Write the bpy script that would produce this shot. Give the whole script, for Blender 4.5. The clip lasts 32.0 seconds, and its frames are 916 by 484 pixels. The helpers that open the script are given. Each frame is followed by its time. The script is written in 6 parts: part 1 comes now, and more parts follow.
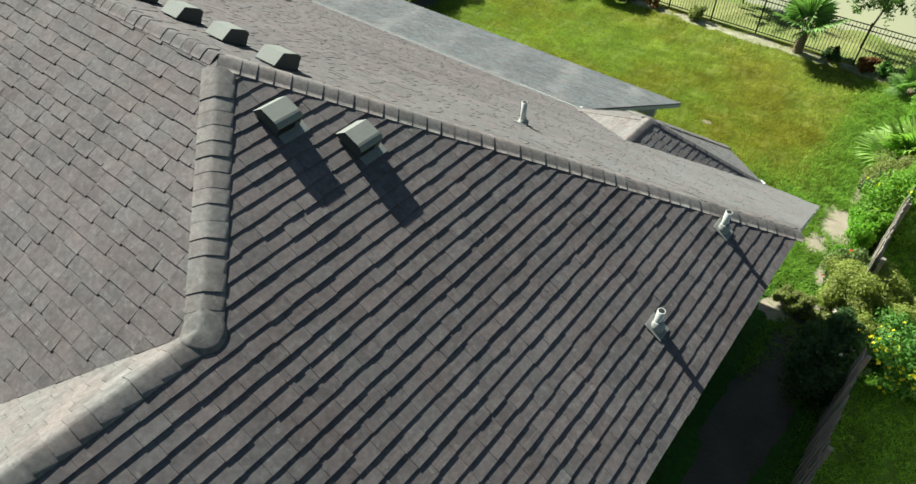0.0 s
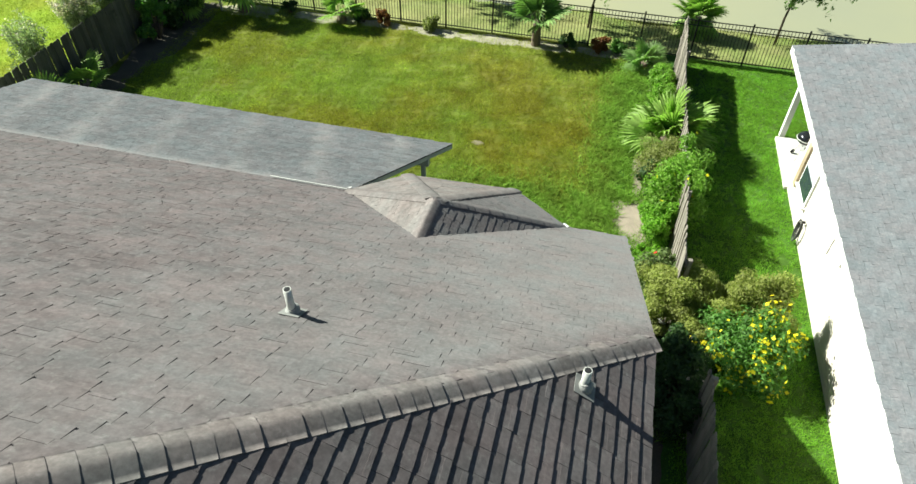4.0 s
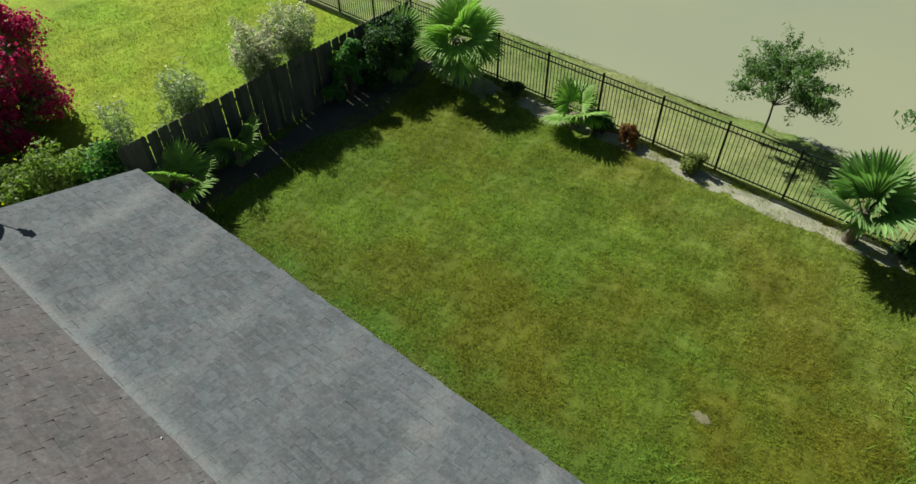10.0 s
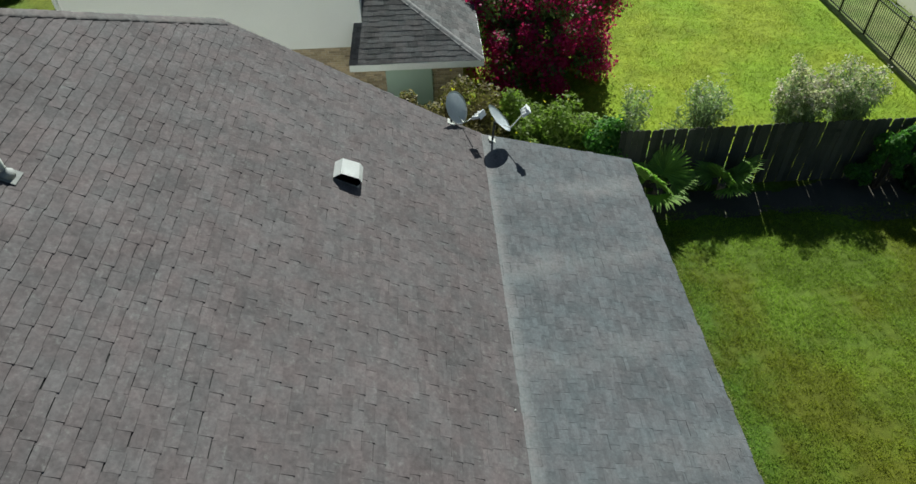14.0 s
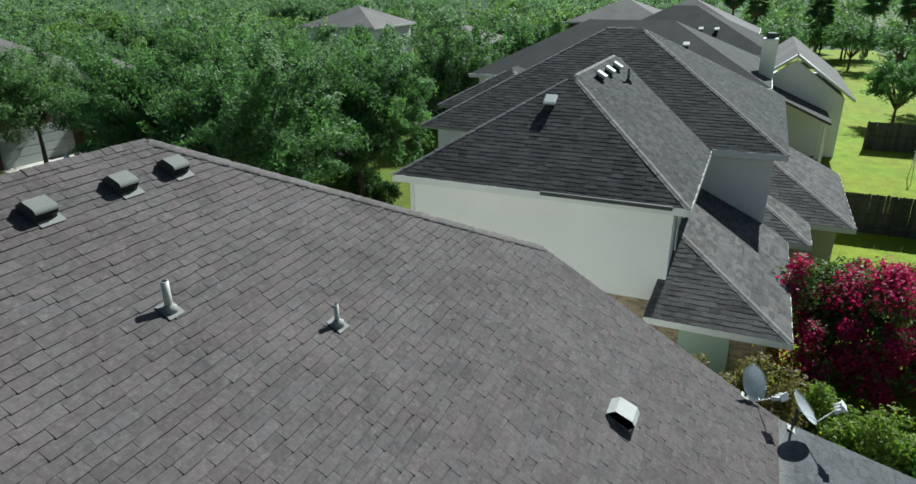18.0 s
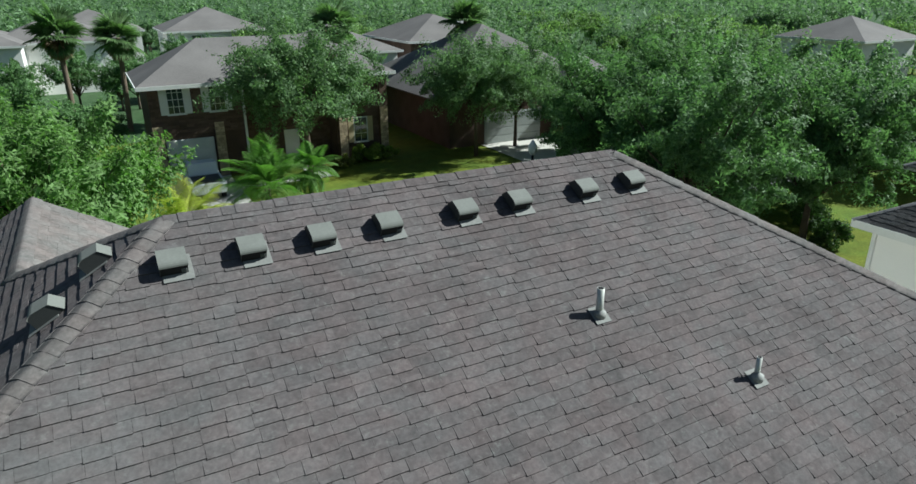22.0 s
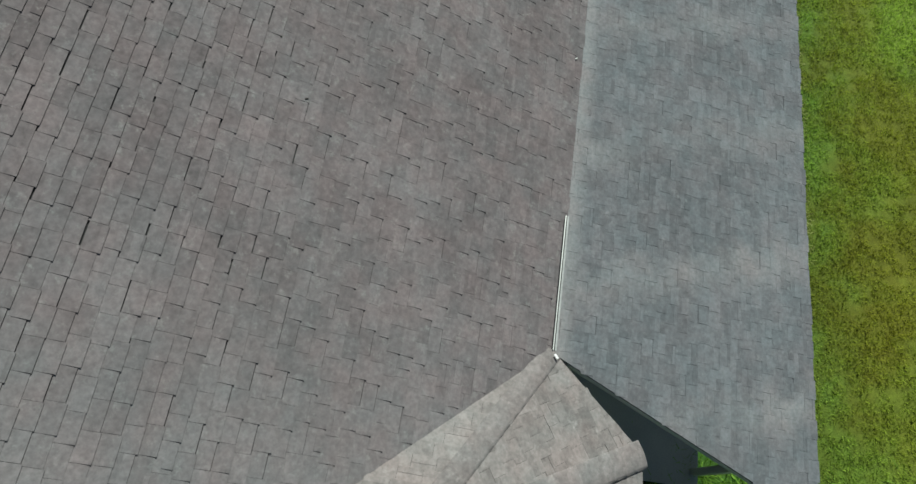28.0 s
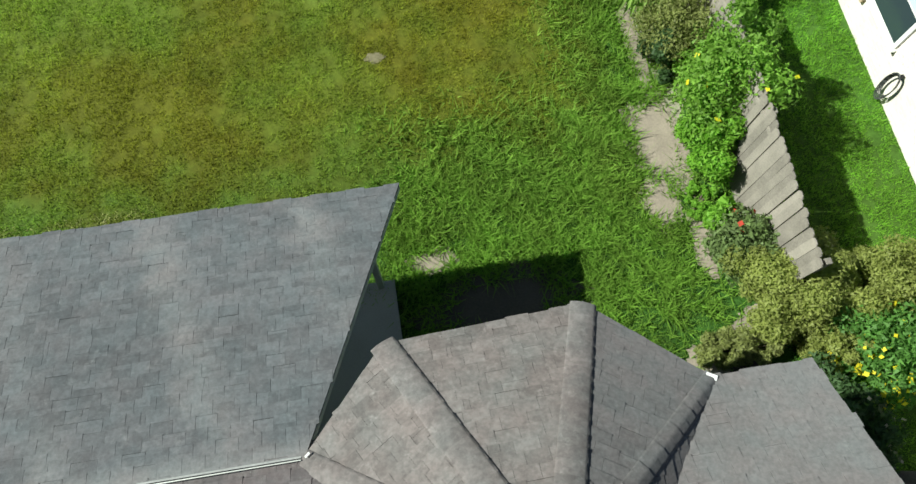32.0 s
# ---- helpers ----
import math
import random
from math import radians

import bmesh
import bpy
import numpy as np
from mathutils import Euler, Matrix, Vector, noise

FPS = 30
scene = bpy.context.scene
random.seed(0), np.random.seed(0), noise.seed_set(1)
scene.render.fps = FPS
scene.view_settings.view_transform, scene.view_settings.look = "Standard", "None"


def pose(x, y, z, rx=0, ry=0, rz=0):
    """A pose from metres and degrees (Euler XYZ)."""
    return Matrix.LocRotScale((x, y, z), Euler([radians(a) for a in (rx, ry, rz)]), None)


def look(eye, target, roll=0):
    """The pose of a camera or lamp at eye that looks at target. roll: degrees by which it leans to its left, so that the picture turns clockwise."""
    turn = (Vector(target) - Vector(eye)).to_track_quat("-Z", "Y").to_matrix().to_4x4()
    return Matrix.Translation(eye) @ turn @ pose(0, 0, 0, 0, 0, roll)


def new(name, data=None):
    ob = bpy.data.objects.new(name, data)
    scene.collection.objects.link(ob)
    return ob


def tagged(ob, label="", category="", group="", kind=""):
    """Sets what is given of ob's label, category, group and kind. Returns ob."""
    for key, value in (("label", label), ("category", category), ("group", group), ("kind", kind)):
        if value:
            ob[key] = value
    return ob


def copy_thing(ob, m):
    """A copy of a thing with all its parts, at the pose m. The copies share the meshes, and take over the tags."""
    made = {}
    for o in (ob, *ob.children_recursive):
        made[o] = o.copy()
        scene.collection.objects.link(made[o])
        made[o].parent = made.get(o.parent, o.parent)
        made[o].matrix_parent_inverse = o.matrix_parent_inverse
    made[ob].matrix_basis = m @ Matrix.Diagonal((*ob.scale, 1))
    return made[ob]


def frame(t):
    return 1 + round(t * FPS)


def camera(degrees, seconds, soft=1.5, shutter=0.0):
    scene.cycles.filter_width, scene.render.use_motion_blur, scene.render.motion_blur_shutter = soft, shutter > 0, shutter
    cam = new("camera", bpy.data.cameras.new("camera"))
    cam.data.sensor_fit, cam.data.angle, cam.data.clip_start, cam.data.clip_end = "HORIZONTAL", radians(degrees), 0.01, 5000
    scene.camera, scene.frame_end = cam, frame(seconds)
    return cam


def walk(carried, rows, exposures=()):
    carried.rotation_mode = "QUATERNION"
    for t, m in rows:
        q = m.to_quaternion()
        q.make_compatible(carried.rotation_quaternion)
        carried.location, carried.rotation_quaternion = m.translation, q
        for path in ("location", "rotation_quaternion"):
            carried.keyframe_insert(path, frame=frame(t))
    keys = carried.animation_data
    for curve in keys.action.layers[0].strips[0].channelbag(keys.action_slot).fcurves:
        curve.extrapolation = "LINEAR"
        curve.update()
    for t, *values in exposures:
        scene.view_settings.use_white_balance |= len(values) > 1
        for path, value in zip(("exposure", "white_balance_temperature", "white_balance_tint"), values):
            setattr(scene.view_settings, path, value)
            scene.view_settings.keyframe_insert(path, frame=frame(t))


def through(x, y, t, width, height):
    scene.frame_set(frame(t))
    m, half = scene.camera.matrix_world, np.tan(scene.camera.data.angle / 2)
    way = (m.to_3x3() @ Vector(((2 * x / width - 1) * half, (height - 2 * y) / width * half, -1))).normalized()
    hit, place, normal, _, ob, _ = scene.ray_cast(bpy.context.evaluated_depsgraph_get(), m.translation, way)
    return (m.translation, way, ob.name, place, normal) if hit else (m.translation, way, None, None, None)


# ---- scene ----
cam = camera(69.8, 32.0)
PATH = [
    (0, (4.61, -15.392, 11.697), (3.726, -14.247, 10.315), 1.2),
    (0.5, (4.585, -15.412, 11.671), (3.794, -14.198, 10.293), 1.1),
    (1, (4.564, -15.436, 11.686), (3.793, -14.208, 10.308), 1.1),
    (1.5, (4.474, -15.35, 11.699), (3.721, -14.112, 10.319), 1.2),
    (2, (4.112, -14.753, 11.692), (3.46, -13.461, 10.311), 1.3),
    (2.5, (3.636, -13.958, 11.7), (3.073, -12.627, 10.318), 1.4),
    (3, (3.26, -13.25, 11.716), (2.712, -11.913, 10.333), 1.4),
    (3.5, (3.183, -12.903, 11.743), (2.744, -11.527, 10.36), 1.1),
    (5.5, (3.034, -10.156, 11.348), (2.788, -8.734, 9.963), 0.9),
    (6, (2.937, -8.928, 11.313), (2.6, -7.528, 9.925), 0.8),
    (6.5, (2.88, -7.846, 11.302), (2.439, -6.479, 9.911), 0.5),
    (7, (2.827, -7.403, 11.272), (2.368, -6.045, 9.877), 0.5),
    (7.5, (2.734, -7.324, 11.245), (2.063, -6.058, 9.85), 0.2),
    (8, (2.622, -7.325, 11.201), (1.902, -6.086, 9.806), 0.2),
    (8.5, (2.411, -7.208, 11.149), (1.683, -5.975, 9.753), 0.3),
    (9, (1.937, -6.516, 11.118), (1.205, -5.29, 9.718), 0.3),
    (9.5, (1.179, -5.364, 11.093), (0.421, -4.16, 9.687), 0.2),
    (10, (0.423, -4.13, 11.107), (-0.481, -3.034, 9.699), -0.4),
    (10.5, (-0.027, -3.668, 11.127), (-1.105, -2.737, 9.723), -1.0),
    (11, (-0.245, -3.604, 11.175), (-1.384, -2.741, 9.776), -1.1),
    (11.5, (-0.377, -3.718, 11.231), (-1.521, -2.865, 9.83), -1.1),
    (12, (-0.46, -3.949, 11.319), (-1.729, -3.301, 9.915), -1.0),
    (12.5, (-0.539, -4.103, 11.282), (-1.932, -3.785, 9.882), -1.1),
    (13, (-0.573, -4.161, 11.224), (-1.987, -3.952, 9.826), -1.1),
    (13.5, (-0.578, -4.168, 11.189), (-1.997, -3.974, 9.792), -1.1),
    (14, (-0.521, -4.211, 11.143), (-1.956, -4.15, 9.752), -1.3),
    (14.5, (-0.451, -4.235, 11.076), (-1.876, -4.465, 9.693), -1.4),
    (16.5, (-0.464, -4.366, 10.663), (-1.803, -4.98, 9.31), -1.6),
    (17, (-0.48, -4.46, 10.729), (-2.004, -5.149, 9.631), -0.9),
    (17.5, (-0.421, -4.448, 10.803), (-1.942, -5.137, 9.702), -0.7),
    (18, (-0.373, -4.429, 10.83), (-2.064, -5.193, 10.084), -0.6),
    (18.5, (-0.409, -4.419, 10.847), (-2.027, -5.33, 10.104), -0.8),
    (19, (-0.493, -4.467, 10.873), (-1.928, -5.649, 10.138), -0.6),
    (19.5, (-0.472, -4.463, 10.906), (-1.788, -5.78, 10.177), -0.5),
    (20, (-0.389, -4.531, 10.945), (-1.469, -6.05, 10.218), -0.5),
    (20.5, (-0.369, -4.584, 10.973), (-1.163, -6.269, 10.245), -0.3),
    (21, (-0.284, -4.639, 11.011), (-1.031, -6.346, 10.285), -0.3),
    (21.5, (-0.193, -4.663, 11.064), (-0.915, -6.382, 10.341), -0.2),
    (22, (-0.173, -4.672, 11.128), (-1.056, -6.312, 10.399), -0.3),
    (22.5, (-0.109, -4.624, 11.12), (-1.381, -5.983, 10.389), -0.2),
    (23, (0.023, -4.55, 11.07), (-1.495, -5.626, 10.336), -0.1),
    (23.5, (0.14, -4.471, 10.994), (-1.456, -5.399, 10.225), -0.2),
    (24, (0.161, -4.448, 10.92), (-1.297, -5.245, 9.807), -0.2),
    (24.5, (0.141, -4.337, 10.89), (-1.048, -4.982, 9.418), -0.3),
    (25, (0.016, -4.34, 10.882), (-0.955, -4.866, 9.215), -0.3),
    (25.5, (0.061, -4.26, 10.842), (-0.721, -4.682, 9.05), -0.2),
    (27.5, (0.291, -4.095, 10.640), (-0.384, -4.333, 8.773), 0.0),
    (28, (0.266, -4.017, 10.573), (-0.443, -4.131, 8.707), -0.8),
    (28.5, (0.241, -3.965, 10.502), (-0.480, -3.966, 8.636), -1.1),
    (29, (0.238, -3.934, 10.454), (-0.483, -3.844, 8.591), -1.6),
    (29.5, (0.248, -3.913, 10.448), (-0.435, -3.674, 8.584), -1.9),
    (30, (0.234, -3.812, 10.490), (-0.370, -3.446, 8.619), -2.2),
    (30.5, (0.194, -3.670, 10.524), (-0.301, -3.193, 8.646), -2.1),
    (31, (0.138, -3.565, 10.558), (-0.149, -2.968, 8.671), -0.8),
    (31.5, (0.185, -3.524, 10.498), (0.114, -2.875, 8.608), 0.2),
    (32, (0.113, -3.559, 10.358), (0.238, -2.917, 8.469), 2.0),
]

walk(cam, [(t, look(eye, target, roll)) for t, eye, target, roll in PATH],
     exposures=[(0, 1.35, 6290, -3), (1, 1.28, 6240, -3), (2, 1.1, 6240, -3), (3.5, 1.36, 6290, -3), (6, 0.76, 6260, -3), (9, 0.63, 6160, -3), (12, 0.53, 6070, -3), (17, 0.56, 5730, -2), (23, 0.62, 5730, -2), (28, 0.63, 5920, -3), (30, 0.63, 5970, -3), (32, 0.83, 6040, -3)])

# ---- light ----
SUN = Vector((-2.68, 0.52, 2.39)).normalized()
world = bpy.data.worlds.new("sky")
scene.world = world
world.use_nodes = True
wn = world.node_tree.nodes
sky = wn.new("ShaderNodeTexSky")
sky.sky_type, sky.sun_disc = "NISHITA", False
sky.sun_elevation = math.asin(SUN.z)
sky.sun_rotation = math.atan2(SUN.x, SUN.y)
world.node_tree.links.new(sky.outputs[0], wn["Background"].inputs[0])
wn["Background"].inputs[1].default_value = 0.032
sun = new("sun", bpy.data.lights.new("sun", "SUN"))
sun.data.energy, sun.data.angle, sun.data.color = 5.0, radians(0.55), (1.0, 0.95, 0.87)
sun.matrix_basis = look(SUN * 60, (0, 0, 0))


# ---- building helpers ----
def shade(name, base, rough=0.8, metal=0.0, vary=0.2, grain=60.0, bump=0.2, stain=1.0, tint=None, pieces=0.0, spec=0.3, dist=0.004):
    """Paint with grain, larger stains and, where pieces > 0, a tone of its own for every piece."""
    m = bpy.data.materials.new(name)
    m.use_nodes = True
    t = m.node_tree
    n, l = t.nodes, t.links
    b = n["Principled BSDF"]
    b.inputs["Roughness"].default_value, b.inputs["Metallic"].default_value = rough, metal
    b.inputs["Specular IOR Level"].default_value = spec
    geo = n.new("ShaderNodeNewGeometry")
    fine, wide = n.new("ShaderNodeTexNoise"), n.new("ShaderNodeTexNoise")
    fine.inputs["Scale"].default_value, fine.inputs["Detail"].default_value = grain, 3
    wide.inputs["Scale"].default_value, wide.inputs["Detail"].default_value = stain, 4
    for x in (fine, wide):
        l.new(geo.outputs["Position"], x.inputs["Vector"])
    total = n.new("ShaderNodeMath")
    total.operation = "ADD"
    l.new(fine.outputs["Fac"], total.inputs[0])
    l.new(wide.outputs["Fac"], total.inputs[1])
    last = total
    if pieces:
        info = n.new("ShaderNodeObjectInfo")
        mix = n.new("ShaderNodeMath")
        mix.operation = "ADD"
        l.new(info.outputs["Random"], mix.inputs[0])
        l.new(geo.outputs["Random Per Island"], mix.inputs[1])
        frac = n.new("ShaderNodeMath")
        frac.operation = "FRACT"
        l.new(mix.outputs[0], frac.inputs[0])
        scale = n.new("ShaderNodeMath")
        scale.operation = "MULTIPLY_ADD"
        scale.inputs[1].default_value, scale.inputs[2].default_value = pieces * 2, -pieces
        l.new(frac.outputs[0], scale.inputs[0])
        add = n.new("ShaderNodeMath")
        add.operation = "ADD"
        l.new(total.outputs[0], add.inputs[0])
        l.new(scale.outputs[0], add.inputs[1])
        last = add
    ramp = n.new("ShaderNodeMapRange")
    ramp.inputs[1].default_value, ramp.inputs[2].default_value = 0.55, 1.45
    l.new(last.outputs[0], ramp.inputs[0])
    col = n.new("ShaderNodeMix")
    col.data_type = "RGBA"
    dark = [c * (1 - vary) for c in base]
    light = [min(1, c * (1 + vary)) for c in (tint or base)]
    col.inputs[6].default_value, col.inputs[7].default_value = (*dark, 1), (*light, 1)
    l.new(ramp.outputs[0], col.inputs[0])
    l.new(col.outputs[2], b.inputs["Base Color"])
    if bump:
        bp = n.new("ShaderNodeBump")
        bp.inputs["Strength"].default_value, bp.inputs["Distance"].default_value = bump, dist
        l.new(fine.outputs["Fac"], bp.inputs["Height"])
        l.new(bp.outputs[0], b.inputs["Normal"])
    return m


def mesh(name, verts, faces, mat, smooth=False):
    d = bpy.data.meshes.new(name)
    d.from_pydata([tuple(v) for v in verts], [], faces)
    d.materials.append(mat)
    if smooth:
        d.polygons.foreach_set("use_smooth", [True] * len(d.polygons))
    d.update()
    return d


def quads(name, v, mat):
    """Loose leaves from an array of shape (n, corners, 3)."""
    n, k = v.shape[:2]
    d = bpy.data.meshes.new(name)
    d.vertices.add(n * k)
    d.vertices.foreach_set("co", np.ascontiguousarray(v, dtype=np.float32).ravel())
    d.loops.add(n * k)
    d.loops.foreach_set("vertex_index", np.arange(n * k, dtype=np.int32))
    d.polygons.add(n)
    d.polygons.foreach_set("loop_start", np.arange(n, dtype=np.int32) * k)
    d.materials.append(mat)
    d.update(calc_edges=True)
    return d


def thing(name, at=(0, 0, 0), label="", category="", group="", kind=""):
    ob = new(name)
    ob.empty_display_size = 0.2
    ob.matrix_basis = Matrix.Translation(at)
    return tagged(ob, label, category, group, kind)


def part(name, shape, material, parent, label="", place=None):
    """Links a bmesh or a mesh as one object under a thing or a part. Without a place the mesh is in the world's coordinates."""
    if isinstance(shape, bmesh.types.BMesh):
        d = bpy.data.meshes.new(name)
        shape.to_mesh(d)
        shape.free()
        d.materials.append(material)
        shape = d
    ob = new(name, shape)
    if parent is not None:
        ob.parent = parent
        if place is None:
            up = parent.matrix_basis.copy()
            if parent.parent is not None:
                up = parent.parent.matrix_basis @ parent.matrix_parent_inverse @ up
            ob.matrix_parent_inverse = up.inverted()
    if place is not None:
        ob.matrix_basis = place
    return tagged(ob, label)


def box(size, at=(0, 0, 0), bevel=0.0, turn=None, bm=None):
    bm = bm or bmesh.new()
    m = Matrix.Translation(at) @ (turn or Matrix()) @ Matrix.Diagonal((*size, 1))
    made = bmesh.ops.create_cube(bm, size=1, matrix=m)
    if bevel:
        edges = list({e for v in made["verts"] for e in v.link_edges})
        bmesh.ops.bevel(bm, geom=edges, offset=bevel, segments=2, affect="EDGES", profile=0.5)
    return bm


def tube(points, radii, sides=8, bm=None, cap=True):
    bm = bm or bmesh.new()
    rings, pts = [], [Vector(p) for p in points]
    for i, p in enumerate(pts):
        way = (pts[min(i + 1, len(pts) - 1)] - pts[max(i - 1, 0)]).normalized()
        a = way.orthogonal().normalized() if abs(way.z) > 0.95 else way.cross(Vector((0, 0, 1))).normalized()
        b = way.cross(a)
        r = radii[i] if isinstance(radii, (list, tuple)) else radii
        rings.append([bm.verts.new(p + a * r * math.cos(2 * math.pi * k / sides) + b * r * math.sin(2 * math.pi * k / sides)) for k in range(sides)])
    for r0, r1 in zip(rings, rings[1:]):
        for k in range(sides):
            bm.faces.new((r0[k], r0[(k + 1) % sides], r1[(k + 1) % sides], r1[k])).smooth = True
    if cap:
        bm.faces.new(rings[0][::-1])
        bm.faces.new(rings[-1])
    return bm


def prism(outline, low, high, bm=None):
    """An upright block over an outline in the plan."""
    bm = bm or bmesh.new()
    a = [bm.verts.new((x, y, low)) for x, y in outline]
    b = [bm.verts.new((x, y, high)) for x, y in outline]
    bm.faces.new(a[::-1])
    bm.faces.new(b)
    for i in range(len(a)):
        j = (i + 1) % len(a)
        bm.faces.new((a[i], a[j], b[j], b[i]))
    bmesh.ops.recalc_face_normals(bm, faces=bm.faces)
    return bm


def slab(corners, thick, bm=None):
    """A board of even thickness under a flat face."""
    bm = bm or bmesh.new()
    c = [Vector(p) for p in corners]
    n = (c[1] - c[0]).cross(c[2] - c[0]).normalized()
    if n.z < 0:
        c.reverse()
        n = -n
    a = [bm.verts.new(p) for p in c]
    b = [bm.verts.new(p - n * thick) for p in c]
    bm.faces.new(a)
    bm.faces.new(b[::-1])
    for i in range(len(a)):
        j = (i + 1) % len(a)
        bm.faces.new((a[j], a[i], b[i], b[j]))
    return bm


# ---- materials ----
def shingle_paint(name, base, light, streak=None, vary=0.3, pieces=0.13, each=0.0, east_light=None):
    """Granules, blotches a hand wide, pale lichen specks, broad weathering, and pale runs down the slope where streak is given."""
    m = shade(name, base, 0.93, vary=vary, grain=11, bump=0, stain=0.9, pieces=pieces, spec=0.2)
    t = m.node_tree
    n, l = t.nodes, t.links
    b = n["Principled BSDF"]
    src = b.inputs["Base Color"].links[0].from_socket
    geo = n.new("ShaderNodeNewGeometry")
    speck, grit = n.new("ShaderNodeTexNoise"), n.new("ShaderNodeTexNoise")
    speck.inputs["Scale"].default_value, speck.inputs["Detail"].default_value, speck.inputs["Roughness"].default_value = 9, 7, 0.78
    grit.inputs["Scale"].default_value, grit.inputs["Detail"].default_value = 260, 2
    for x in (speck, grit):
        l.new(geo.outputs["Position"], x.inputs["Vector"])
    pick = n.new("ShaderNodeMapRange")
    pick.inputs[1].default_value, pick.inputs[2].default_value, pick.inputs[4].default_value = 0.55, 0.7, 0.8
    l.new(speck.outputs["Fac"], pick.inputs[0])
    a = n.new("ShaderNodeMix")
    a.data_type = "RGBA"
    a.inputs[7].default_value = (*light, 1)
    l.new(pick.outputs[0], a.inputs[0])
    l.new(src, a.inputs[6])
    last = a
    if streak:
        xyz, fray = n.new("ShaderNodeSeparateXYZ"), n.new("ShaderNodeTexNoise")
        fray.inputs["Scale"].default_value, fray.inputs["Detail"].default_value, fray.inputs["Roughness"].default_value = 1.9, 7, 0.75
        l.new(geo.outputs["Position"], xyz.inputs[0])
        l.new(geo.outputs["Position"], fray.inputs["Vector"])
        wander, gap = n.new("ShaderNodeMath"), n.new("ShaderNodeMath")
        wander.operation, gap.operation = "MULTIPLY_ADD", "PINGPONG"
        wander.inputs[1].default_value, gap.inputs[1].default_value = 1.1, 0.95
        l.new(fray.outputs["Fac"], wander.inputs[0])
        shift = n.new("ShaderNodeMath")
        shift.inputs[1].default_value = 3.15 - 0.5
        slant = n.new("ShaderNodeMath")
        slant.operation = "MULTIPLY_ADD"
        slant.inputs[1].default_value = 0.37
        l.new(xyz.outputs[1], slant.inputs[0])
        l.new(xyz.outputs[0], slant.inputs[2])
        l.new(slant.outputs[0], shift.inputs[0])
        l.new(shift.outputs[0], wander.inputs[2])
        l.new(wander.outputs[0], gap.inputs[0])
        fade = n.new("ShaderNodeMapRange")
        for i, v in enumerate((0.0, 0.42, 1.1, 0.0)):
            fade.inputs[i + 1].default_value = v
        l.new(gap.outputs[0], fade.inputs[0])
        edge = n.new("ShaderNodeMath")
        edge.operation = "MULTIPLY"
        few, strong, some = n.new("ShaderNodeTexNoise"), n.new("ShaderNodeMapRange"), n.new("ShaderNodeMath")
        few.inputs["Scale"].default_value = 0.55
        l.new(geo.outputs["Position"], few.inputs["Vector"])
        for i, v in enumerate((0.42, 0.62, 0.25, 1.25)):
            strong.inputs[i + 1].default_value = v
        l.new(few.outputs["Fac"], strong.inputs[0])
        some.operation = "MULTIPLY"
        l.new(fade.outputs[0], some.inputs[0])
        l.new(strong.outputs[0], some.inputs[1])
        l.new(some.outputs[0], edge.inputs[0])
        l.new(fray.outputs["Fac"], edge.inputs[1])
        last = n.new("ShaderNodeMix")
        last.data_type = "RGBA"
        last.inputs[7].default_value = (*streak, 1)
        rim, worn, ragged, most = n.new("ShaderNodeMapRange"), n.new("ShaderNodeMath"), n.new("ShaderNodeMath"), n.new("ShaderNodeMath")
        ragged.operation, worn.operation, most.operation = "MULTIPLY_ADD", "MULTIPLY", "MAXIMUM"
        ragged.inputs[1].default_value = 0.22
        l.new(fray.outputs["Fac"], ragged.inputs[0])
        l.new(xyz.outputs[1], ragged.inputs[2])
        for i, v in enumerate((-3.06, -2.86, 1.0, 0.0)):
            rim.inputs[i + 1].default_value = v
        l.new(ragged.outputs[0], rim.inputs[0])
        worn.inputs[1].default_value = 0.75
        l.new(rim.outputs[0], worn.inputs[0])
        l.new(worn.outputs[0], most.inputs[0])
        l.new(edge.outputs[0], most.inputs[1])
        l.new(most.outputs[0], last.inputs[0])
        l.new(a.outputs[2], last.inputs[6])
    if east_light:
        # light painted into the colour towards the end of the slope, ragged and patchy
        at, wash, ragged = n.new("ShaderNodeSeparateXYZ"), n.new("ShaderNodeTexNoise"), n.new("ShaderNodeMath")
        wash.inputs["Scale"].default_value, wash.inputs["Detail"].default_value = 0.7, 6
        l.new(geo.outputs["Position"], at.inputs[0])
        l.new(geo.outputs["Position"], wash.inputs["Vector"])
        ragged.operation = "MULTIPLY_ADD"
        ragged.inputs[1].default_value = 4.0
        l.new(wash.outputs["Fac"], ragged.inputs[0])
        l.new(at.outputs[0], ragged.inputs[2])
        # worn is how strongly that light is painted, rising with x
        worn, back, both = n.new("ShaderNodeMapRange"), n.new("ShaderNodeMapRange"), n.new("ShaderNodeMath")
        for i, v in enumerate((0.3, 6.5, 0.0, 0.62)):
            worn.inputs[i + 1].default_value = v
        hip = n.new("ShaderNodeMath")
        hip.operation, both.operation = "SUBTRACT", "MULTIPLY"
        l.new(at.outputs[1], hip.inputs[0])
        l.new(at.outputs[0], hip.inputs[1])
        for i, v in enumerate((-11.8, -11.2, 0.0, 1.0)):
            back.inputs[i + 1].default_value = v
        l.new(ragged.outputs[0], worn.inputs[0])
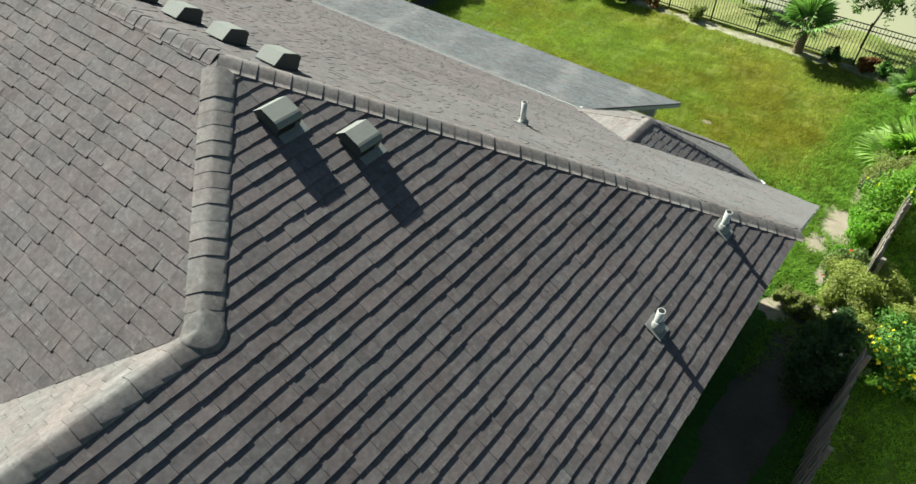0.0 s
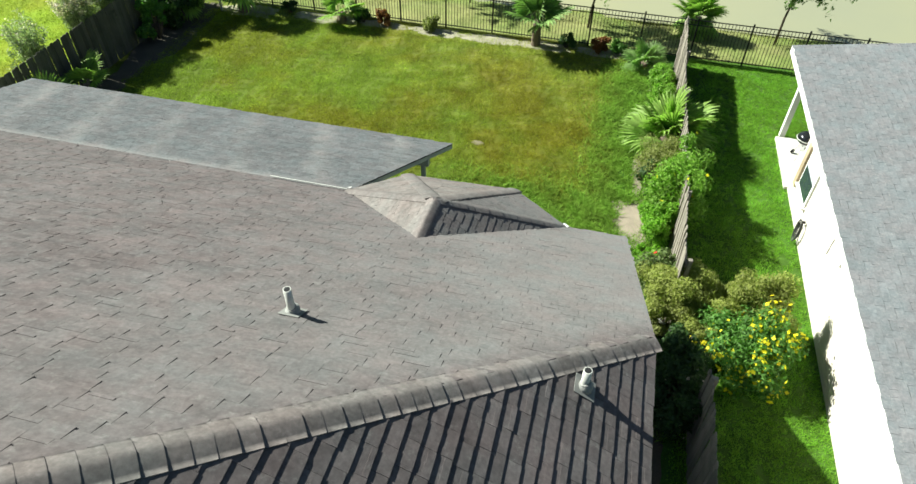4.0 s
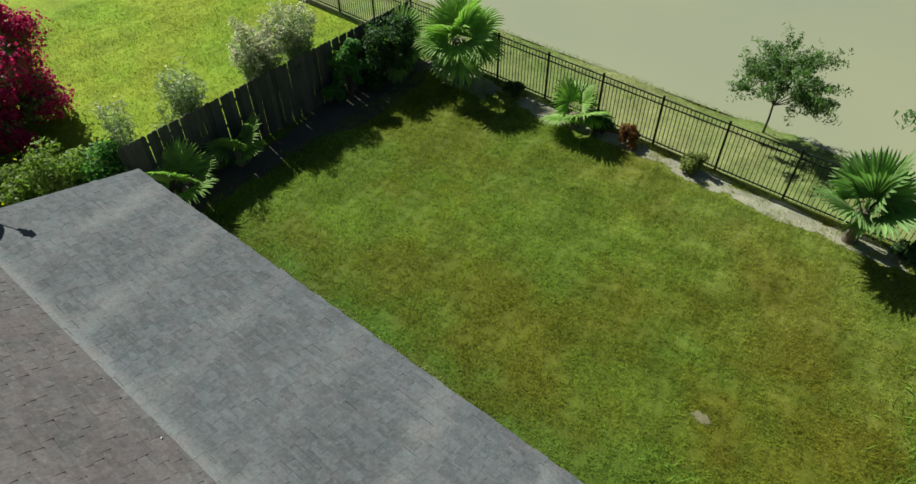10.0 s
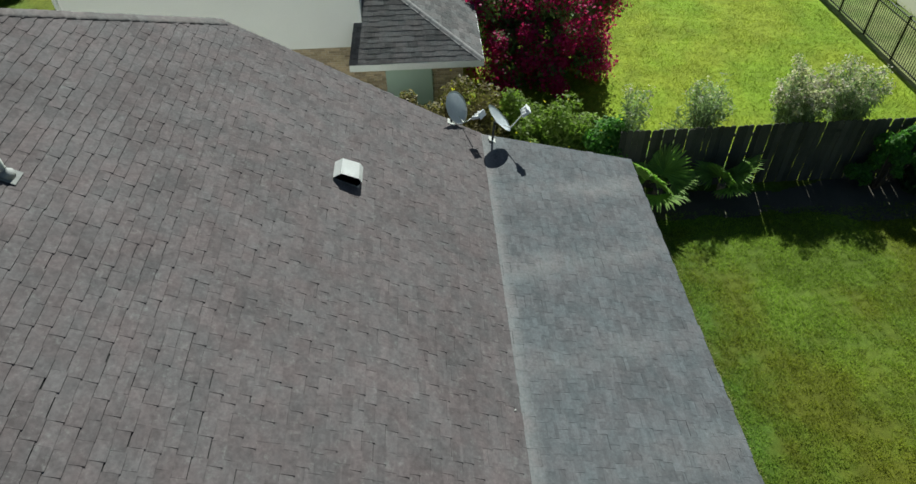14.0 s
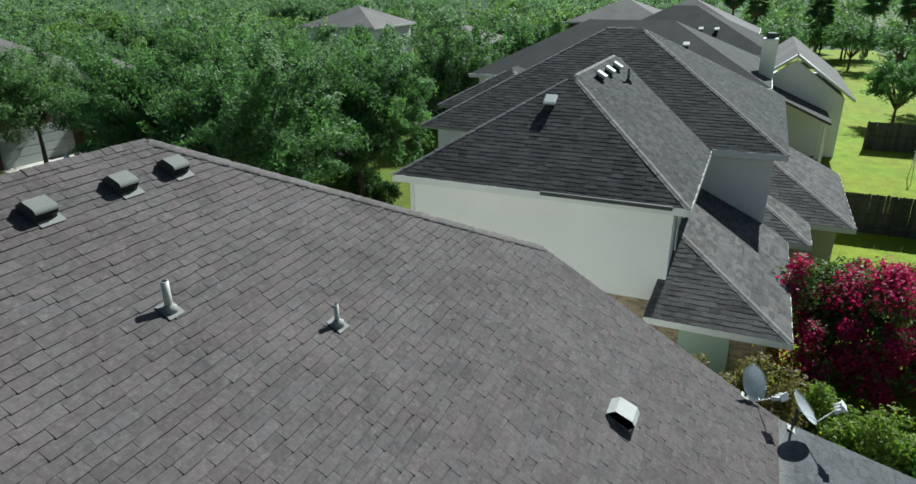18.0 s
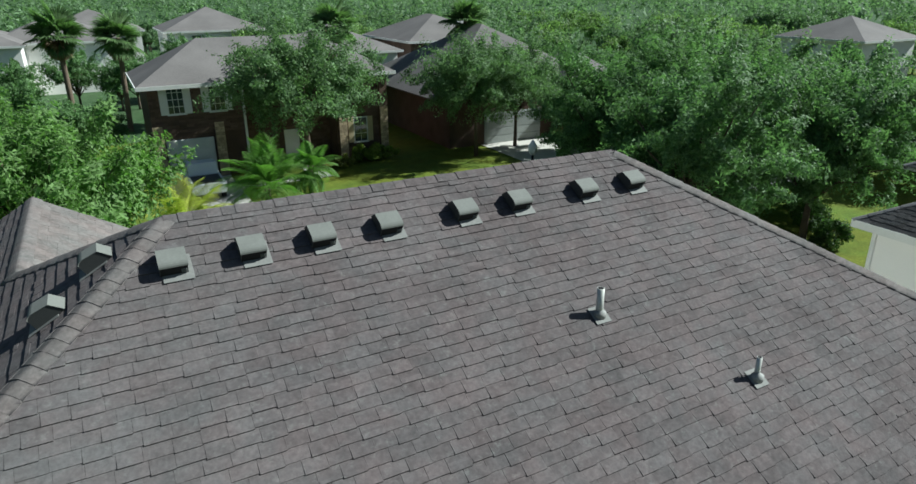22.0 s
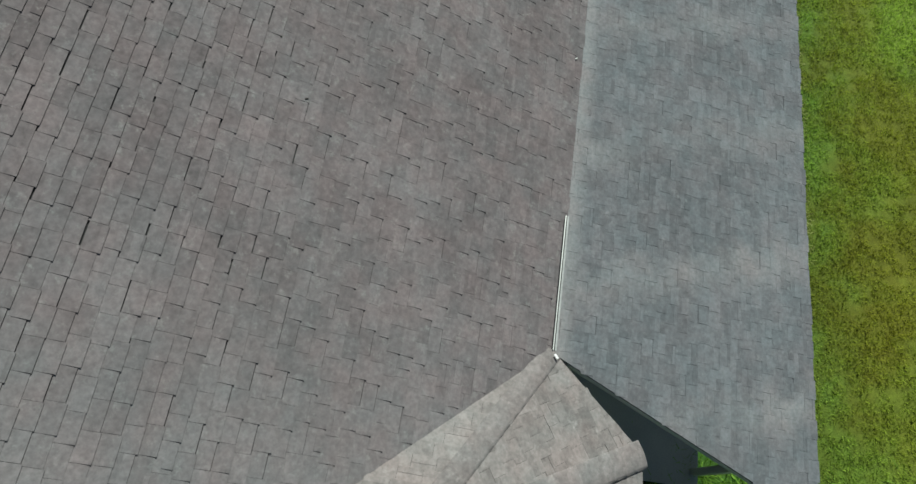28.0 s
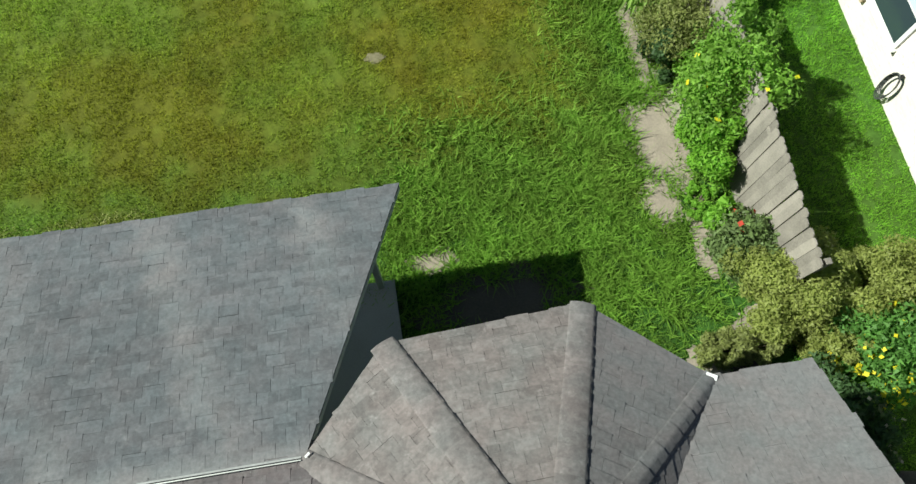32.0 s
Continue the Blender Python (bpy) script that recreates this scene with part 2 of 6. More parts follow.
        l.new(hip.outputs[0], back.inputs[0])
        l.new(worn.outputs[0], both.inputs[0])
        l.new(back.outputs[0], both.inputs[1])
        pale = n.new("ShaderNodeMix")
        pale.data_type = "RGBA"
        pale.inputs[7].default_value = (*east_light, 1)
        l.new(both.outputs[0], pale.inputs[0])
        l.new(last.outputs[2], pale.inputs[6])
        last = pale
    # mottling a finger wide, and reddish to greenish drifts
    mott, drift = n.new("ShaderNodeTexNoise"), n.new("ShaderNodeTexNoise")
    mott.inputs["Scale"].default_value, mott.inputs["Detail"].default_value, mott.inputs["Roughness"].default_value = 24, 4, 0.65
    drift.inputs["Scale"].default_value, drift.inputs["Detail"].default_value = 2.6, 5
    hue, level = n.new("ShaderNodeMix"), n.new("ShaderNodeMapRange")
    for x in (mott, drift):
        l.new(geo.outputs["Position"], x.inputs["Vector"])
    hue.data_type = "RGBA"
    hue.inputs[6].default_value, hue.inputs[7].default_value = (1.035, 0.985, 0.98, 1), (0.965, 1.01, 1.015, 1)
    swing = n.new("ShaderNodeMapRange")
    swing.inputs[1].default_value, swing.inputs[2].default_value = 0.35, 0.65
    l.new(drift.outputs["Fac"], swing.inputs[0])
    l.new(swing.outputs[0], hue.inputs[0])
    for i, v in enumerate((0.28, 0.72, 0.8, 1.2)):
        level.inputs[i + 1].default_value = v
    l.new(mott.outputs["Fac"], level.inputs[0])
    tone, coat = n.new("ShaderNodeVectorMath"), n.new("ShaderNodeVectorMath")
    tone.operation, coat.operation = "SCALE", "MULTIPLY"
    l.new(hue.outputs[2], tone.inputs[0])
    l.new(level.outputs[0], tone.inputs["Scale"])
    l.new(last.outputs[2], coat.inputs[0])
    l.new(tone.outputs[0], coat.inputs[1])
    l.new(coat.outputs[0], b.inputs["Base Color"])
    if each:
        info, own, last = n.new("ShaderNodeObjectInfo"), n.new("ShaderNodeMapRange"), n.new("ShaderNodeVectorMath")
        own.inputs[3].default_value, own.inputs[4].default_value = 1 - each, 1 + each
        last.operation = "SCALE"
        l.new(info.outputs["Random"], own.inputs[0])
        l.new(coat.outputs[0], last.inputs[0])
        l.new(own.outputs[0], last.inputs["Scale"])
        l.new(last.outputs[0], b.inputs["Base Color"])
    bump = n.new("ShaderNodeBump")
    bump.inputs["Strength"].default_value, bump.inputs["Distance"].default_value = 0.5, 0.004
    l.new(grit.outputs["Fac"], bump.inputs["Height"])
    l.new(bump.outputs[0], b.inputs["Normal"])
    return m


M_SHINGLE = shingle_paint("weathered_brown_shingle", (0.111, 0.0962, 0.0965), (0.18, 0.172, 0.165), pieces=0.18, east_light=(0.19, 0.188, 0.184))
M_SHINGLE_GREY = shingle_paint("weathered_grey_shingle", (0.1, 0.103, 0.108), (0.155, 0.157, 0.158), (0.194, 0.187, 0.185), vary=0.28, pieces=0.24)
# pale wear, and sunlight on wing and bay slopes painted into the colour
M_SHINGLE_LIT = shingle_paint("sunlit_worn_shingle", (0.156, 0.139, 0.132), (0.23, 0.213, 0.202), vary=0.3, pieces=0.2)
M_RIDGE = shingle_paint("ridge_cap_shingle", (0.148, 0.133, 0.128), (0.225, 0.21, 0.2), vary=0.32, each=0.13)
M_ROOF_DARK = shingle_paint("dark_grey_shingle", (0.056, 0.055, 0.055), (0.115, 0.112, 0.112), vary=0.4, pieces=0.42)
M_ROOF_PALE = shingle_paint("pale_grey_shingle", (0.15, 0.155, 0.165), (0.24, 0.24, 0.24), vary=0.2, pieces=0.15)
M_ROOF_FAR = shade("faded_grey_roof", (0.165, 0.152, 0.148), 0.92, vary=0.35, grain=20, bump=0.3, stain=0.4)
M_FELT = shade("roof_underlay", (0.03, 0.029, 0.028), 0.95)
M_STUCCO = shade("cream_stucco", (0.82, 0.8, 0.77), 0.9, vary=0.07, grain=90, bump=0.3, stain=0.6)
M_TRIM = shade("white_trim", (0.7, 0.7, 0.67), 0.6, vary=0.1, grain=30, bump=0.05, stain=1.5)
M_FASCIA = shade("grey_fascia", (0.32, 0.34, 0.33), 0.6, vary=0.15, grain=30, bump=0.05)
M_VENT = shade("grey_painted_metal", (0.175, 0.18, 0.165), 0.75, vary=0.15, grain=40, bump=0.05, stain=4)
M_VENT_IN = shade("dark_vent_opening", (0.012, 0.012, 0.013), 0.8)
M_ALU = shade("weathered_galvanized", (0.55, 0.55, 0.51), 0.45, metal=0.2, vary=0.25, grain=50, bump=0.1, stain=5)
M_LEAD = shade("lead_grey_flashing", (0.27, 0.27, 0.26), 0.6, vary=0.3, grain=50, bump=0.3, stain=6)
M_WHITE = shade("white_enamel", (0.78, 0.78, 0.76), 0.4, vary=0.06, grain=20, bump=0.02)
M_DISH = shade("grey_dish_enamel", (0.7, 0.73, 0.76), 0.5, vary=0.1, grain=20, bump=0.02)
M_IRON = shade("black_iron", (0.012, 0.012, 0.013), 0.45, vary=0.2)
M_WOOD = shade("weathered_grey_wood", (0.225, 0.2, 0.168), 0.9, vary=0.35, grain=40, bump=0.5, stain=3, pieces=0.3)
# darker wood, with a tone of its own for every board
M_WOOD_DARK = shade("dark_grey_wood", (0.085, 0.08, 0.066), 0.9, vary=0.4, grain=40, bump=0.5, stain=2, pieces=0.3)
M_CONCRETE = shade("concrete", (0.36, 0.35, 0.32), 0.9, vary=0.2, grain=50, bump=0.3, stain=1.5)
M_BRICK_WHITE = shade("whitewashed_brick", (0.62, 0.57, 0.51), 0.9, vary=0.12, grain=60, bump=0.4, stain=2, pieces=0.25)
M_BRICK = shade("red_brown_brick", (0.125, 0.082, 0.062), 0.9, vary=0.4, grain=40, bump=0.4, stain=1, pieces=0.3)
M_BRICK_TAN = shade("tan_brick", (0.42, 0.33, 0.22), 0.9, vary=0.4, grain=40, bump=0.4, stain=1, pieces=0.35)
M_MORTAR = shade("mortar", (0.5, 0.46, 0.4), 0.95, vary=0.15)
M_SOIL = shade("bare_soil", (0.27, 0.25, 0.182), 0.95, vary=0.5, grain=22, bump=0.9, stain=2.2, dist=0.015)
M_BARK = shade("bark", (0.11, 0.085, 0.065), 0.95, vary=0.4, grain=25, bump=0.8, dist=0.02)
M_PALM_BARK = shade("palm_bark", (0.15, 0.115, 0.085), 0.95, vary=0.5, grain=30, bump=0.8, dist=0.02)


def leaf_paint(name, base, vary=0.35, through=0.42, pieces=0.4, glow=(1.25, 1.55, 0.8)):
    m = shade(name, base, 0.6, vary=vary, grain=3, bump=0, stain=0.8, pieces=pieces, spec=0.3)
    t = m.node_tree
    b = t.nodes["Principled BSDF"]
    tr = t.nodes.new("ShaderNodeBsdfTranslucent")
    src = b.inputs["Base Color"].links[0].from_socket
    mul = t.nodes.new("ShaderNodeMix")
    mul.data_type, mul.blend_type = "RGBA", "MULTIPLY"
    mul.inputs[0].default_value = 1.0
    mul.inputs[7].default_value = (*glow, 1)
    t.links.new(src, mul.inputs[6])
    t.links.new(mul.outputs[2], tr.inputs[0])
    mix = t.nodes.new("ShaderNodeMixShader")
    mix.inputs[0].default_value = through
    t.links.new(b.outputs[0], mix.inputs[1])
    t.links.new(tr.outputs[0], mix.inputs[2])
    t.links.new(mix.outputs[0], t.nodes["Material Output"].inputs[0])
    return m


M_LEAF = leaf_paint("green_leaf", (0.1, 0.21, 0.04))
COOL = (1.15, 1.32, 0.85)
M_LEAF_FAR = leaf_paint("oak_leaf", (0.135, 0.232, 0.09), 0.5, pieces=0.26, glow=COOL)
M_LEAF_POND = leaf_paint("dull_green_leaf", (0.12, 0.18, 0.062), 0.4)
M_LEAF_GOLD = leaf_paint("yellow_green_leaf", (0.2, 0.26, 0.05), 0.4)
# distance haze mixed into the leaf colour of the farthest trees
M_LEAF_HAZE = leaf_paint("haze_paled_leaf", (0.155, 0.24, 0.12), 0.5, pieces=0.24, glow=COOL)
M_LEAF_LIME = leaf_paint("lime_leaf", (0.17, 0.33, 0.03))
M_LEAF_OLIVE = leaf_paint("olive_leaf", (0.196, 0.213, 0.0633))
M_LEAF_DUSK = leaf_paint("dull_olive_leaf", (0.239, 0.264, 0.0653), 0.35, pieces=0.25)
M_LEAF_FRESH = leaf_paint("fresh_green_leaf", (0.17, 0.3, 0.038), pieces=0.3)
M_LEAF_DARK = leaf_paint("dark_leaf", (0.055, 0.1, 0.032))
M_LEAF_DEEP = leaf_paint("glossy_dark_leaf", (0.12, 0.168, 0.052), 0.4, 0.25)
M_LEAF_BROWN = leaf_paint("brownish_olive_leaf", (0.17, 0.135, 0.055))
M_LEAF_GREY = leaf_paint("oleander_leaf", (0.27, 0.31, 0.18), 0.3, 0.35)
M_PALM_FEATHER = leaf_paint("feather_palm_frond", (0.13, 0.24, 0.05), through=0.4)
M_PALM_FAR = leaf_paint("far_palm_frond", (0.12, 0.19, 0.075), through=0.35)
M_PALM_DEAD = leaf_paint("dead_palm_frond", (0.26, 0.19, 0.11), through=0.2)
M_PALM = leaf_paint("palm_frond", (0.23, 0.34, 0.075), through=0.35)
M_PALM_BLUE = leaf_paint("blue_palm_frond", (0.18, 0.28, 0.085), through=0.3)
M_MAGENTA = leaf_paint("magenta_bract", (0.43, 0.014, 0.13), 0.25)
M_YELLOW = leaf_paint("yellow_petal", (0.8, 0.66, 0.03), 0.15)
M_RED = leaf_paint("red_petal", (0.55, 0.06, 0.03), 0.2)
M_PINK = leaf_paint("pale_pink_petal", (0.6, 0.5, 0.46), 0.15)


def glass_paint():
    m = bpy.data.materials.new("window_glass")
    m.use_nodes = True
    b = m.node_tree.nodes["Principled BSDF"]
    b.inputs["Base Color"].default_value = (0.03, 0.045, 0.05, 1)
    b.inputs["Roughness"].default_value = 0.06
    b.inputs["Specular IOR Level"].default_value = 0.8
    return m


M_GLASS = glass_paint()


def grass_paint(name, dry, fresh, rich=None, through=0.0, thin=None):
    """Fresh and dry areas that run into one another; rich: the deeper green of the damp strips by the house and the side fence; thin: the paler cover towards the pond."""
    m = shade(name, fresh, 0.85, vary=0.35, grain=45, bump=0.5, stain=0.35, dist=0.02, spec=0.1)
    t = m.node_tree
    n, l = t.nodes, t.links
    b = n["Principled BSDF"]
    src = b.inputs["Base Color"].links[0].from_socket
    geo = n.new("ShaderNodeNewGeometry")
    zone, tuft, blot = n.new("ShaderNodeTexNoise"), n.new("ShaderNodeTexNoise"), n.new("ShaderNodeTexNoise")
    for x, s, d, r in ((zone, 0.22, 5, 0.62), (tuft, 9, 6, 0.75), (blot, 1.1, 5, 0.65)):
        x.inputs["Scale"].default_value, x.inputs["Detail"].default_value, x.inputs["Roughness"].default_value = s, d, r
        l.new(geo.outputs["Position"], x.inputs["Vector"])

    def span(source, a0, a1, b0=0.0, b1=1.0):
        r = n.new("ShaderNodeMapRange")
        for i, v in enumerate((a0, a1, b0, b1)):
            r.inputs[i + 1].default_value = v
        l.new(source, r.inputs[0])
        return r.outputs[0]

    def calc(op, p, q):
        x = n.new("ShaderNodeMath")
        x.operation = op
        l.new(p, x.inputs[0])
        l.new(q, x.inputs[1])
        return x.outputs[0]

    def blend(fac, p, colour):
        x = n.new("ShaderNodeMix")
        x.data_type = "RGBA"
        x.inputs[7].default_value = (*colour, 1)
        l.new(fac, x.inputs[0])
        l.new(p, x.inputs[6])
        return x.outputs[2]

    xyz = n.new("ShaderNodeSeparateXYZ")
    l.new(geo.outputs["Position"], xyz.inputs[0])
    arid = span(zone.outputs["Fac"], 0.4, 0.57)
    if thin:
        arid = calc("ADD", arid, span(xyz.outputs[0], -10.0, 0.0, -0.45, 0.1))
    c = blend(arid, src, dry)
    if thin:
        sparse = calc("ADD", span(xyz.outputs[1], 4.0, 10.0, -0.35, 0.55), span(xyz.outputs[0], -7.0, 2.0, -0.2, 0.2))
        sparse = calc("ADD", sparse, span(blot.outputs["Fac"], 0.3, 0.7, -0.35, 0.45))
        c = blend(span(sparse, 0.0, 1.0, 0.0, 0.55), c, thin)
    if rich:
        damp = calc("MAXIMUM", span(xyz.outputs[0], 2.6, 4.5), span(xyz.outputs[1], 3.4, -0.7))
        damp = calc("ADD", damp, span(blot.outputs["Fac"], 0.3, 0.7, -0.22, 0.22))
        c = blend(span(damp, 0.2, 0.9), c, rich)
    mul = n.new("ShaderNodeVectorMath")
    mul.operation = "SCALE"
    l.new(c, mul.inputs[0])
    l.new(calc("MULTIPLY", span(tuft.outputs["Fac"], 0.3, 0.7, 0.66, 1.38), span(blot.outputs["Fac"], 0.3, 0.7, 0.75, 1.25)), mul.inputs["Scale"])
    l.new(mul.outputs[0], b.inputs["Base Color"])
    if through:
        tr, mix = n.new("ShaderNodeBsdfTranslucent"), n.new("ShaderNodeMixShader")
        mix.inputs[0].default_value = through
        l.new(mul.outputs[0], tr.inputs[0])
        l.new(b.outputs[0], mix.inputs[1])
        l.new(tr.outputs[0], mix.inputs[2])
        l.new(mix.outputs[0], n["Material Output"].inputs[0])
    return m


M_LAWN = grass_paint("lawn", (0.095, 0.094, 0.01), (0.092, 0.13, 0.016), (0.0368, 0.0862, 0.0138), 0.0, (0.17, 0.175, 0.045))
M_LAWN_BRIGHT = grass_paint("bright_lawn", (0.21, 0.25, 0.02), (0.18, 0.26, 0.018))
M_LAWN_MID = grass_paint("front_lawn", (0.12, 0.14, 0.02), (0.1, 0.15, 0.025))
M_LAWN_SIDE = grass_paint("side_lawn", (0.055, 0.105, 0.0154), (0.055, 0.121, 0.0176))
M_FAR = grass_paint("distant_green", (0.06, 0.1, 0.045), (0.045, 0.085, 0.035))
M_BLADE = grass_paint("lawn_blade", (0.258, 0.262, 0.024), (0.26, 0.365, 0.044), (0.175, 0.3, 0.05), 0.5, (0.43, 0.47, 0.085))
M_BLADE_LUSH = grass_paint("lush_blade", (0.25, 0.345, 0.05), (0.222, 0.362, 0.055), (0.208, 0.356, 0.05), 0.5)
M_BLADE_SIDE = grass_paint("side_lawn_blade", (0.22, 0.42, 0.045), (0.23, 0.45, 0.05), None, 0.55)
M_BLADE_BRIGHT = grass_paint("bright_lawn_blade", (0.24, 0.29, 0.025), (0.21, 0.3, 0.022), None, 0.5)
M_BANK = grass_paint("dry_bank_grass", (0.21, 0.215, 0.085), (0.13, 0.175, 0.045))
M_BLADE_BANK = grass_paint("bank_blade", (0.24, 0.25, 0.09), (0.14, 0.2, 0.05), None, 0.4)


def water_paint():
    m = shade("murky_pond", (0.265, 0.275, 0.2), 0.12, vary=0.08, grain=0.05, bump=0, stain=0.09, tint=(0.305, 0.29, 0.16), spec=0.4)
    return m


M_WATER = water_paint()

# ---- roofing ----
TAB, STEP = 0.235, 0.143
SORTS = (0.88, 0.96, 1.0, 1.04, 1.13)


def clip(poly, a, b):
    """The part of a flat outline to the left of the line from a to b."""
    out, k = [], len(poly)
    side = [(b[0] - a[0]) * (p[1] - a[1]) - (b[1] - a[1]) * (p[0] - a[0]) for p in poly]
    for i in range(k):
        j = (i + 1) % k
        if side[i] >= 0:
            out.append(poly[i])
        if (side[i] > 0) != (side[j] > 0) and abs(side[i] - side[j]) > 1e-12:
            s = side[i] / (side[i] - side[j])
            out.append((poly[i][0] + s * (poly[j][0] - poly[i][0]), poly[i][1] + s * (poly[j][1] - poly[i][1])))
    return out


def tab_points(flat, top, width_low, low, tall):
    return low + (tall - low) * max(0.0, min(1.0, (flat - top) / width_low))


def shingled(name, parent, corners, mat, open_edges=(), loose=None, seed=1, label="", notch=None, tab=TAB, step=STEP, thick=0.012, deck=True, rough=1.0, board=0.14, gap_w=0.0012, layer=0.28, turns=1.0):
    """A roof slope: deck, underlay and rows of tabs, each with its own edges. corners: the convex outline, in the world.
    open_edges: edges that only divide one slope in two. loose: (x0, x1, y0, y1) in the plan where the tabs are objects of their own."""
    rng = random.Random(seed)
    c = [Vector(p) for p in corners]
    n = (c[1] - c[0]).cross(c[2] - c[0]).normalized()
    if n.z < 0:
        c, n = c[::-1], -n
        k = len(c)
        open_edges = [(k - 2 - e) % k for e in open_edges]
        notch = None if notch is None else k - 1 - notch
    down = (Vector((0, 0, -1)) + n * n.z).normalized()
    side = n.cross(down).normalized()
    o = c[0]
    flat = [((p - o).dot(down), (p - o).dot(side)) for p in c]
    k = len(flat)
    area = sum(flat[i][0] * flat[(i + 1) % k][1] - flat[(i + 1) % k][0] * flat[i][1] for i in range(k))
    edges = [(flat[i], flat[(i + 1) % k]) if area > 0 else (flat[(i + 1) % k], flat[i]) for i in range(k)]
    dent = []
    if notch is not None:
        dent = [edges[(notch - 1) % k], edges[notch]]
        edges = [e for e in edges if e not in dent]
    if deck:
        slope = part(name, slab([p - n * 0.03 for p in c], board), M_FASCIA, parent, label)
        part("underlay", slab([p - n * 0.004 for p in c], 0.02), M_FELT, slope)
    else:
        slope = part(name, slab([p - n * 0.004 for p in c], 0.05), M_FELT, parent, label)
    v0, v1 = min(p[0] for p in flat), max(p[0] for p in flat)
    u0, u1 = min(p[1] for p in flat), max(p[1] for p in flat)
    verts, faces = [], []
    kinds = []
    if loose:
        widths = [tab * r for r in SORTS]
        for w0, up in [(w, h) for w in widths for h in (0.75, 1.3)]:
            t, w, s = thick * up, w0 - 0.0026, step + 0.004
            pv = [(-s, -w / 2, 0.003), (-s, w / 2, 0.003), (0, w / 2, t), (0, -w / 2, t), (-s, -w / 2, -0.004), (-s, w / 2, -0.004), (0, w / 2, -0.004), (0, -w / 2, -0.004)]
            kinds.append(mesh("shingle", pv, [(0, 3, 2, 1), (3, 7, 6, 2), (0, 4, 7, 3), (2, 6, 5, 1)], mat))
    count, row, v = 0, 0, v1 + 0.012
    while v > v0 - step:
        u = u0 - tab * (0.25 + 0.5 * (row % 2)) + rng.uniform(-0.012, 0.012) * rough
        raised = 0
        while u < u1:
            # high and low tabs by turns
            raised = 1 - raised if rng.random() < 0.88 else raised
            lift = (1 + (0.3 if raised else -0.25) * turns) * rng.uniform(0.9, 1.1)
            drop = (0.006 if raised else -0.006) * turns + rng.uniform(-0.006, 0.006) * rough
            sort = rng.choice((0, 1, 1, 2, 2, 2, 3, 3, 4))
            w = tab * SORTS[sort]
            a, b = u + gap_w, u + w - gap_w
            mid = (v - step / 2, (a + b) / 2)
            ok = all((q[0] - p[0]) * (mid[1] - p[1]) - (q[1] - p[1]) * (mid[0] - p[0]) >= 0 for i, (p, q) in enumerate(edges) if i in open_edges)
            poly = [(v - step - 0.004, a), (v + drop, a), (v + drop, b), (v - step - 0.004, b)]
            whole = True
            if ok:
                for i, (p, q) in enumerate(edges):
                    if i in open_edges:
                        continue
                    if all((q[0] - p[0]) * (w[1] - p[1]) - (q[1] - p[1]) * (w[0] - p[0]) >= -0.03 * math.hypot(q[0] - p[0], q[1] - p[1]) for w in poly):
                        continue
                    whole = False
                    poly = clip(poly, p, q)
                    if len(poly) < 3:
                        break
            if ok and dent and len(poly) >= 3:
                gap = [((q[0] - p[0]) * (mid[1] - p[1]) - (q[1] - p[1]) * (mid[0] - p[0])) / math.hypot(q[0] - p[0], q[1] - p[1]) for p, q in dent]
                poly = clip(poly, *dent[gap.index(max(gap))])
                whole = whole and max(gap) > 0.3
            if ok and len(poly) >= 3:
                centre = o + down * mid[0] + side * mid[1]
                if loose and whole and count < 290 and loose[0] < centre.x < loose[1] and loose[2] < centre.y < loose[3]:
                    m = Matrix((down, side, n)).transposed().to_4x4()
                    low_end = o + down * (v + drop) + side * ((a + b) / 2)
                    at = Matrix.Translation(low_end) @ m
                    ob = part("shingle", kinds[2 * sort + raised], mat, slope)
                    ob.matrix_basis = at
                    ob.matrix_parent_inverse = Matrix()
                    count += 1
                else:
                    i0, q = len(verts), len(poly)
                    for p in poly:
                        h = tab_points(p[0], v - step, step, 0.003, thick * lift)
                        verts.append(o + down * p[0] + side * p[1] + n * h)
                    for p in poly:
                        verts.append(o + down * p[0] + side * p[1] - n * 0.004)
                    faces.append(tuple(range(i0, i0 + q)))
                    for j in range(q):
                        m2 = (j + 1) % q
                        faces.append((i0 + m2, i0 + j, i0 + q + j, i0 + q + m2))
                # the second layer of a laminated tab
                if whole and rng.random() < layer:
                    e0, e1 = sorted((rng.random(), rng.random()))
                    if e1 - e0 < 0.35 or rng.random() < 0.5:
                        e0, e1 = 0.0, 1.0
                    top, p0, p1 = v - step * rng.choice((0.3, 0.45, 0.6, 0.97)), a + (b - a) * e0 + 0.0012, a + (b - a) * e1 - 0.0012
                    i0 = len(verts)
                    for pv, pu in ((top, p0), (v + drop + 0.0015, p0), (v + drop + 0.0015, p1), (top, p1)):
                        h = tab_points(pv, v - step, step, 0.003, thick * 1.15) + 0.0016
                        verts.append(o + down * pv + side * pu + n * h)
                    for pv, pu in ((top, p0), (v + drop + 0.0015, p0), (v + drop + 0.0015, p1), (top, p1)):
                        h = tab_points(pv, v - step, step, 0.003, thick * 0.85) - 0.001
                        verts.append(o + down * pv + side * pu + n * h)
                    faces.append((i0, i0 + 1, i0 + 2, i0 + 3))
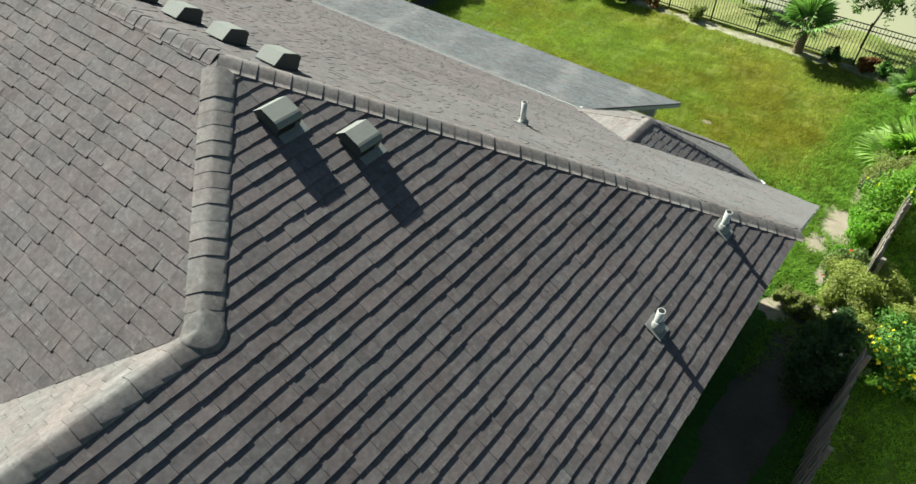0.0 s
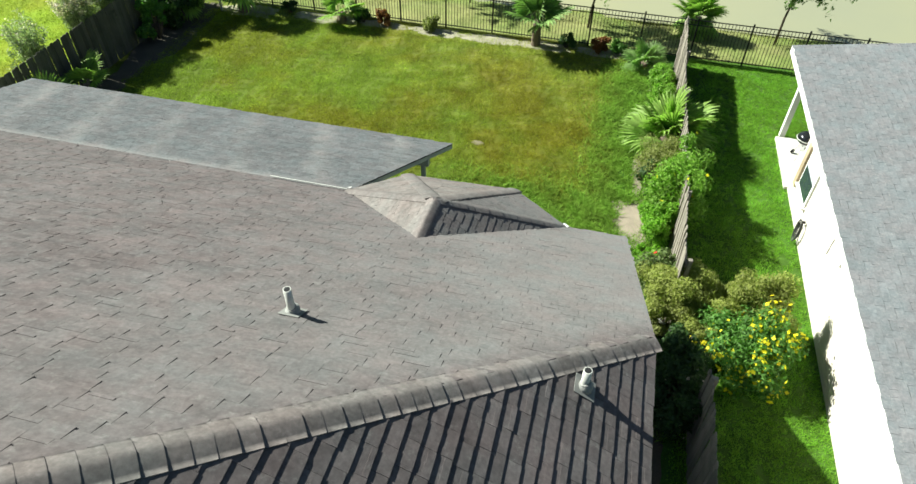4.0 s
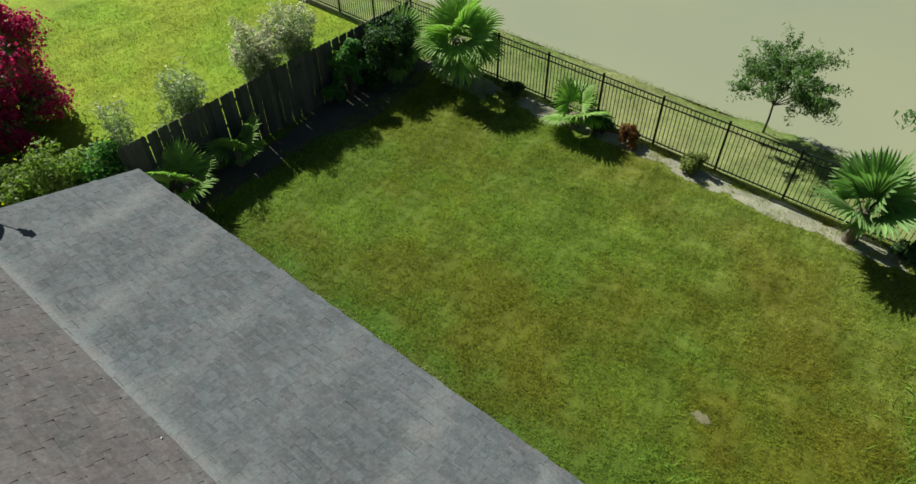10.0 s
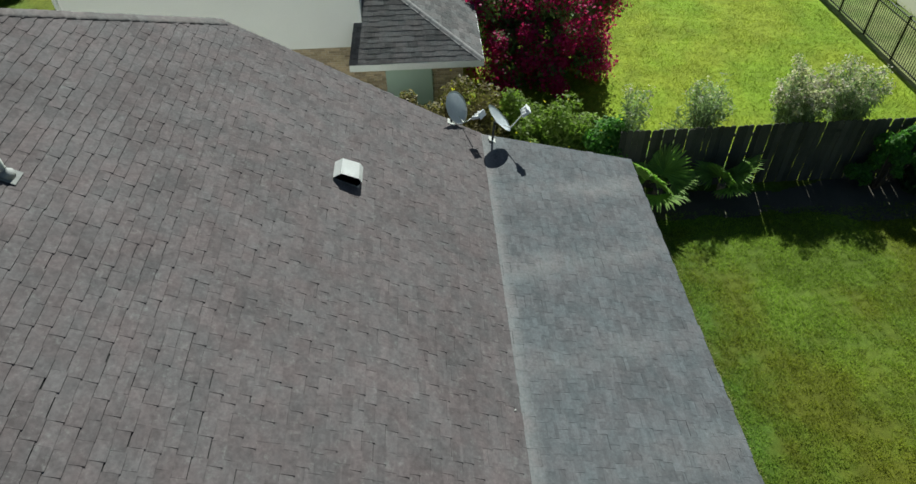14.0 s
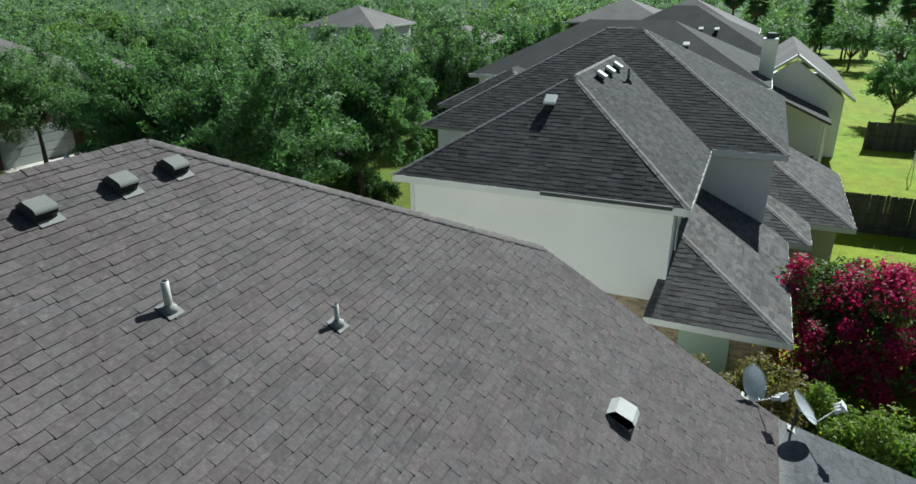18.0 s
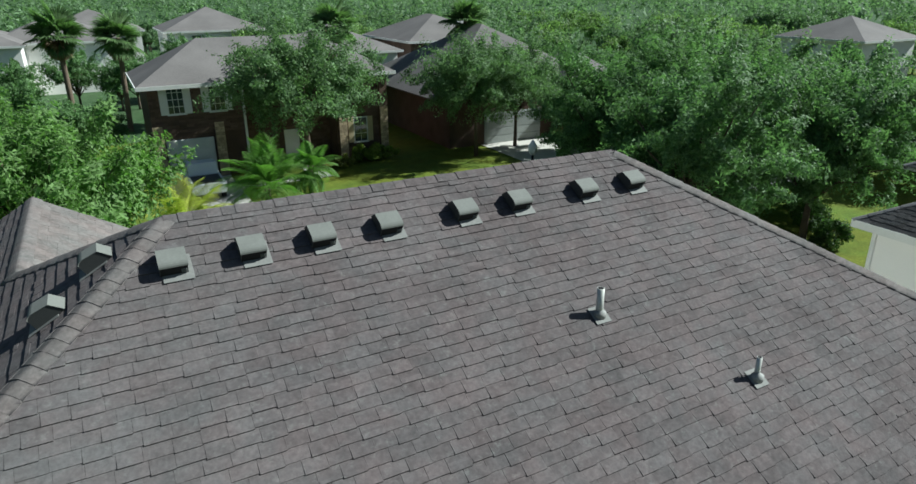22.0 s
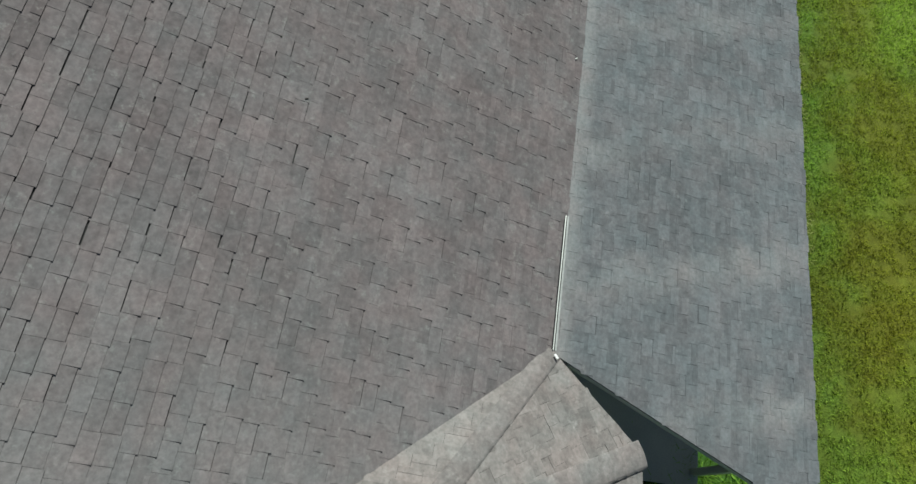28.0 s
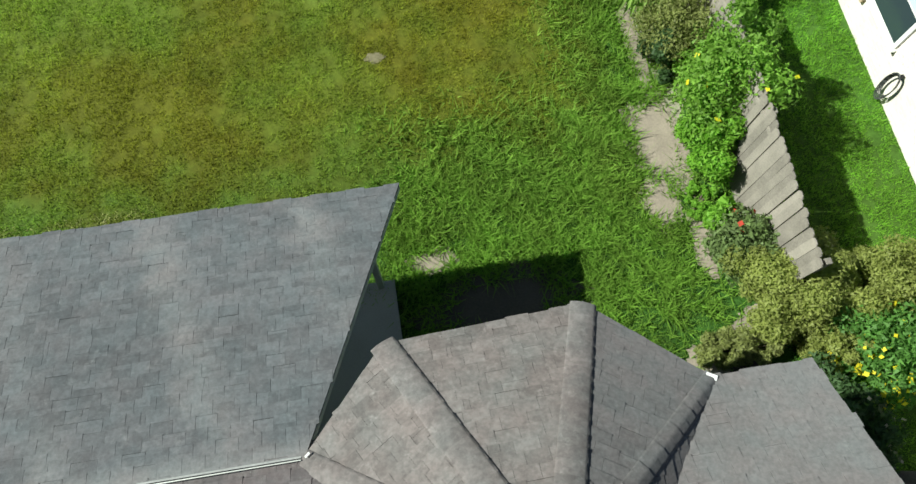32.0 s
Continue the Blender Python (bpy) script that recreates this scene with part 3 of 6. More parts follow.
                    for j in range(4):
                        m2 = (j + 1) % 4
                        faces.append((i0 + m2, i0 + j, i0 + 4 + j, i0 + 4 + m2))
            u += w
        v -= step
        row += 1
    d = mesh("shingles", verts, faces, mat)
    bm = bmesh.new()
    bm.from_mesh(d)
    bmesh.ops.recalc_face_normals(bm, faces=bm.faces)
    bm.to_mesh(d)
    bm.free()
    tagged(part("shingles", d, mat, slope), kind="stuff")
    return slope


def capped(parent, low, high, n1, n2, mat=None, half=0.165, step=0.155, name="ridge_cap", seed=3, rise=1.0):
    """Cap shingles bent over a hip or ridge, lapped from low to high; n1 and n2 are the two slopes' normals."""
    low, high = Vector(low), Vector(high)
    way = (high - low).normalized()
    up = (Vector(n1) + Vector(n2)).normalized()
    a = Vector(n1).cross(way).normalized()
    b = way.cross(Vector(n2)).normalized()
    if a.dot(Vector(n1) - up * up.dot(Vector(n1))) < 0:
        a = -a
    if b.dot(Vector(n2) - up * up.dot(Vector(n2))) < 0:
        b = -b
    length = step + 0.05
    prof = [(a, half, 0.016), (a, half * 0.75, 0.021), (a, half * 0.45, 0.024), (a, half * 0.2, 0.022), (None, 0, 0.019), (b, half * 0.2, 0.022), (b, half * 0.45, 0.024), (b, half * 0.75, 0.021), (b, half, 0.016)]
    k = len(prof)
    verts = []
    for s, lift in ((0.0, 0.005), (length, -0.002), (0.0, 0.005), (0.0, -0.006)):
        for e, r, h in prof:
            verts.append((e * r if e else Vector()) + up * (0.012 + (h - 0.012) * rise + lift) + way * s)
    faces = []
    for first, toward in ((0, up), (2 * k, -way)):
        for i in range(k - 1):
            f = (first + i, first + i + 1, first + k + i + 1, first + k + i)
            nrm = (verts[f[1]] - verts[f[0]]).cross(verts[f[2]] - verts[f[0]])
            faces.append(f if nrm.dot(toward) > 0 else f[::-1])
    faces += [(0, 2 * k + k, k), (k - 1, 2 * k - 1, 4 * k - 1)]
    d = mesh(name, verts, faces, mat or M_RIDGE)
    for p in d.polygons:
        p.use_smooth = p.index < k - 1
    rng = random.Random(seed)
    for i in range(max(1, int((high - low).length / step))):
        ob = part(name, d, mat, parent)
        up_m = parent.matrix_basis
        ob.matrix_parent_inverse = up_m.inverted()
        ob.matrix_basis = Matrix.Translation(low + way * (i * step + rng.uniform(-0.006, 0.006)) + up * rng.uniform(-0.003, 0.004))


# ---- the main house ----
K = 7 / 12
NB, NA, NF, ND = (Vector(v).normalized() for v in ((0, K, 1), (K, 0, 1), (0, -K, 1), (-K, 0, 1)))
P, PL = Vector((-0.56, -12.38, 8.7175)), Vector((-7.06, -12.38, 8.7175))


def on_b(x, y, h=0.0):
    return Vector((x, y, 8.665 - K * (y + 12.29) + h))


def on_a(x, y, h=0.0):
    return Vector((x, y, 8.665 - K * (x + 0.47) + h))


house = thing("house", (-4, -10, 0), "single-family house with brown shingled hip roof and back porch", "house")
EF = 5.911
HIP_R, HIP_L = Vector((4.25, -7.6, EF)), Vector((-11.68, -7.76, 6.022))
BEND = P + 1.72 * Vector((1, -1, -K))
WING = Vector((BEND.x, -17.8, BEND.z))
WX, FY = BEND.x - (BEND.z - EF) / K, P.y - (P.z - EF) / K
slope_b = [PL, HIP_L, on_b(-11.68, -3.08), on_b(4.15, -3.08), HIP_R, P]
AF = Vector((4.25, -17.8, EF))
slope_a = [P, HIP_R, AF, WING, BEND]
slope_f = [P, BEND, Vector((WX, FY, EF)), Vector((-11.87, FY, EF)), PL]
slope_w = [BEND, WING, Vector((WX, -17.8, EF)), Vector((WX, FY, EF))]
slope_d = [PL, Vector((-11.87, FY, EF)), HIP_L]
part("wall", prism([(-11.1, -16.4), (3.75, -16.4), (3.75, -7.9), (-11.1, -7.9)], 0, 5.75), M_STUCCO, house)
part("wall", prism([(-11.1, -7.9), (3.72, -7.9), (3.72, -3.6), (-11.1, -3.6)], 0, 3.1), M_STUCCO, house)
part("wall", prism([(-1.8, -17.3), (3.72, -17.3), (3.72, -16.4), (-1.8, -16.4)], 0, 5.75), M_STUCCO, house)
bm = bmesh.new()
for y in (-17.3, -17.1):
    bm.faces.new([bm.verts.new(p) for p in ((-1.8, y, 5.75), (3.72, y, 5.75), (0.96, y, 7.45))])
bm.verts.ensure_lookup_table()
for i in range(3):
    j = (i + 1) % 3
    bm.faces.new((bm.verts[i], bm.verts[j], bm.verts[3 + j], bm.verts[3 + i]))
part("gable_wall", bm, M_STUCCO, house)
part("wall", prism([(-0.9, -3.6), (2.55, -3.6), (1.62, -2.45), (-0.15, -2.5)], 0, 3.0), M_STUCCO, house)
for gx in (3.6, -11.1):
    bm = bmesh.new()
    for dx in (0, 0.12):
        pts = [(-7.9, 3.1), (-3.6, 3.1), (-3.6, on_b(0, -3.6).z - 0.2), (-7.9, on_b(0, -7.9).z - 0.2)]
        vs = [bm.verts.new((gx + dx, y, z)) for y, z in pts]
        bm.faces.new(vs)
    bm.verts.ensure_lookup_table()
    for i in range(4):
        j = (i + 1) % 4
        bm.faces.new((bm.verts[i], bm.verts[j], bm.verts[4 + j], bm.verts[4 + i]))
    part("wall", bm, M_STUCCO, house)


# porch
def on_porch(x, y, h=0.0):
    return Vector((x, y, 2.55 - 0.258 * y + h))


porch = [on_porch(0, 0), on_porch(-1.31, -3.216), on_porch(-11.66, -3.216), on_porch(-11.66, 0)]
part("porch_slab", prism([(-11.3, -3.6), (-0.33, -3.6), (-0.33, -0.55), (-11.3, -0.55)], 0.0, 0.1), M_CONCRETE, house)
for x in (-0.55, -4.1, -7.7, -11.1):
    part("porch_post", box((0.1, 0.1, 2.4), (x, -0.62, 1.3), 0.01), M_FASCIA, house)
part("porch_beam", box((10.9, 0.16, 0.25), (-5.85, -0.62, 2.42), 0.01), M_FASCIA, house)
part("porch_ceiling", slab([on_porch(x, y, -0.14) for x, y in ((-0.4, -0.35), (-1.5, -3.1), (-11.5, -3.1), (-11.5, -0.35))], 0.03), M_FASCIA, house)

# bay window roof
BP, BF = Vector((0.85, -4.53, 4.70)), Vector((0.83, -5.5, 4.70))
B1, B2 = Vector((-0.42, -2.155, 3.17)), Vector((1.87, -2.05, 3.15))
BR, BL = Vector((3.03, -3.09, 3.31)), Vector((-1.34, -3.24, 3.41))


def normal(a, b, c):
    n = (b - a).cross(c - a).normalized()
    return n if n.z > 0 else -n


bay = [([BF, BP, BL], "bay_slope"), ([BP, BL, B1], "bay_slope"), ([BP, B1, B2], "bay_slope"), ([BP, B2, BR], "bay_slope"), ([BF, BP, BR], "bay_slope")]
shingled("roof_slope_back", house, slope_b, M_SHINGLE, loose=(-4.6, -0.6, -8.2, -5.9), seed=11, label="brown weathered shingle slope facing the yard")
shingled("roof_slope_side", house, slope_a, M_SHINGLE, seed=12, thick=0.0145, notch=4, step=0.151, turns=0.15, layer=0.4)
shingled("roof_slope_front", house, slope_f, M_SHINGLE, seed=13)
shingled("wing_slope", house, slope_w, M_SHINGLE_LIT, seed=14, thick=0.005, layer=0.0, rough=0.3)
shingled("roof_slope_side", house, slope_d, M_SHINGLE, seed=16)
shingled("porch_roof", house, porch, M_SHINGLE_GREY, seed=17, thick=0.0055, board=0.09, gap_w=0.001, layer=0.75, label="pale grey weathered porch roof with lighter streaks")
for i, (tri, nm) in enumerate(bay):
    # the sun-facing slopes take the shingle with sunlight in its colour
    shingled(nm, house, tri, M_SHINGLE_LIT if i < 3 else M_SHINGLE, seed=20 + i, thick=0.008, gap_w=0.0012)
ridges = [(HIP_R, P, NA, NB), (HIP_L, PL, ND, NB), (P, PL, NF, NB), (BEND, P, NA, NF), (WING, BEND, NA, ND), (Vector((-11.87, FY, EF)), PL, ND, NF)]
for i, (lo, hi, a, b) in enumerate(ridges):
    capped(house, lo, hi, a, b, M_SHINGLE if i == 2 else None, 0.13 if i == 2 else 0.165, seed=30 + i)


def roof_z(x, y):
    """Height of the main roof over a point of the plan."""
    a, b, f, w = 8.665 - K * (x + 0.47), 8.665 - K * (y + 12.29), P.z + K * (y - P.y), BEND.z + K * (x - BEND.x)
    return max(min(a, b, f), min(a, w))


def cap_knob(at, r):
    """A shingle bent over the point where hips meet."""
    verts, faces, n = [at + Vector((0, 0, 0.03))], [], 20
    for f, h in ((0.45, 0.032), (0.8, 0.03), (1.0, 0.022), (1.0, -0.02)):
        for k in range(n):
            a = 2 * math.pi * k / n
            x, y = at.x + r * f * math.cos(a), at.y + r * f * math.sin(a)
            verts.append((x, y, roof_z(x, y) + h))
    faces += [(0, 1 + k, 1 + (k + 1) % n) for k in range(n)]
    for j in range(3):
        faces += [(1 + j * n + k, 1 + (j + 1) * n + k, 1 + (j + 1) * n + (k + 1) % n, 1 + j * n + (k + 1) % n) for k in range(n)]
    part("ridge_cap", mesh("ridge_cap", verts, faces, M_RIDGE, smooth=True), M_RIDGE, house)


cap_knob(BEND, 0.175)
bn = [normal(*t) for t, _ in bay]
capped(house, BP, BF, bn[0], bn[4], half=0.15, seed=41)
capped(house, BL, BP, bn[0], bn[1], half=0.12, seed=42, rise=0.5)
capped(house, B1, BP, bn[1], bn[2], half=0.15, seed=43)
capped(house, B2, BP, bn[2], bn[3], half=0.15, seed=44)
capped(house, BR, BP, bn[3], bn[4], mat=M_SHINGLE, half=0.11, seed=45, rise=0.4)
part("flashing", box((1.62, 0.012, 0.02), (-2.15, -3.238, 3.44), 0.003), M_ALU, house)
part("flashing", box((1.62, 0.02, 0.008), (-2.15, -3.21, 3.428), 0.002), M_LEAD, house, "bare white metal flashing strip")
part("flashing", box((0.06, 0.025, 0.008), (-1.27, -3.2, 3.47), 0.002, Matrix.Rotation(0.7, 4, "Z")), M_TRIM, house)
part("flashing", box((0.12, 0.06, 0.01), (3.0, -3.08, 3.335), 0.003, Matrix.Rotation(-0.5, 4, "Z")), M_TRIM, house)


# ---- fixtures on the roof ----
M_FLANGE = shade("dull_sheet_metal", (0.2, 0.2, 0.19), 0.7, vary=0.2, grain=40, bump=0.2, stain=5)
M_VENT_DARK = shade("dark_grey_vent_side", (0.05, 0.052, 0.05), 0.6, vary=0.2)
def slope_pose(at, nrm, turn=0.0):
    """Local x downhill, y along the course, z off the roof."""
    nrm = Vector(nrm)
    down = (Vector((0, 0, -1)) + nrm * nrm.z).normalized()
    m = Matrix((down, nrm.cross(down), nrm)).transposed().to_4x4()
    return Matrix.Translation(at) @ m @ Matrix.Rotation(turn, 4, "Z")


def roof_vent():
    t = thing("roof_vent", label="grey metal slant-back roof vent on brown shingles", category="roof vent", group="roof vents")
    w = 0.145
    prof = [(-0.17, 0.03), (-0.09, 0.165), (0.08, 0.182), (0.105, 0.18), (0.127, 0.172), (0.144, 0.16), (0.154, 0.145)]
    bm = bmesh.new()
    outer = [[bm.verts.new((u, s * w, h)) for u, h in prof] for s in (-1, 1)]
    inner = [[bm.verts.new((u * 0.97, s * (w - 0.004), h - 0.008)) for u, h in prof] for s in (-1, 1)]
    for i in range(len(prof) - 1):
        bm.faces.new((outer[0][i], outer[1][i], outer[1][i + 1], outer[0][i + 1]))
        bm.faces.new((inner[0][i + 1], inner[1][i + 1], inner[1][i], inner[0][i]))
    for s in (0, 1):
        for i in range(len(prof) - 1):
            bm.faces.new((outer[s][i], outer[s][i + 1], inner[s][i + 1], inner[s][i]))
    bm.faces.new((outer[0][-1], outer[1][-1], inner[1][-1], inner[0][-1]))
    bmesh.ops.recalc_face_normals(bm, faces=bm.faces)
    part("hood", bm, M_VENT, t, place=Matrix())
    # sides in a darker grey than the hood: their shade put into the colour
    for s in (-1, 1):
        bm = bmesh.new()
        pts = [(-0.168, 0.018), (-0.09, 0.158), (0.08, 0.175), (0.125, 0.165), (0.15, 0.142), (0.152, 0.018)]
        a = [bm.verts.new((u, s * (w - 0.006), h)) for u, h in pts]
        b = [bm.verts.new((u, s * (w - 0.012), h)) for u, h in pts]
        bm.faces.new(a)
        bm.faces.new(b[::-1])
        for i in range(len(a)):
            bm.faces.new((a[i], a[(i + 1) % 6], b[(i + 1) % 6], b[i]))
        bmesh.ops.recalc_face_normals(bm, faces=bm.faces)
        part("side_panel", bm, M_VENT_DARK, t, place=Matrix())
    part("base_flange", box((0.34, 0.31, 0.006), (0.075, 0.035, 0.02), 0.002), M_FLANGE, t, "grey sheet-metal flange", place=Matrix())
    part("screen", box((0.008, 0.27, 0.125), (0.146, 0, 0.08), 0.002), M_VENT_IN, t, place=Matrix())
    for k in range(3):
        part("louver", box((0.012, 0.06, 0.006), (0.153, 0.1, 0.045 + 0.022 * k), 0.001), M_VENT, t, place=Matrix())
    return t


proto = roof_vent()
spots = [(on_b(x, -11.78, 0.0), NB) for x in (-0.54, -1.36, -2.16, -3.0, -4.06, -4.89, -6.02, -6.9)]
spots += [(on_a(0.14, -12.37), NA), (on_a(0.64, -11.87), NA)]
proto.matrix_basis = slope_pose(*spots[0])
for s in spots[1:]:
    copy_thing(proto, slope_pose(*s))


def vent_pipe(at, nrm, tall, radius, label):
    t = thing("vent_pipe", at, label, "vent pipe", "vent pipes")
    z = at.z
    part("pipe", tube([(0, 0, -0.1), (0, 0, tall)], radius, 14), M_ALU, t, place=Matrix())
    part("pipe_opening", tube([(0, 0, tall), (0, 0, tall + 0.003)], radius * 0.8, 12), M_VENT_IN, t, place=Matrix())
    nrm = Vector(nrm)
    tilt = nrm.to_track_quat("Z", "Y").to_matrix().to_4x4()
    part("boot", tube([nrm * 0.0, nrm * 0.04 + Vector((0, 0, 0.03)), Vector((0, 0, 0.11))], [0.085, 0.07, radius + 0.012], 14), M_LEAD, t, "lead grey conical boot", place=Matrix())
    bm = box((0.22, 0.24, 0.005), (0, 0, 0.021), 0.002)
    bm.transform(tilt)
    part("flange", bm, M_FLANGE, t, place=Matrix())
    return t


vent_pipe(on_b(0.6, -8.8), NB, 0.36, 0.04, "galvanized plumbing vent pipe with lead boot on shingles")
vent_pipe(on_b(-5.03, -10.1), NB, 0.37, 0.045, "galvanized plumbing vent pipe with lead boot on shingles")
vent_pipe(on_b(-6.52, -8.92), NB, 0.3, 0.032, "thin galvanized plumbing vent pipe on shingles")
vent_pipe(on_a(3.53, -8.74), NA, 0.29, 0.042, "galvanized plumbing vent pipe near the roof edge")
vent_pipe(on_a(3.58, -10.62), NA, 0.27, 0.042, "galvanized plumbing vent pipe with lead boot on shingles")

wv = thing("exhaust_vent", on_b(-8.72, -5.6), "white metal exhaust hood on the brown shingle slope", "exhaust vent")
wp = slope_pose((0, 0, 0), NB) @ Matrix.Scale(1.15, 4)
bm = bmesh.new()
prof = [(-0.18, 0.03), (-0.11, 0.14), (0.13, 0.165), (0.2, 0.12)]
for s in (-1, 1):
    for u, h in prof:
        bm.verts.new((u, s * 0.17, h))
bm.verts.ensure_lookup_table()
for i in range(3):
    bm.faces.new((bm.verts[i], bm.verts[i + 1], bm.verts[4 + i + 1], bm.verts[4 + i]))
bmesh.ops.solidify(bm, geom=bm.faces[:], thickness=0.006)
part("hood", bm, M_WHITE, wv, place=wp)
for s in (-1, 1):
    bm = bmesh.new()
    v = [bm.verts.new((u, s * 0.155, h - 0.012)) for u, h in prof] + [bm.verts.new((0.16, s * 0.155, 0.01))]
    bm.faces.new(v)
    bmesh.ops.solidify(bm, geom=bm.faces[:], thickness=0.006)
    part("side_panel", bm, M_WHITE, wv, place=wp)
part("base_flange", box((0.36, 0.34, 0.006), (0.02, 0, 0.017), 0.002), M_LEAD, wv, place=wp)


def satellite_dish(foot, aim, label, mast):
    t = thing("satellite_dish", foot, label, "satellite dish", "satellite dishes")
    aim = Vector(aim).normalized()
    rot = aim.to_track_quat("Z", "Y").to_matrix().to_4x4()
    top = Vector(mast)
    bm = bmesh.new()
    rings = []
    for i in range(7):
        r = i / 6
        rings.append([bm.verts.new((0.3 * r * math.cos(2 * math.pi * k / 28), 0.34 * r * math.sin(2 * math.pi * k / 28), 0.07 * r * r)) for k in range(28)] if i else [bm.verts.new((0, 0, 0))])
    for k in range(28):
        bm.faces.new((rings[0][0], rings[1][k], rings[1][(k + 1) % 28])).smooth = True
        for a, b in zip(rings[1:], rings[2:]):
            bm.faces.new((a[k], b[k], b[(k + 1) % 28], a[(k + 1) % 28])).smooth = True
    bmesh.ops.solidify(bm, geom=bm.faces[:], thickness=0.008)
    bm.transform(Matrix.Translation(top + aim * 0.06) @ rot)
    part("reflector", bm, M_DISH, t, "pale grey oval reflector", place=Matrix())
    low = rot @ Vector((0, -0.34, 0.07)) + top + aim * 0.06
    end = rot @ Vector((0, -0.24, 0.54)) + top + aim * 0.06
    part("arm", tube([top, low, end], 0.014, 8), M_ALU, t, place=Matrix())
    bm = box((0.27, 0.06, 0.05), (0, 0, 0.03), 0.012)
    box((0.2, 0.13, 0.02), (0, 0, 0.065), 0.006, bm=bm)
    for s in (-0.1, 0, 0.1):
        tube([(s, 0, 0.03), (s, 0, -0.05), (s, 0, -0.1)], [0.03, 0.036, 0.04], 12, bm)
    bm.transform(Matrix.Translation(end) @ rot)
    part("receiver", bm, M_WHITE, t, "white triple receiver head", place=Matrix())
    part("mast", tube([(0, 0, -0.02), top * 0.35 + Vector((0, 0, 0.03)), top], 0.022, 10), M_VENT_DARK, t, place=Matrix())
    part("foot", box((0.16, 0.16, 0.012), (0, 0, 0.02), 0.003, slope_pose((0, 0, 0), NB)), M_ALU, t, place=Matrix())
    return t


satellite_dish(on_b(-11.6, -3.82), (0.5, 0.68, 0.45), "grey satellite dish on a mast at the roof's edge", (-0.21, 0.03, 0.2))
satellite_dish(on_porch(-11.5, -3.0), (0.0, 0.74, 0.66), "grey satellite dish with triple receiver at the porch roof's edge", (0.0, 0.04, 0.45))


# bits of litter on the shingles
M_TWIG = shade("dark_twig", (0.03, 0.026, 0.022), 0.9)
for x, y, turn, size, mat, label in ((-3.12, -6.05, 30, (0.035, 0.012, 0.012), M_TWIG, "tiny dark twig lying on the shingles"), (2.44, -5.07, 10, (0.016, 0.014, 0.006), M_WHITE, "small white chip lying on the shingles"), (-5.2, -3.3, 50, (0.04, 0.015, 0.008), M_ALU, "curled pale scrap at the roof joint")):
    t = thing("litter", on_b(x, y, 0.02), label, "litter")
    part("scrap", box(size, (0, 0, 0), 0.003, slope_pose((0, 0, 0), NB, math.radians(turn))), mat, t, place=Matrix())

# ---- ground ----
def sheet(x0, x1, y0, y1, z, mat, name, cells=(1, 1), wave=0.0, kind="structure"):
    nx, ny = cells
    verts = [(x0 + (x1 - x0) * i / nx, y0 + (y1 - y0) * j / ny, z + wave * noise.noise((i * 0.6, j * 0.6, 3.1))) for j in range(ny + 1) for i in range(nx + 1)]
    faces = [(j * (nx + 1) + i, j * (nx + 1) + i + 1, (j + 1) * (nx + 1) + i + 1, (j + 1) * (nx + 1) + i) for j in range(ny) for i in range(nx)]
    ob = new(name, mesh(name, verts, faces, mat, smooth=True))
    return tagged(ob, kind=kind)


def bank_z(y):
    return 0.0 if y < 11 else (-0.5 if y > 15.2 else -0.5 * ((y - 11) / 4.2) ** 2)


def ground_sheet():
    xs = [-2500, -400, -120, -60, -40, -30, -24, -18, -13.7, -8, -2, 3, 5.86, 8, 13, 20, 30, 60, 200, 2500]
    ys = [-2500, -400, -150, -90, -60, -40, -20, -10, -4, 0, 4, 8, 11, 12, 13, 14, 14.6, 15.2, 20, 55, 60, 200, 2500]
    verts = [(x, y, (bank_z(y) - (0.3 if y > 11.5 else 0)) if y < 50 else 0.2) for y in ys for x in xs]
    n = len(xs)
    faces = [(j * n + i, j * n + i + 1, (j + 1) * n + i + 1, (j + 1) * n + i) for j in range(len(ys) - 1) for i in range(n - 1)]
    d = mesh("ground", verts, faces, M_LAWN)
    d.materials.append(M_LAWN_BRIGHT)
    d.materials.append(M_BANK)
    d.materials.append(M_LAWN)
    d.materials.append(M_FAR)
    d.materials.append(M_LAWN_MID)
    d.materials.append(M_LAWN_SIDE)
    for p in d.polygons:
        c = p.center
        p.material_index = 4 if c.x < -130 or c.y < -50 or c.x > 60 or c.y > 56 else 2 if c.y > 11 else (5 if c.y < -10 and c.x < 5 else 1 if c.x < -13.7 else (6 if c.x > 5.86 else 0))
    return tagged(new("ground", d), "mown grass lawn around the houses", "lawn", kind="structure")


# soil with the shade of alley, bay and fence mixed into its colour
M_SOIL_SHADED = shade("shade_darkened_soil", (0.078, 0.069, 0.052), 0.9, vary=0.35, grain=30, bump=0.6, stain=1.5)
M_SOIL_THIN = shade("dry_thatch_soil", (0.17, 0.15, 0.085), 0.95, vary=0.4, grain=30, bump=0.8, stain=4)
M_SOIL_PALE = shade("pale_sandy_soil", (0.265, 0.222, 0.172), 0.95, vary=0.25, grain=30, bump=0.6, stain=3)
ground_sheet()
ob = sheet(-300, 300, 14.2, 56, -0.28, M_WATER, "water")
tagged(ob, "murky olive pond behind the iron fence", "pond")


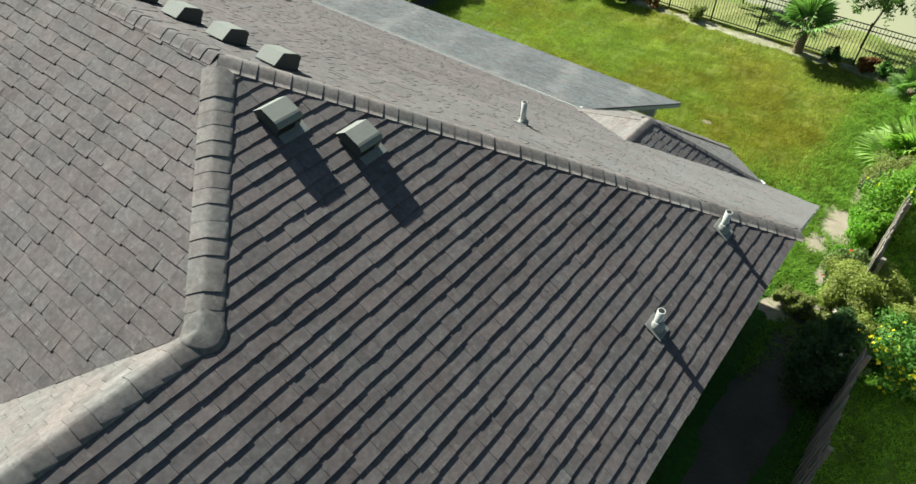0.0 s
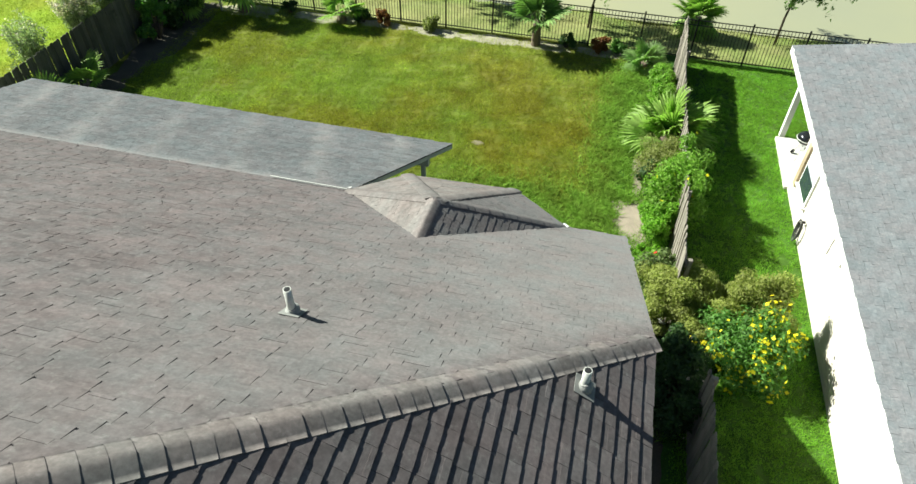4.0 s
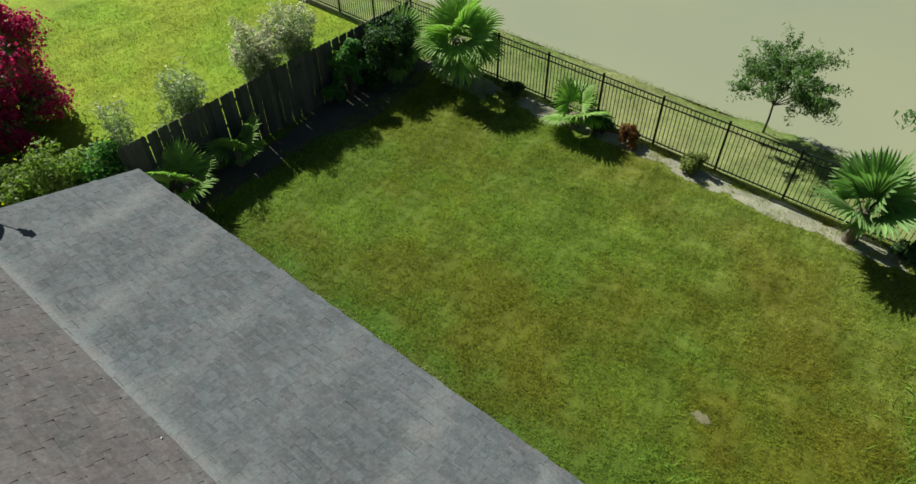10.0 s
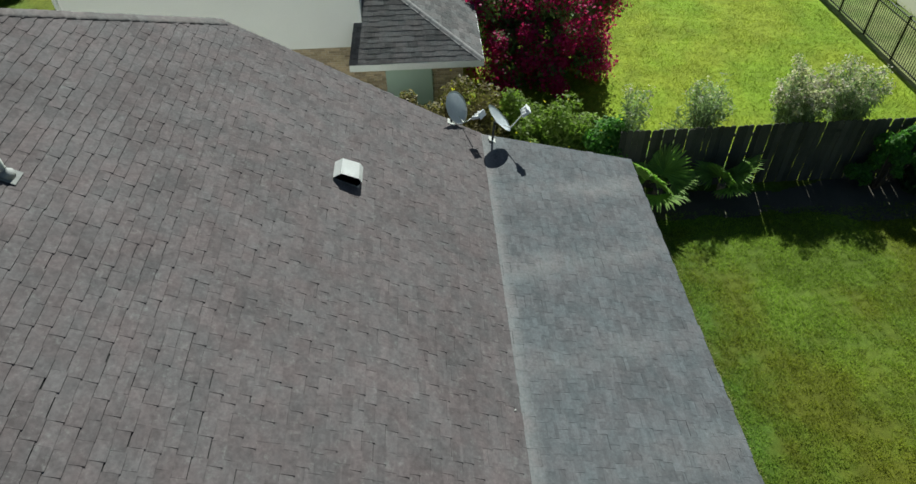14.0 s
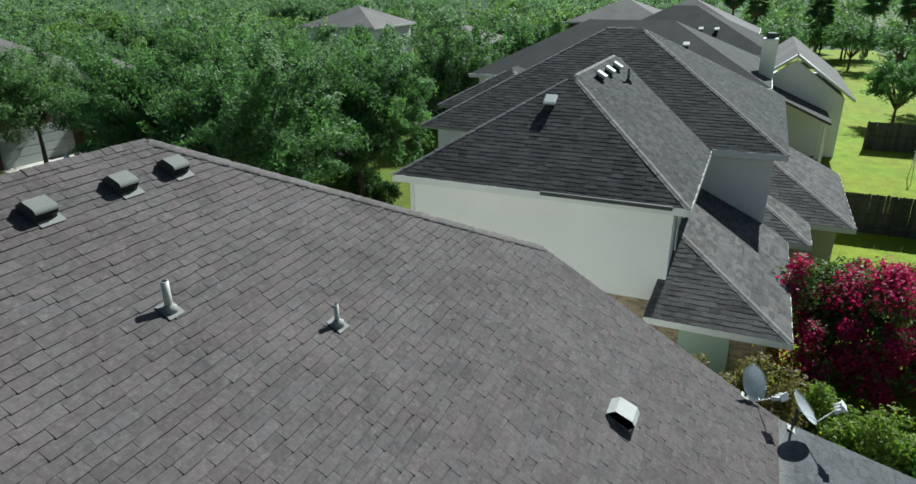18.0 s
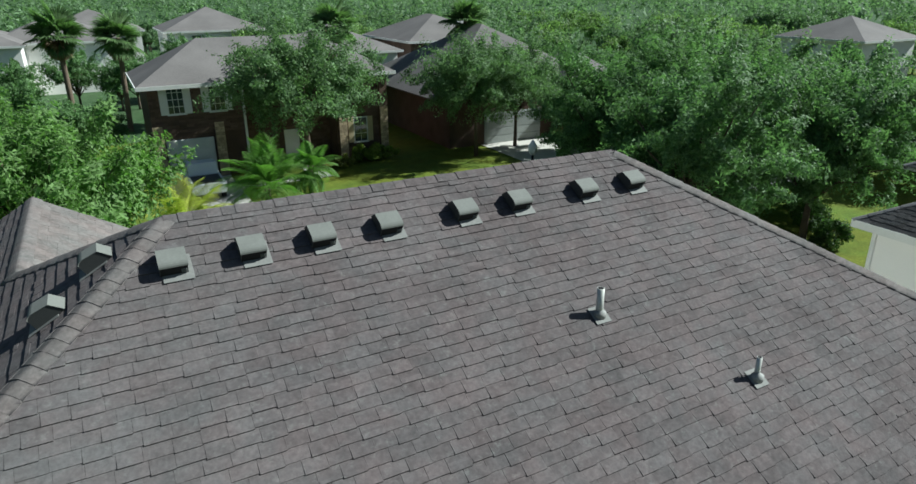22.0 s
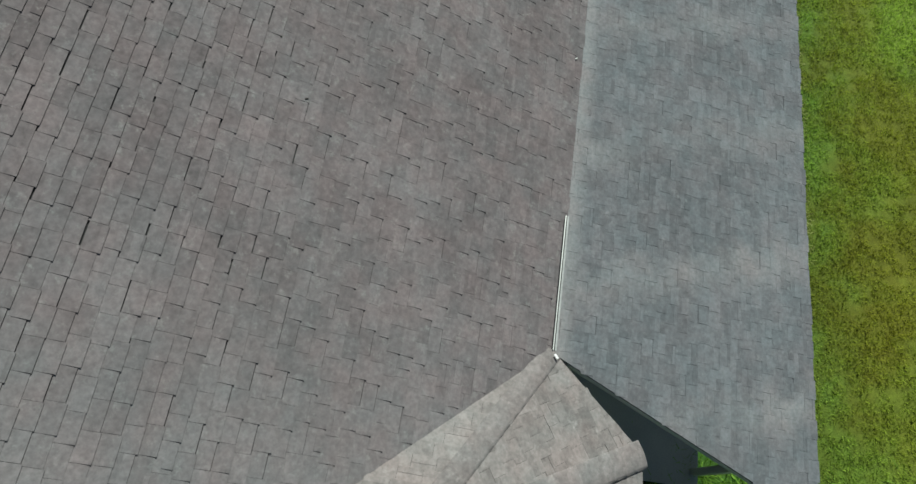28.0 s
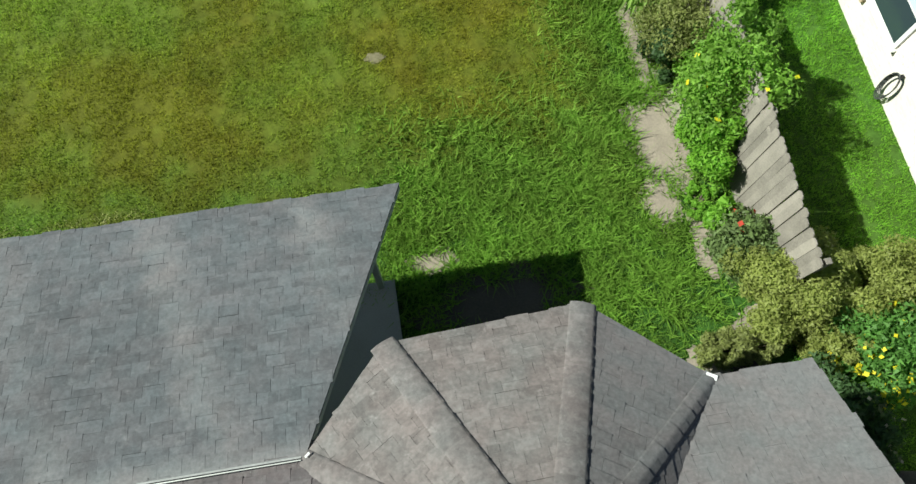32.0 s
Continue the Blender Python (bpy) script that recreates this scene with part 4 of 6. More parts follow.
def pond_bank():
    """The grassy slope down to the water, with an uneven shore."""
    nx, ny = 240, 22
    verts = []
    for j in range(ny + 1):
        for i in range(nx + 1):
            x, y = -60 + 0.5 * i, 11.0 + 0.27 * j
            rough = min(1.0, (y - 11.0) / 1.5)
            verts.append((x, y, bank_z(y) + 0.012 + rough * (0.16 * noise.noise((x * 0.35, y * 0.5, 1.7)) + 0.07 * noise.noise((x * 1.4, y * 1.4, 5.1)))))
    faces = [(j * (nx + 1) + i, j * (nx + 1) + i + 1, (j + 1) * (nx + 1) + i + 1, (j + 1) * (nx + 1) + i) for j in range(ny) for i in range(nx)]
    return tagged(new("pond_bank", mesh("pond_bank", verts, faces, M_BANK, smooth=True)), "dry grassy bank sloping to the pond", "bank", kind="structure")


pond_bank()


def patch(name, cx, cy, rx, ry, mat, z, seed, label, category, kind="structure", n=150):
    rng = random.Random(seed)
    verts = [(cx, cy, z + 0.015)]
    for k in range(n):
        a = 2 * math.pi * k / n
        r = 1 + 0.35 * noise.noise((math.cos(a) * 1.5 + seed, math.sin(a) * 1.6, 0.3)) + 0.16 * noise.noise((math.cos(a) * 6 + seed, math.sin(a) * 6, 1.3)) + 0.1 * noise.noise((math.cos(a) * 17 + seed, math.sin(a) * 17, 2.3)) + rng.uniform(-0.03, 0.03)
        verts.append((cx + rx * r * math.cos(a), cy + ry * r * math.sin(a), z))
    return tagged(new(name, mesh(name, verts, [(0, k + 1, (k + 1) % n + 1) for k in range(n)], mat)), label, category, kind=kind)


for k, (x, y, rx, ry) in enumerate([(-10.9, 10.3, 1.2, 0.5), (-8.0, 10.45, 1.4, 0.38), (-5.5, 10.52, 1.2, 0.3), (-3.3, 10.45, 1.1, 0.36), (-1.2, 10.42, 1.1, 0.36), (0.9, 10.45, 1.1, 0.36), (3.2, 10.48, 1.2, 0.34)]):
    patch("soil_bed", x, y, rx, ry, M_SOIL, 0.006 + 0.001 * k, k, "bare sandy soil strip along the iron fence", "flower bed")
patch("soil_bed", -12.75, 7.4, 0.75, 2.9, M_SOIL_SHADED, 0.015, 31, "dark littered soil at the foot of the shaded fence", "flower bed")
patch("soil_bed", -12.95, 2.6, 0.6, 2.2, M_SOIL_SHADED, 0.017, 32, "dark littered soil at the foot of the shaded fence", "flower bed")
patch("soil_bed", 5.25, 6.0, 0.55, 4.4, M_SOIL, 0.008, 12, "bare soil strip along the wooden fence", "flower bed")
for k, (x, y, rx, ry, label) in enumerate([(4.55, 1.3, 0.52, 1.15, "bare sandy soil patch in the lawn"), (4.3, 0.1, 0.32, 0.6, "worn soil trail beside the shrubs"), (4.66, 3.4, 0.16, 1.3, "narrow bare soil edge between lawn and shrubs"), (4.85, -0.75, 0.2, 0.6, "bare soil round the flowering shrub"), (5.45, -2.2, 0.55, 0.32, "bare sandy soil among the shrubs"), (4.3, -2.75, 0.36, 0.4, "sandy soil at the house corner")]):
    patch("soil_patch", x, y, rx, ry, M_SOIL_PALE, 0.014 + 0.002 * k, 14 + k, label, "soil")
patch("soil_bed", 1.35, -1.2, 1.35, 0.62, M_SOIL_SHADED, 0.015, 36, "bare soil with the bay window's shade put into its colour", "soil")
patch("soil_patch", -0.15, 3.75, 0.17, 0.12, M_SOIL_THIN, 0.012, 33, "small bare sandy spot in the lawn", "soil")
patch("soil_patch", 0.3, -0.32, 0.42, 0.22, M_SOIL_PALE, 0.012, 15, "worn sandy patch beside the porch slab", "soil")
# sandy path, its colour darkened to carry the alley's shade
patch("soil_bed", 4.95, -6.0, 0.62, 3.4, M_SOIL_SHADED, 0.011, 18, "worn sandy path in the alley beside the house", "soil")


def rolling(x, y, size, seed):
    """Smooth uneven ground cover, 0 to 1, with lumps about size metres wide."""
    rng = np.random.default_rng(seed)
    out = np.zeros(len(x))
    for k in range(14):
        a, f = rng.random() * 6.283, (0.5 + 1.3 * rng.random()) * 6.283 / (2 * size)
        out += np.cos((x * math.cos(a) + y * math.sin(a)) * f + rng.random() * 6.283)
    return np.clip(0.5 + out / 7.5, 0, 1)


def turf(name, boxes, each, tall, wide, mat, seed, label, free=(), lean=0.6, base=0.0, soft=0.05, lumps=0.22, gaps=0.25):
    """Upright grass blades over parts of a lawn, each blades to the square metre, taller and thicker in lumps."""
    rng = np.random.default_rng(seed)
    area = np.array([(b[1] - b[0]) * (b[3] - b[2]) for b in boxes])
    n = int(area.sum() * each)
    b = np.array(boxes)[rng.choice(len(boxes), n, p=area / area.sum())]
    x = b[:, 0] + (b[:, 1] - b[:, 0]) * rng.random(n) + rng.normal(size=n) * soft
    y = b[:, 2] + (b[:, 3] - b[:, 2]) * rng.random(n) + rng.normal(size=n) * soft
    out = np.ones(n, bool)
    for cx, cy, rx, ry in free:
        out &= ((x - cx) / rx) ** 2 + ((y - cy) / ry) ** 2 > 0.3 + 0.75 * rng.random(n) ** 2
    lump = 0.55 * rolling(x, y, lumps, seed) + 0.45 * rolling(x, y, lumps * 4, seed + 1)
    out &= lump > gaps * (0.3 + rng.random(n))
    x, y, lump = x[out], y[out], lump[out]
    n = len(x)
    a, h = rng.random(n) * 6.283, tall * (0.45 + 1.1 * lump) * (0.6 + 0.7 * rng.random(n))
    tilt = rng.normal(size=(n, 2)) * lean
    c = np.stack([x, y, np.full(n, base)], 1)
    w = np.stack([np.cos(a), np.sin(a), 0 * a], 1) * (wide * (0.6 + 0.8 * rng.random(n)))[:, None] / 2
    tip = np.stack([tilt[:, 0] * h, tilt[:, 1] * h, h], 1)
    return tagged(new(name, quads(name, np.stack([c - w, c + w, c + tip], 1), mat)), label, "grass", kind="stuff")


M_BLADE_DRY = leaf_paint("dry_grass_blade", (0.3, 0.3, 0.1), 0.3, 0.3)
BARE = [(4.55, 1.3, 0.52, 1.15), (4.3, 0.1, 0.32, 0.6), (4.66, 3.4, 0.16, 1.3), (4.85, -0.75, 0.2, 0.6), (5.45, -2.2, 0.55, 0.32), (4.3, -2.75, 0.36, 0.4), (1.35, -1.2, 1.35, 0.62), (0.3, -0.32, 0.42, 0.22), (-0.15, 3.75, 0.2, 0.14), (4.95, -6.0, 0.62, 3.4)]
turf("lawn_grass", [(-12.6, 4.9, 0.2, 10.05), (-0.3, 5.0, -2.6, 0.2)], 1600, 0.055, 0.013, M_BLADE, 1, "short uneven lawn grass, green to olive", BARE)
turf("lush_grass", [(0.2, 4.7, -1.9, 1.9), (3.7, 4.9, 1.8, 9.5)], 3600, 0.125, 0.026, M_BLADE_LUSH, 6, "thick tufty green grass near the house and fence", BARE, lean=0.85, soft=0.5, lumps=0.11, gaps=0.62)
turf("tall_grass", [(-0.75, 0.35, -0.8, 0.5)], 1200, 0.17, 0.018, M_BLADE_LUSH, 8, "tall uncut grass round the porch post", [(0.3, -0.32, 0.42, 0.22)], soft=0.06)
turf("bed_weeds", [(-11.5, 4.5, 9.95, 10.9)], 900, 0.07, 0.014, M_BLADE, 13, "scattered weeds in the bare soil strip", lumps=0.3, gaps=0.75)
turf("dry_grass_line", [(-12.0, -4.2, 1.2, 1.3)], 2600, 0.04, 0.014, M_BLADE_DRY, 9, "pale line of dry clippings along the porch", lean=1.0)
turf("lawn_grass", [(5.75, 8.78, -9, 10.8), (8.78, 12.5, 6.5, 10.8)], 2000, 0.055, 0.015, M_BLADE_SIDE, 3, "rich green grass in the neighbour's side yard", lumps=0.15)
turf("lawn_grass", [(-26, -14, -1.5, 10.8)], 500, 0.05, 0.016, M_BLADE_BRIGHT, 4, "bright lime-green lawn beyond the fence")
turf("alley_grass", [(4.3, 5.6, -5.2, -2.9)], 2600, 0.08, 0.016, M_BLADE_LUSH, 11, "fresh green grass in the alley beside the house", BARE, lumps=0.12)
turf("bank_grass", [(-22, 14, 11.0, 13.6)], 260, 0.06, 0.016, M_BLADE_BANK, 12, "thin mown grass on the pond bank", base=-0.08)
turf("shore_grass", [(-40, 30, 13.0, 14.3)], 420, 0.1, 0.012, M_BLADE_DRY, 10, "dry unmown grass along the water's edge", base=-0.27)


def pebble(at, size, seed):
    """A rounded uneven stone."""
    rng = random.Random(seed)
    bm = bmesh.new()
    bmesh.ops.create_icosphere(bm, subdivisions=2, radius=1.0)
    for v in bm.verts:
        v.co *= 1 + 0.22 * noise.noise(v.co * 1.6 + Vector((seed, 0, 0)))
        v.co = Vector((v.co.x * size[0], v.co.y * size[1], v.co.z * size[2]))
    t = thing("garden_stone", at, "pale rounded garden stone on bare soil", "stone", "garden stones")
    t.rotation_euler = (0, 0, rng.uniform(0, 6))
    part("stone", bm, M_STONE, t, place=Matrix())


M_STONE = shade("pale_limestone", (0.55, 0.52, 0.46), 0.85, vary=0.25, grain=30, bump=0.5, stain=3)
for k, (x, y, a, b) in enumerate([(5.5, -2.05, 0.12, 0.08), (5.68, -2.2, 0.1, 0.07), (5.6, -2.38, 0.09, 0.09), (5.8, -2.42, 0.11, 0.07), (5.42, -2.25, 0.06, 0.05), (5.74, -2.02, 0.06, 0.06)]):
    pebble((x, y, 0.035), (a, b, 0.05), k)

# ---- fences ----
def iron_panel():
    t = thing("iron_fence_panel", label="black iron fence panel with two top rails", category="fence", group="iron fence")
    w, h = 1.842, 1.51
    part("post", box((0.055, 0.055, h + 0.05), (0, 0, (h + 0.05) / 2), 0.004), M_IRON, t, place=Matrix())
    for z in (0.1, h - 0.22, h - 0.04):
        part("rail", box((w, 0.03, 0.03), (w / 2, 0, z), 0.003), M_IRON, t, place=Matrix())
    d = bpy.data.meshes.new("picket")
    bm = box((0.016, 0.016, h - 0.06), (0, 0, (h + 0.02) / 2))
    bm.to_mesh(d)
    bm.free()
    d.materials.append(M_IRON)
    for i in range(1, 16):
        part("picket", d, M_IRON, t, place=Matrix.Translation((i * w / 16, 0, 0)))
    return t


first = iron_panel()
first.matrix_basis = pose(-1.235, 10.975, 0, 0, 0, -0.7)
for i in range(-18, 10):
    if i:
        copy_thing(first, pose(-1.235 + 1.842 * i, 10.96 - 0.0122 * (-1.235 + 1.842 * i), 0, 0, 0, -0.7))


def board_fence(x, y0, y1, mat, lean, label, rails_side, seed, skip=(), group="", wide=0.147, pitch=0.144):
    rng = random.Random(seed)
    t = thing("wooden_fence", (x, (y0 + y1) / 2, 0), label, "fence", group)
    kinds = []
    for k in range(4):
        h = 1.83 + rng.uniform(-0.03, 0.03)
        w = wide
        bm = bmesh.new()
        out = [(-w / 2, -0.03), (w / 2, -0.03), (w / 2, h - 0.04), (w / 2 - 0.035, h), (-w / 2 + 0.035, h), (-w / 2, h - 0.04)]
        a = [bm.verts.new((-0.009, y, z)) for y, z in out]
        b = [bm.verts.new((0.009, y, z)) for y, z in out]
        bm.faces.new(a)
        bm.faces.new(b[::-1])
        for i in range(6):
            bm.faces.new((a[(i + 1) % 6], a[i], b[i], b[(i + 1) % 6]))
        bmesh.ops.recalc_face_normals(bm, faces=bm.faces)
        d = bpy.data.meshes.new("board")
        bm.to_mesh(d)
        bm.free()
        d.materials.append(mat)
        kinds.append(d)
    n = int((y1 - y0) / pitch)
    for i in range(n):
        y = y0 + pitch * i + (rng.uniform(-0.006, 0.006) if pitch > wide else 0)
        if any(a < y < b for a, b in skip):
            continue
        tilt = lean * math.sin(y * 0.8) + rng.uniform(-0.008, 0.008)
        ob = part("board", rng.choice(kinds), mat, t, place=pose(rng.uniform(-0.003, 0.003) + (0.008 if i % 2 else -0.008), y - (y0 + y1) / 2, 0, math.degrees(rng.uniform(-0.01, 0.01)), math.degrees(tilt), 0))
    for z in (0.35, 0.95, 1.55):
        part("rail", box((0.04, y1 - y0, 0.09), (rails_side * 0.03, 0, z), 0.004), mat, t, place=Matrix())
    for y in np.arange(y0, y1 + 0.1, 2.4):
        part("post", box((0.09, 0.09, 1.75), (rails_side * 0.09, y - (y0 + y1) / 2, 0.875), 0.005), mat, t, place=Matrix())
    return t


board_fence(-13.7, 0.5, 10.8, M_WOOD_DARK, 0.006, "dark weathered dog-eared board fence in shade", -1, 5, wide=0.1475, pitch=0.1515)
board_fence(5.62, -1.7, 10.5, M_WOOD, 0.02, "grey weathered leaning dog-eared board fence", 1, 6)
board_fence(6.05, -9.5, -4.4, M_WOOD, 0.012, "grey weathered board fence in the shaded alley", 1, 26, skip=((-7.3, -7.1),))


# ---- plants ----
M_LEAF_RUST = leaf_paint("rusty_red_leaf", (0.2, 0.085, 0.03))

def leaves(n, centres, radii, size, rng, flat=0.0, aspect=0.5, petals=False, spray=0.0, face=0.75):
    """n pointed leaves (or four-cornered petals) scattered in the given clumps."""
    k = rng.integers(0, len(centres), n)
    d = rng.normal(size=(n, 3))
    d /= np.linalg.norm(d, axis=1, keepdims=True)
    r = radii[k] * 1.12 * rng.random(n) ** 0.5
    if spray:
        way = centres - centres.mean(0)
        way = way / (np.linalg.norm(way, axis=1, keepdims=True) + 1e-6) + rng.normal(size=way.shape) * 0.55 + np.array([0, 0, 0.15])
        way = (way / np.linalg.norm(way, axis=1, keepdims=True))[k]
        d = d * (1 - 0.42 * spray) + way * ((d * way).sum(1) * 1.5 * spray)[:, None]
    c = centres[k] + d * r[:, None]
    out = d * face + np.array([0, 0, 0.35 * face]) + rng.normal(size=(n, 3)) * 0.55
    a = np.cross(out, rng.normal(size=(n, 3)))
    a[:, 2] *= 1 - flat
    a /= np.linalg.norm(a, axis=1, keepdims=True)
    b = np.cross(out, a)
    b /= np.linalg.norm(b, axis=1, keepdims=True)
    s = size * (0.6 + 0.8 * rng.random(n))[:, None]
    if petals:
        return np.stack([c - a * s, c + b * s * aspect, c + a * s, c - b * s * aspect], 1)
    return np.stack([c - a * s * 0.8 - b * s * aspect, c - a * s * 0.8 + b * s * aspect, c + a * s * 1.2], 1)


def clumps(n, rx, ry, rz, cz, rng, shell=0.45, low=-0.9):
    out = []
    while len(out) < n:
        p = rng.normal(size=3)
        p /= np.linalg.norm(p)
        if p[2] < low:
            continue
        r = shell + (1 - shell) * rng.random()
        lump = 1 + 0.32 * math.sin(3 * p[0] + 5 * p[1] + 1.7) * math.cos(4 * p[2] + p[0])
        out.append((p[0] * rx * r * lump, p[1] * ry * r * lump, cz + p[2] * rz * r * lump))
    return np.array(out)


def tree_proto(label, trunk_h, crown, n_clumps, n_leaves, leaf, mat, seed, name="tree", group="", bend=0.0, thick=0.12, clump_r=(0.25, 0.5), low=-0.9, flowers=None):
    """A trunk with limbs and a crown of loose leaves. crown: rx, ry, rz, centre height."""
    rng = np.random.default_rng(seed)
    t = thing(name, label=label, category=name.replace("_", " "), group=group)
    rx, ry, rz, cz = crown
    c = clumps(n_clumps, rx, ry, rz, cz, rng, low=low)
    top = Vector((bend, 0, trunk_h))
    bm = tube([(0, 0, -0.05), (bend * 0.3, 0.02, trunk_h * 0.5), top, (bend, 0.05, cz + rz * 0.5)], [thick, thick * 0.8, thick * 0.65, thick * 0.2], 8)
    part("trunk", bm, M_BARK, t, place=Matrix())
    bm = bmesh.new()
    for p in c[: max(5, n_clumps // 4)]:
        e = Vector(p)
        m = top.lerp(e, 0.5) + Vector((0, 0, 0.12 * rz))
        tube([top - Vector((0, 0, 0.1 * trunk_h)), m, e], [thick * 0.4, thick * 0.25, thick * 0.08], 5, bm)
    part("branching", bm, M_BARK, t, place=Matrix())
    radii = rng.uniform(*clump_r, len(c)) * min(rx, ry, rz) * 0.9
    part("crown", quads("crown", leaves(int(n_leaves * 1.6), c, radii, leaf, rng, spray=1.0, aspect=0.42), mat), mat, t, place=Matrix())
    if flowers:
        fm, count, fs = flowers
        tips = c + (c - np.array([0, 0, cz])) * 0.12
        part("blossoms", quads("blossoms", leaves(count, tips, radii * 0.95, fs, rng, aspect=0.8, petals=True), fm), fm, t, place=Matrix())
    return t


def shrub(at, crown, n_clumps, n_leaves, leaf, mat, seed, label, flowers=None, bloom=None, name="shrub", clump_r=(0.3, 0.55)):
    rng = np.random.default_rng(seed)
    t = thing(name, at, label, "shrub")
    rx, ry, rz = crown
    c = clumps(n_clumps, rx, ry, rz, rz * 0.95, rng, low=-0.75)
    bm = bmesh.new()
    for p in c[: max(6, n_clumps // 3)]:
        e = Vector(p)
        tube([(0.1 * e.x, 0.1 * e.y, -0.03), (0.5 * e.x, 0.5 * e.y, 0.45 * e.z), e], [0.03, 0.02, 0.008], 5, bm)
    part("branching", bm, M_BARK, t, place=Matrix())
    radii = rng.uniform(*clump_r, len(c)) * min(rx, ry, rz)
    part("foliage", quads("foliage", leaves(int(n_leaves * 1.8), c, radii, leaf, rng), mat), mat, t, place=Matrix())
    if flowers:
        fm, count, fs = flowers
        tips = c + (c - np.array([0, 0, rz * 0.8])) * 0.16
        pick = np.ones(len(c), bool) if bloom is None else (c - np.array([0, 0, rz])) @ np.array(bloom) + rng.normal(size=len(c)) * 0.4 > -0.3
        part("blossoms", quads("blossoms", leaves(count, tips[pick], radii[pick] * 0.95, fs, rng, aspect=0.9, petals=True), fm), fm, t, place=Matrix())
    return t


def oleander(at, wide, tall, stems, bloom, seed):
    """Upright stems that fan out, with narrow leaves along their upper halves and blossoms at the tips."""
    rng = np.random.default_rng(seed)
    t = thing("oleander", at, "airy oleander with whitish blossoms behind the fence" if bloom > 100 else "thin leggy oleander with pale leaf tufts behind the fence", "shrub")
    bm = bmesh.new()
    sprigs, tips = [], []
    for k in range(stems):
        a, r = k * 2.4, wide * math.sqrt((k + 0.5) / stems)
        top = Vector((r * math.cos(a), r * math.sin(a), tall * rng.uniform(0.72, 1.0) - 0.2 * r))
        mid = top * 0.5 + Vector((0, 0, 0.1))
        tube([(0.15 * top.x, 0.15 * top.y, -0.03), mid, top], [0.014, 0.01, 0.004], 5, bm)
        for f in np.linspace(0.42, 1.0, 9):
            sprigs.append(mid.lerp(top, 2 * f - 1) if f > 0.5 else Vector((0.15 * top.x, 0.15 * top.y, 0)).lerp(mid, 2 * f))
        tips.append(top)
    part("branching", bm, M_BARK, t, place=Matrix())
    c = np.array([tuple(p) for p in sprigs])
    part("foliage", quads("foliage", leaves(stems * 110, c, np.full(len(c), 0.15), 0.095, rng, aspect=0.17, face=0.3), M_LEAF_GREY), M_LEAF_GREY, t, place=Matrix())
    c = np.array([tuple(p) for p in tips])
    part("blossoms", quads("blossoms", leaves(bloom, c, np.full(len(c), 0.17), 0.03, rng, aspect=0.8, petals=True), M_PINK), M_PINK, t, place=Matrix())
    return t


def frond_mesh(kind, size, mat, seed):
    """A fan frond (fingers spread from the stalk's end) or a feather frond (leaflets along it), its stalk along x."""
    rng = random.Random(seed)
    verts, faces = [], []

    def strip(pts, wide):
        i = len(verts)
        for (p, w) in zip(pts, wide):
            way = (pts[-1] - pts[0]).normalized()
            s = way.cross(Vector((0, 0, 1)))
            s = s.normalized() if s.length > 1e-4 else Vector((0, 1, 0))
            verts.extend([p - s * w, p + Vector((0, 0, -w * 0.5)), p + s * w])
        for k in range(len(pts) - 1):
            a, b = i + 3 * k, i + 3 * k + 3
            faces.extend([(a, a + 1, b + 1, b), (a + 1, a + 2, b + 2, b + 1)])

    if kind == "fan":
        stalk = size * 0.5
        strip([Vector((0, 0, 0)), Vector((stalk * 0.5, 0, 0.06 * size)), Vector((stalk, 0, 0))], [0.022, 0.016, 0.012])
        n = 32
        for k in range(n):
            a = math.radians(-118 + 236 * k / (n - 1)) + rng.uniform(-0.03, 0.03)
            ln = size * (0.72 + 0.28 * math.cos(a * 0.6)) * rng.uniform(0.92, 1.05)
            d = Vector((math.cos(a), math.sin(a), 0.0))
            hub = Vector((stalk, 0, 0))
            droop = rng.uniform(0.03, 0.2) * size
            fold = 0.12 * size * math.cos(a)
            strip([hub, hub + d * ln * 0.55 + Vector((0, 0, fold * 0.3)), hub + d * ln * 0.85 + Vector((0, 0, -droop * 0.25)), hub + d * ln + Vector((0, 0, -droop))], [0.014, 0.056 * size, 0.034 * size, 0.003])
    else:
        spine = [Vector((size * s, 0, size * (0.35 * s - 0.55 * s * s))) for s in (0, 0.25, 0.5, 0.75, 1.0)]
        strip(spine, [0.02, 0.016, 0.012, 0.008, 0.003])
        for k in range(46):
            s = 0.15 + 0.85 * k / 45
            p = Vector((size * s, 0, size * (0.35 * s - 0.55 * s * s)))
            for sd in (-1, 1):
                ln = size * 0.38 * math.sin(math.pi * min(0.97, 0.15 + 0.8 * s)) * rng.uniform(0.85, 1.1)
                d = Vector((0.55, sd * 0.8, 0.1)).normalized()
                strip([p, p + d * ln * 0.6, p + d * ln + Vector((0, 0, -ln * 0.35))], [0.006, 0.011, 0.002])
    return mesh("frond", verts, faces, mat)


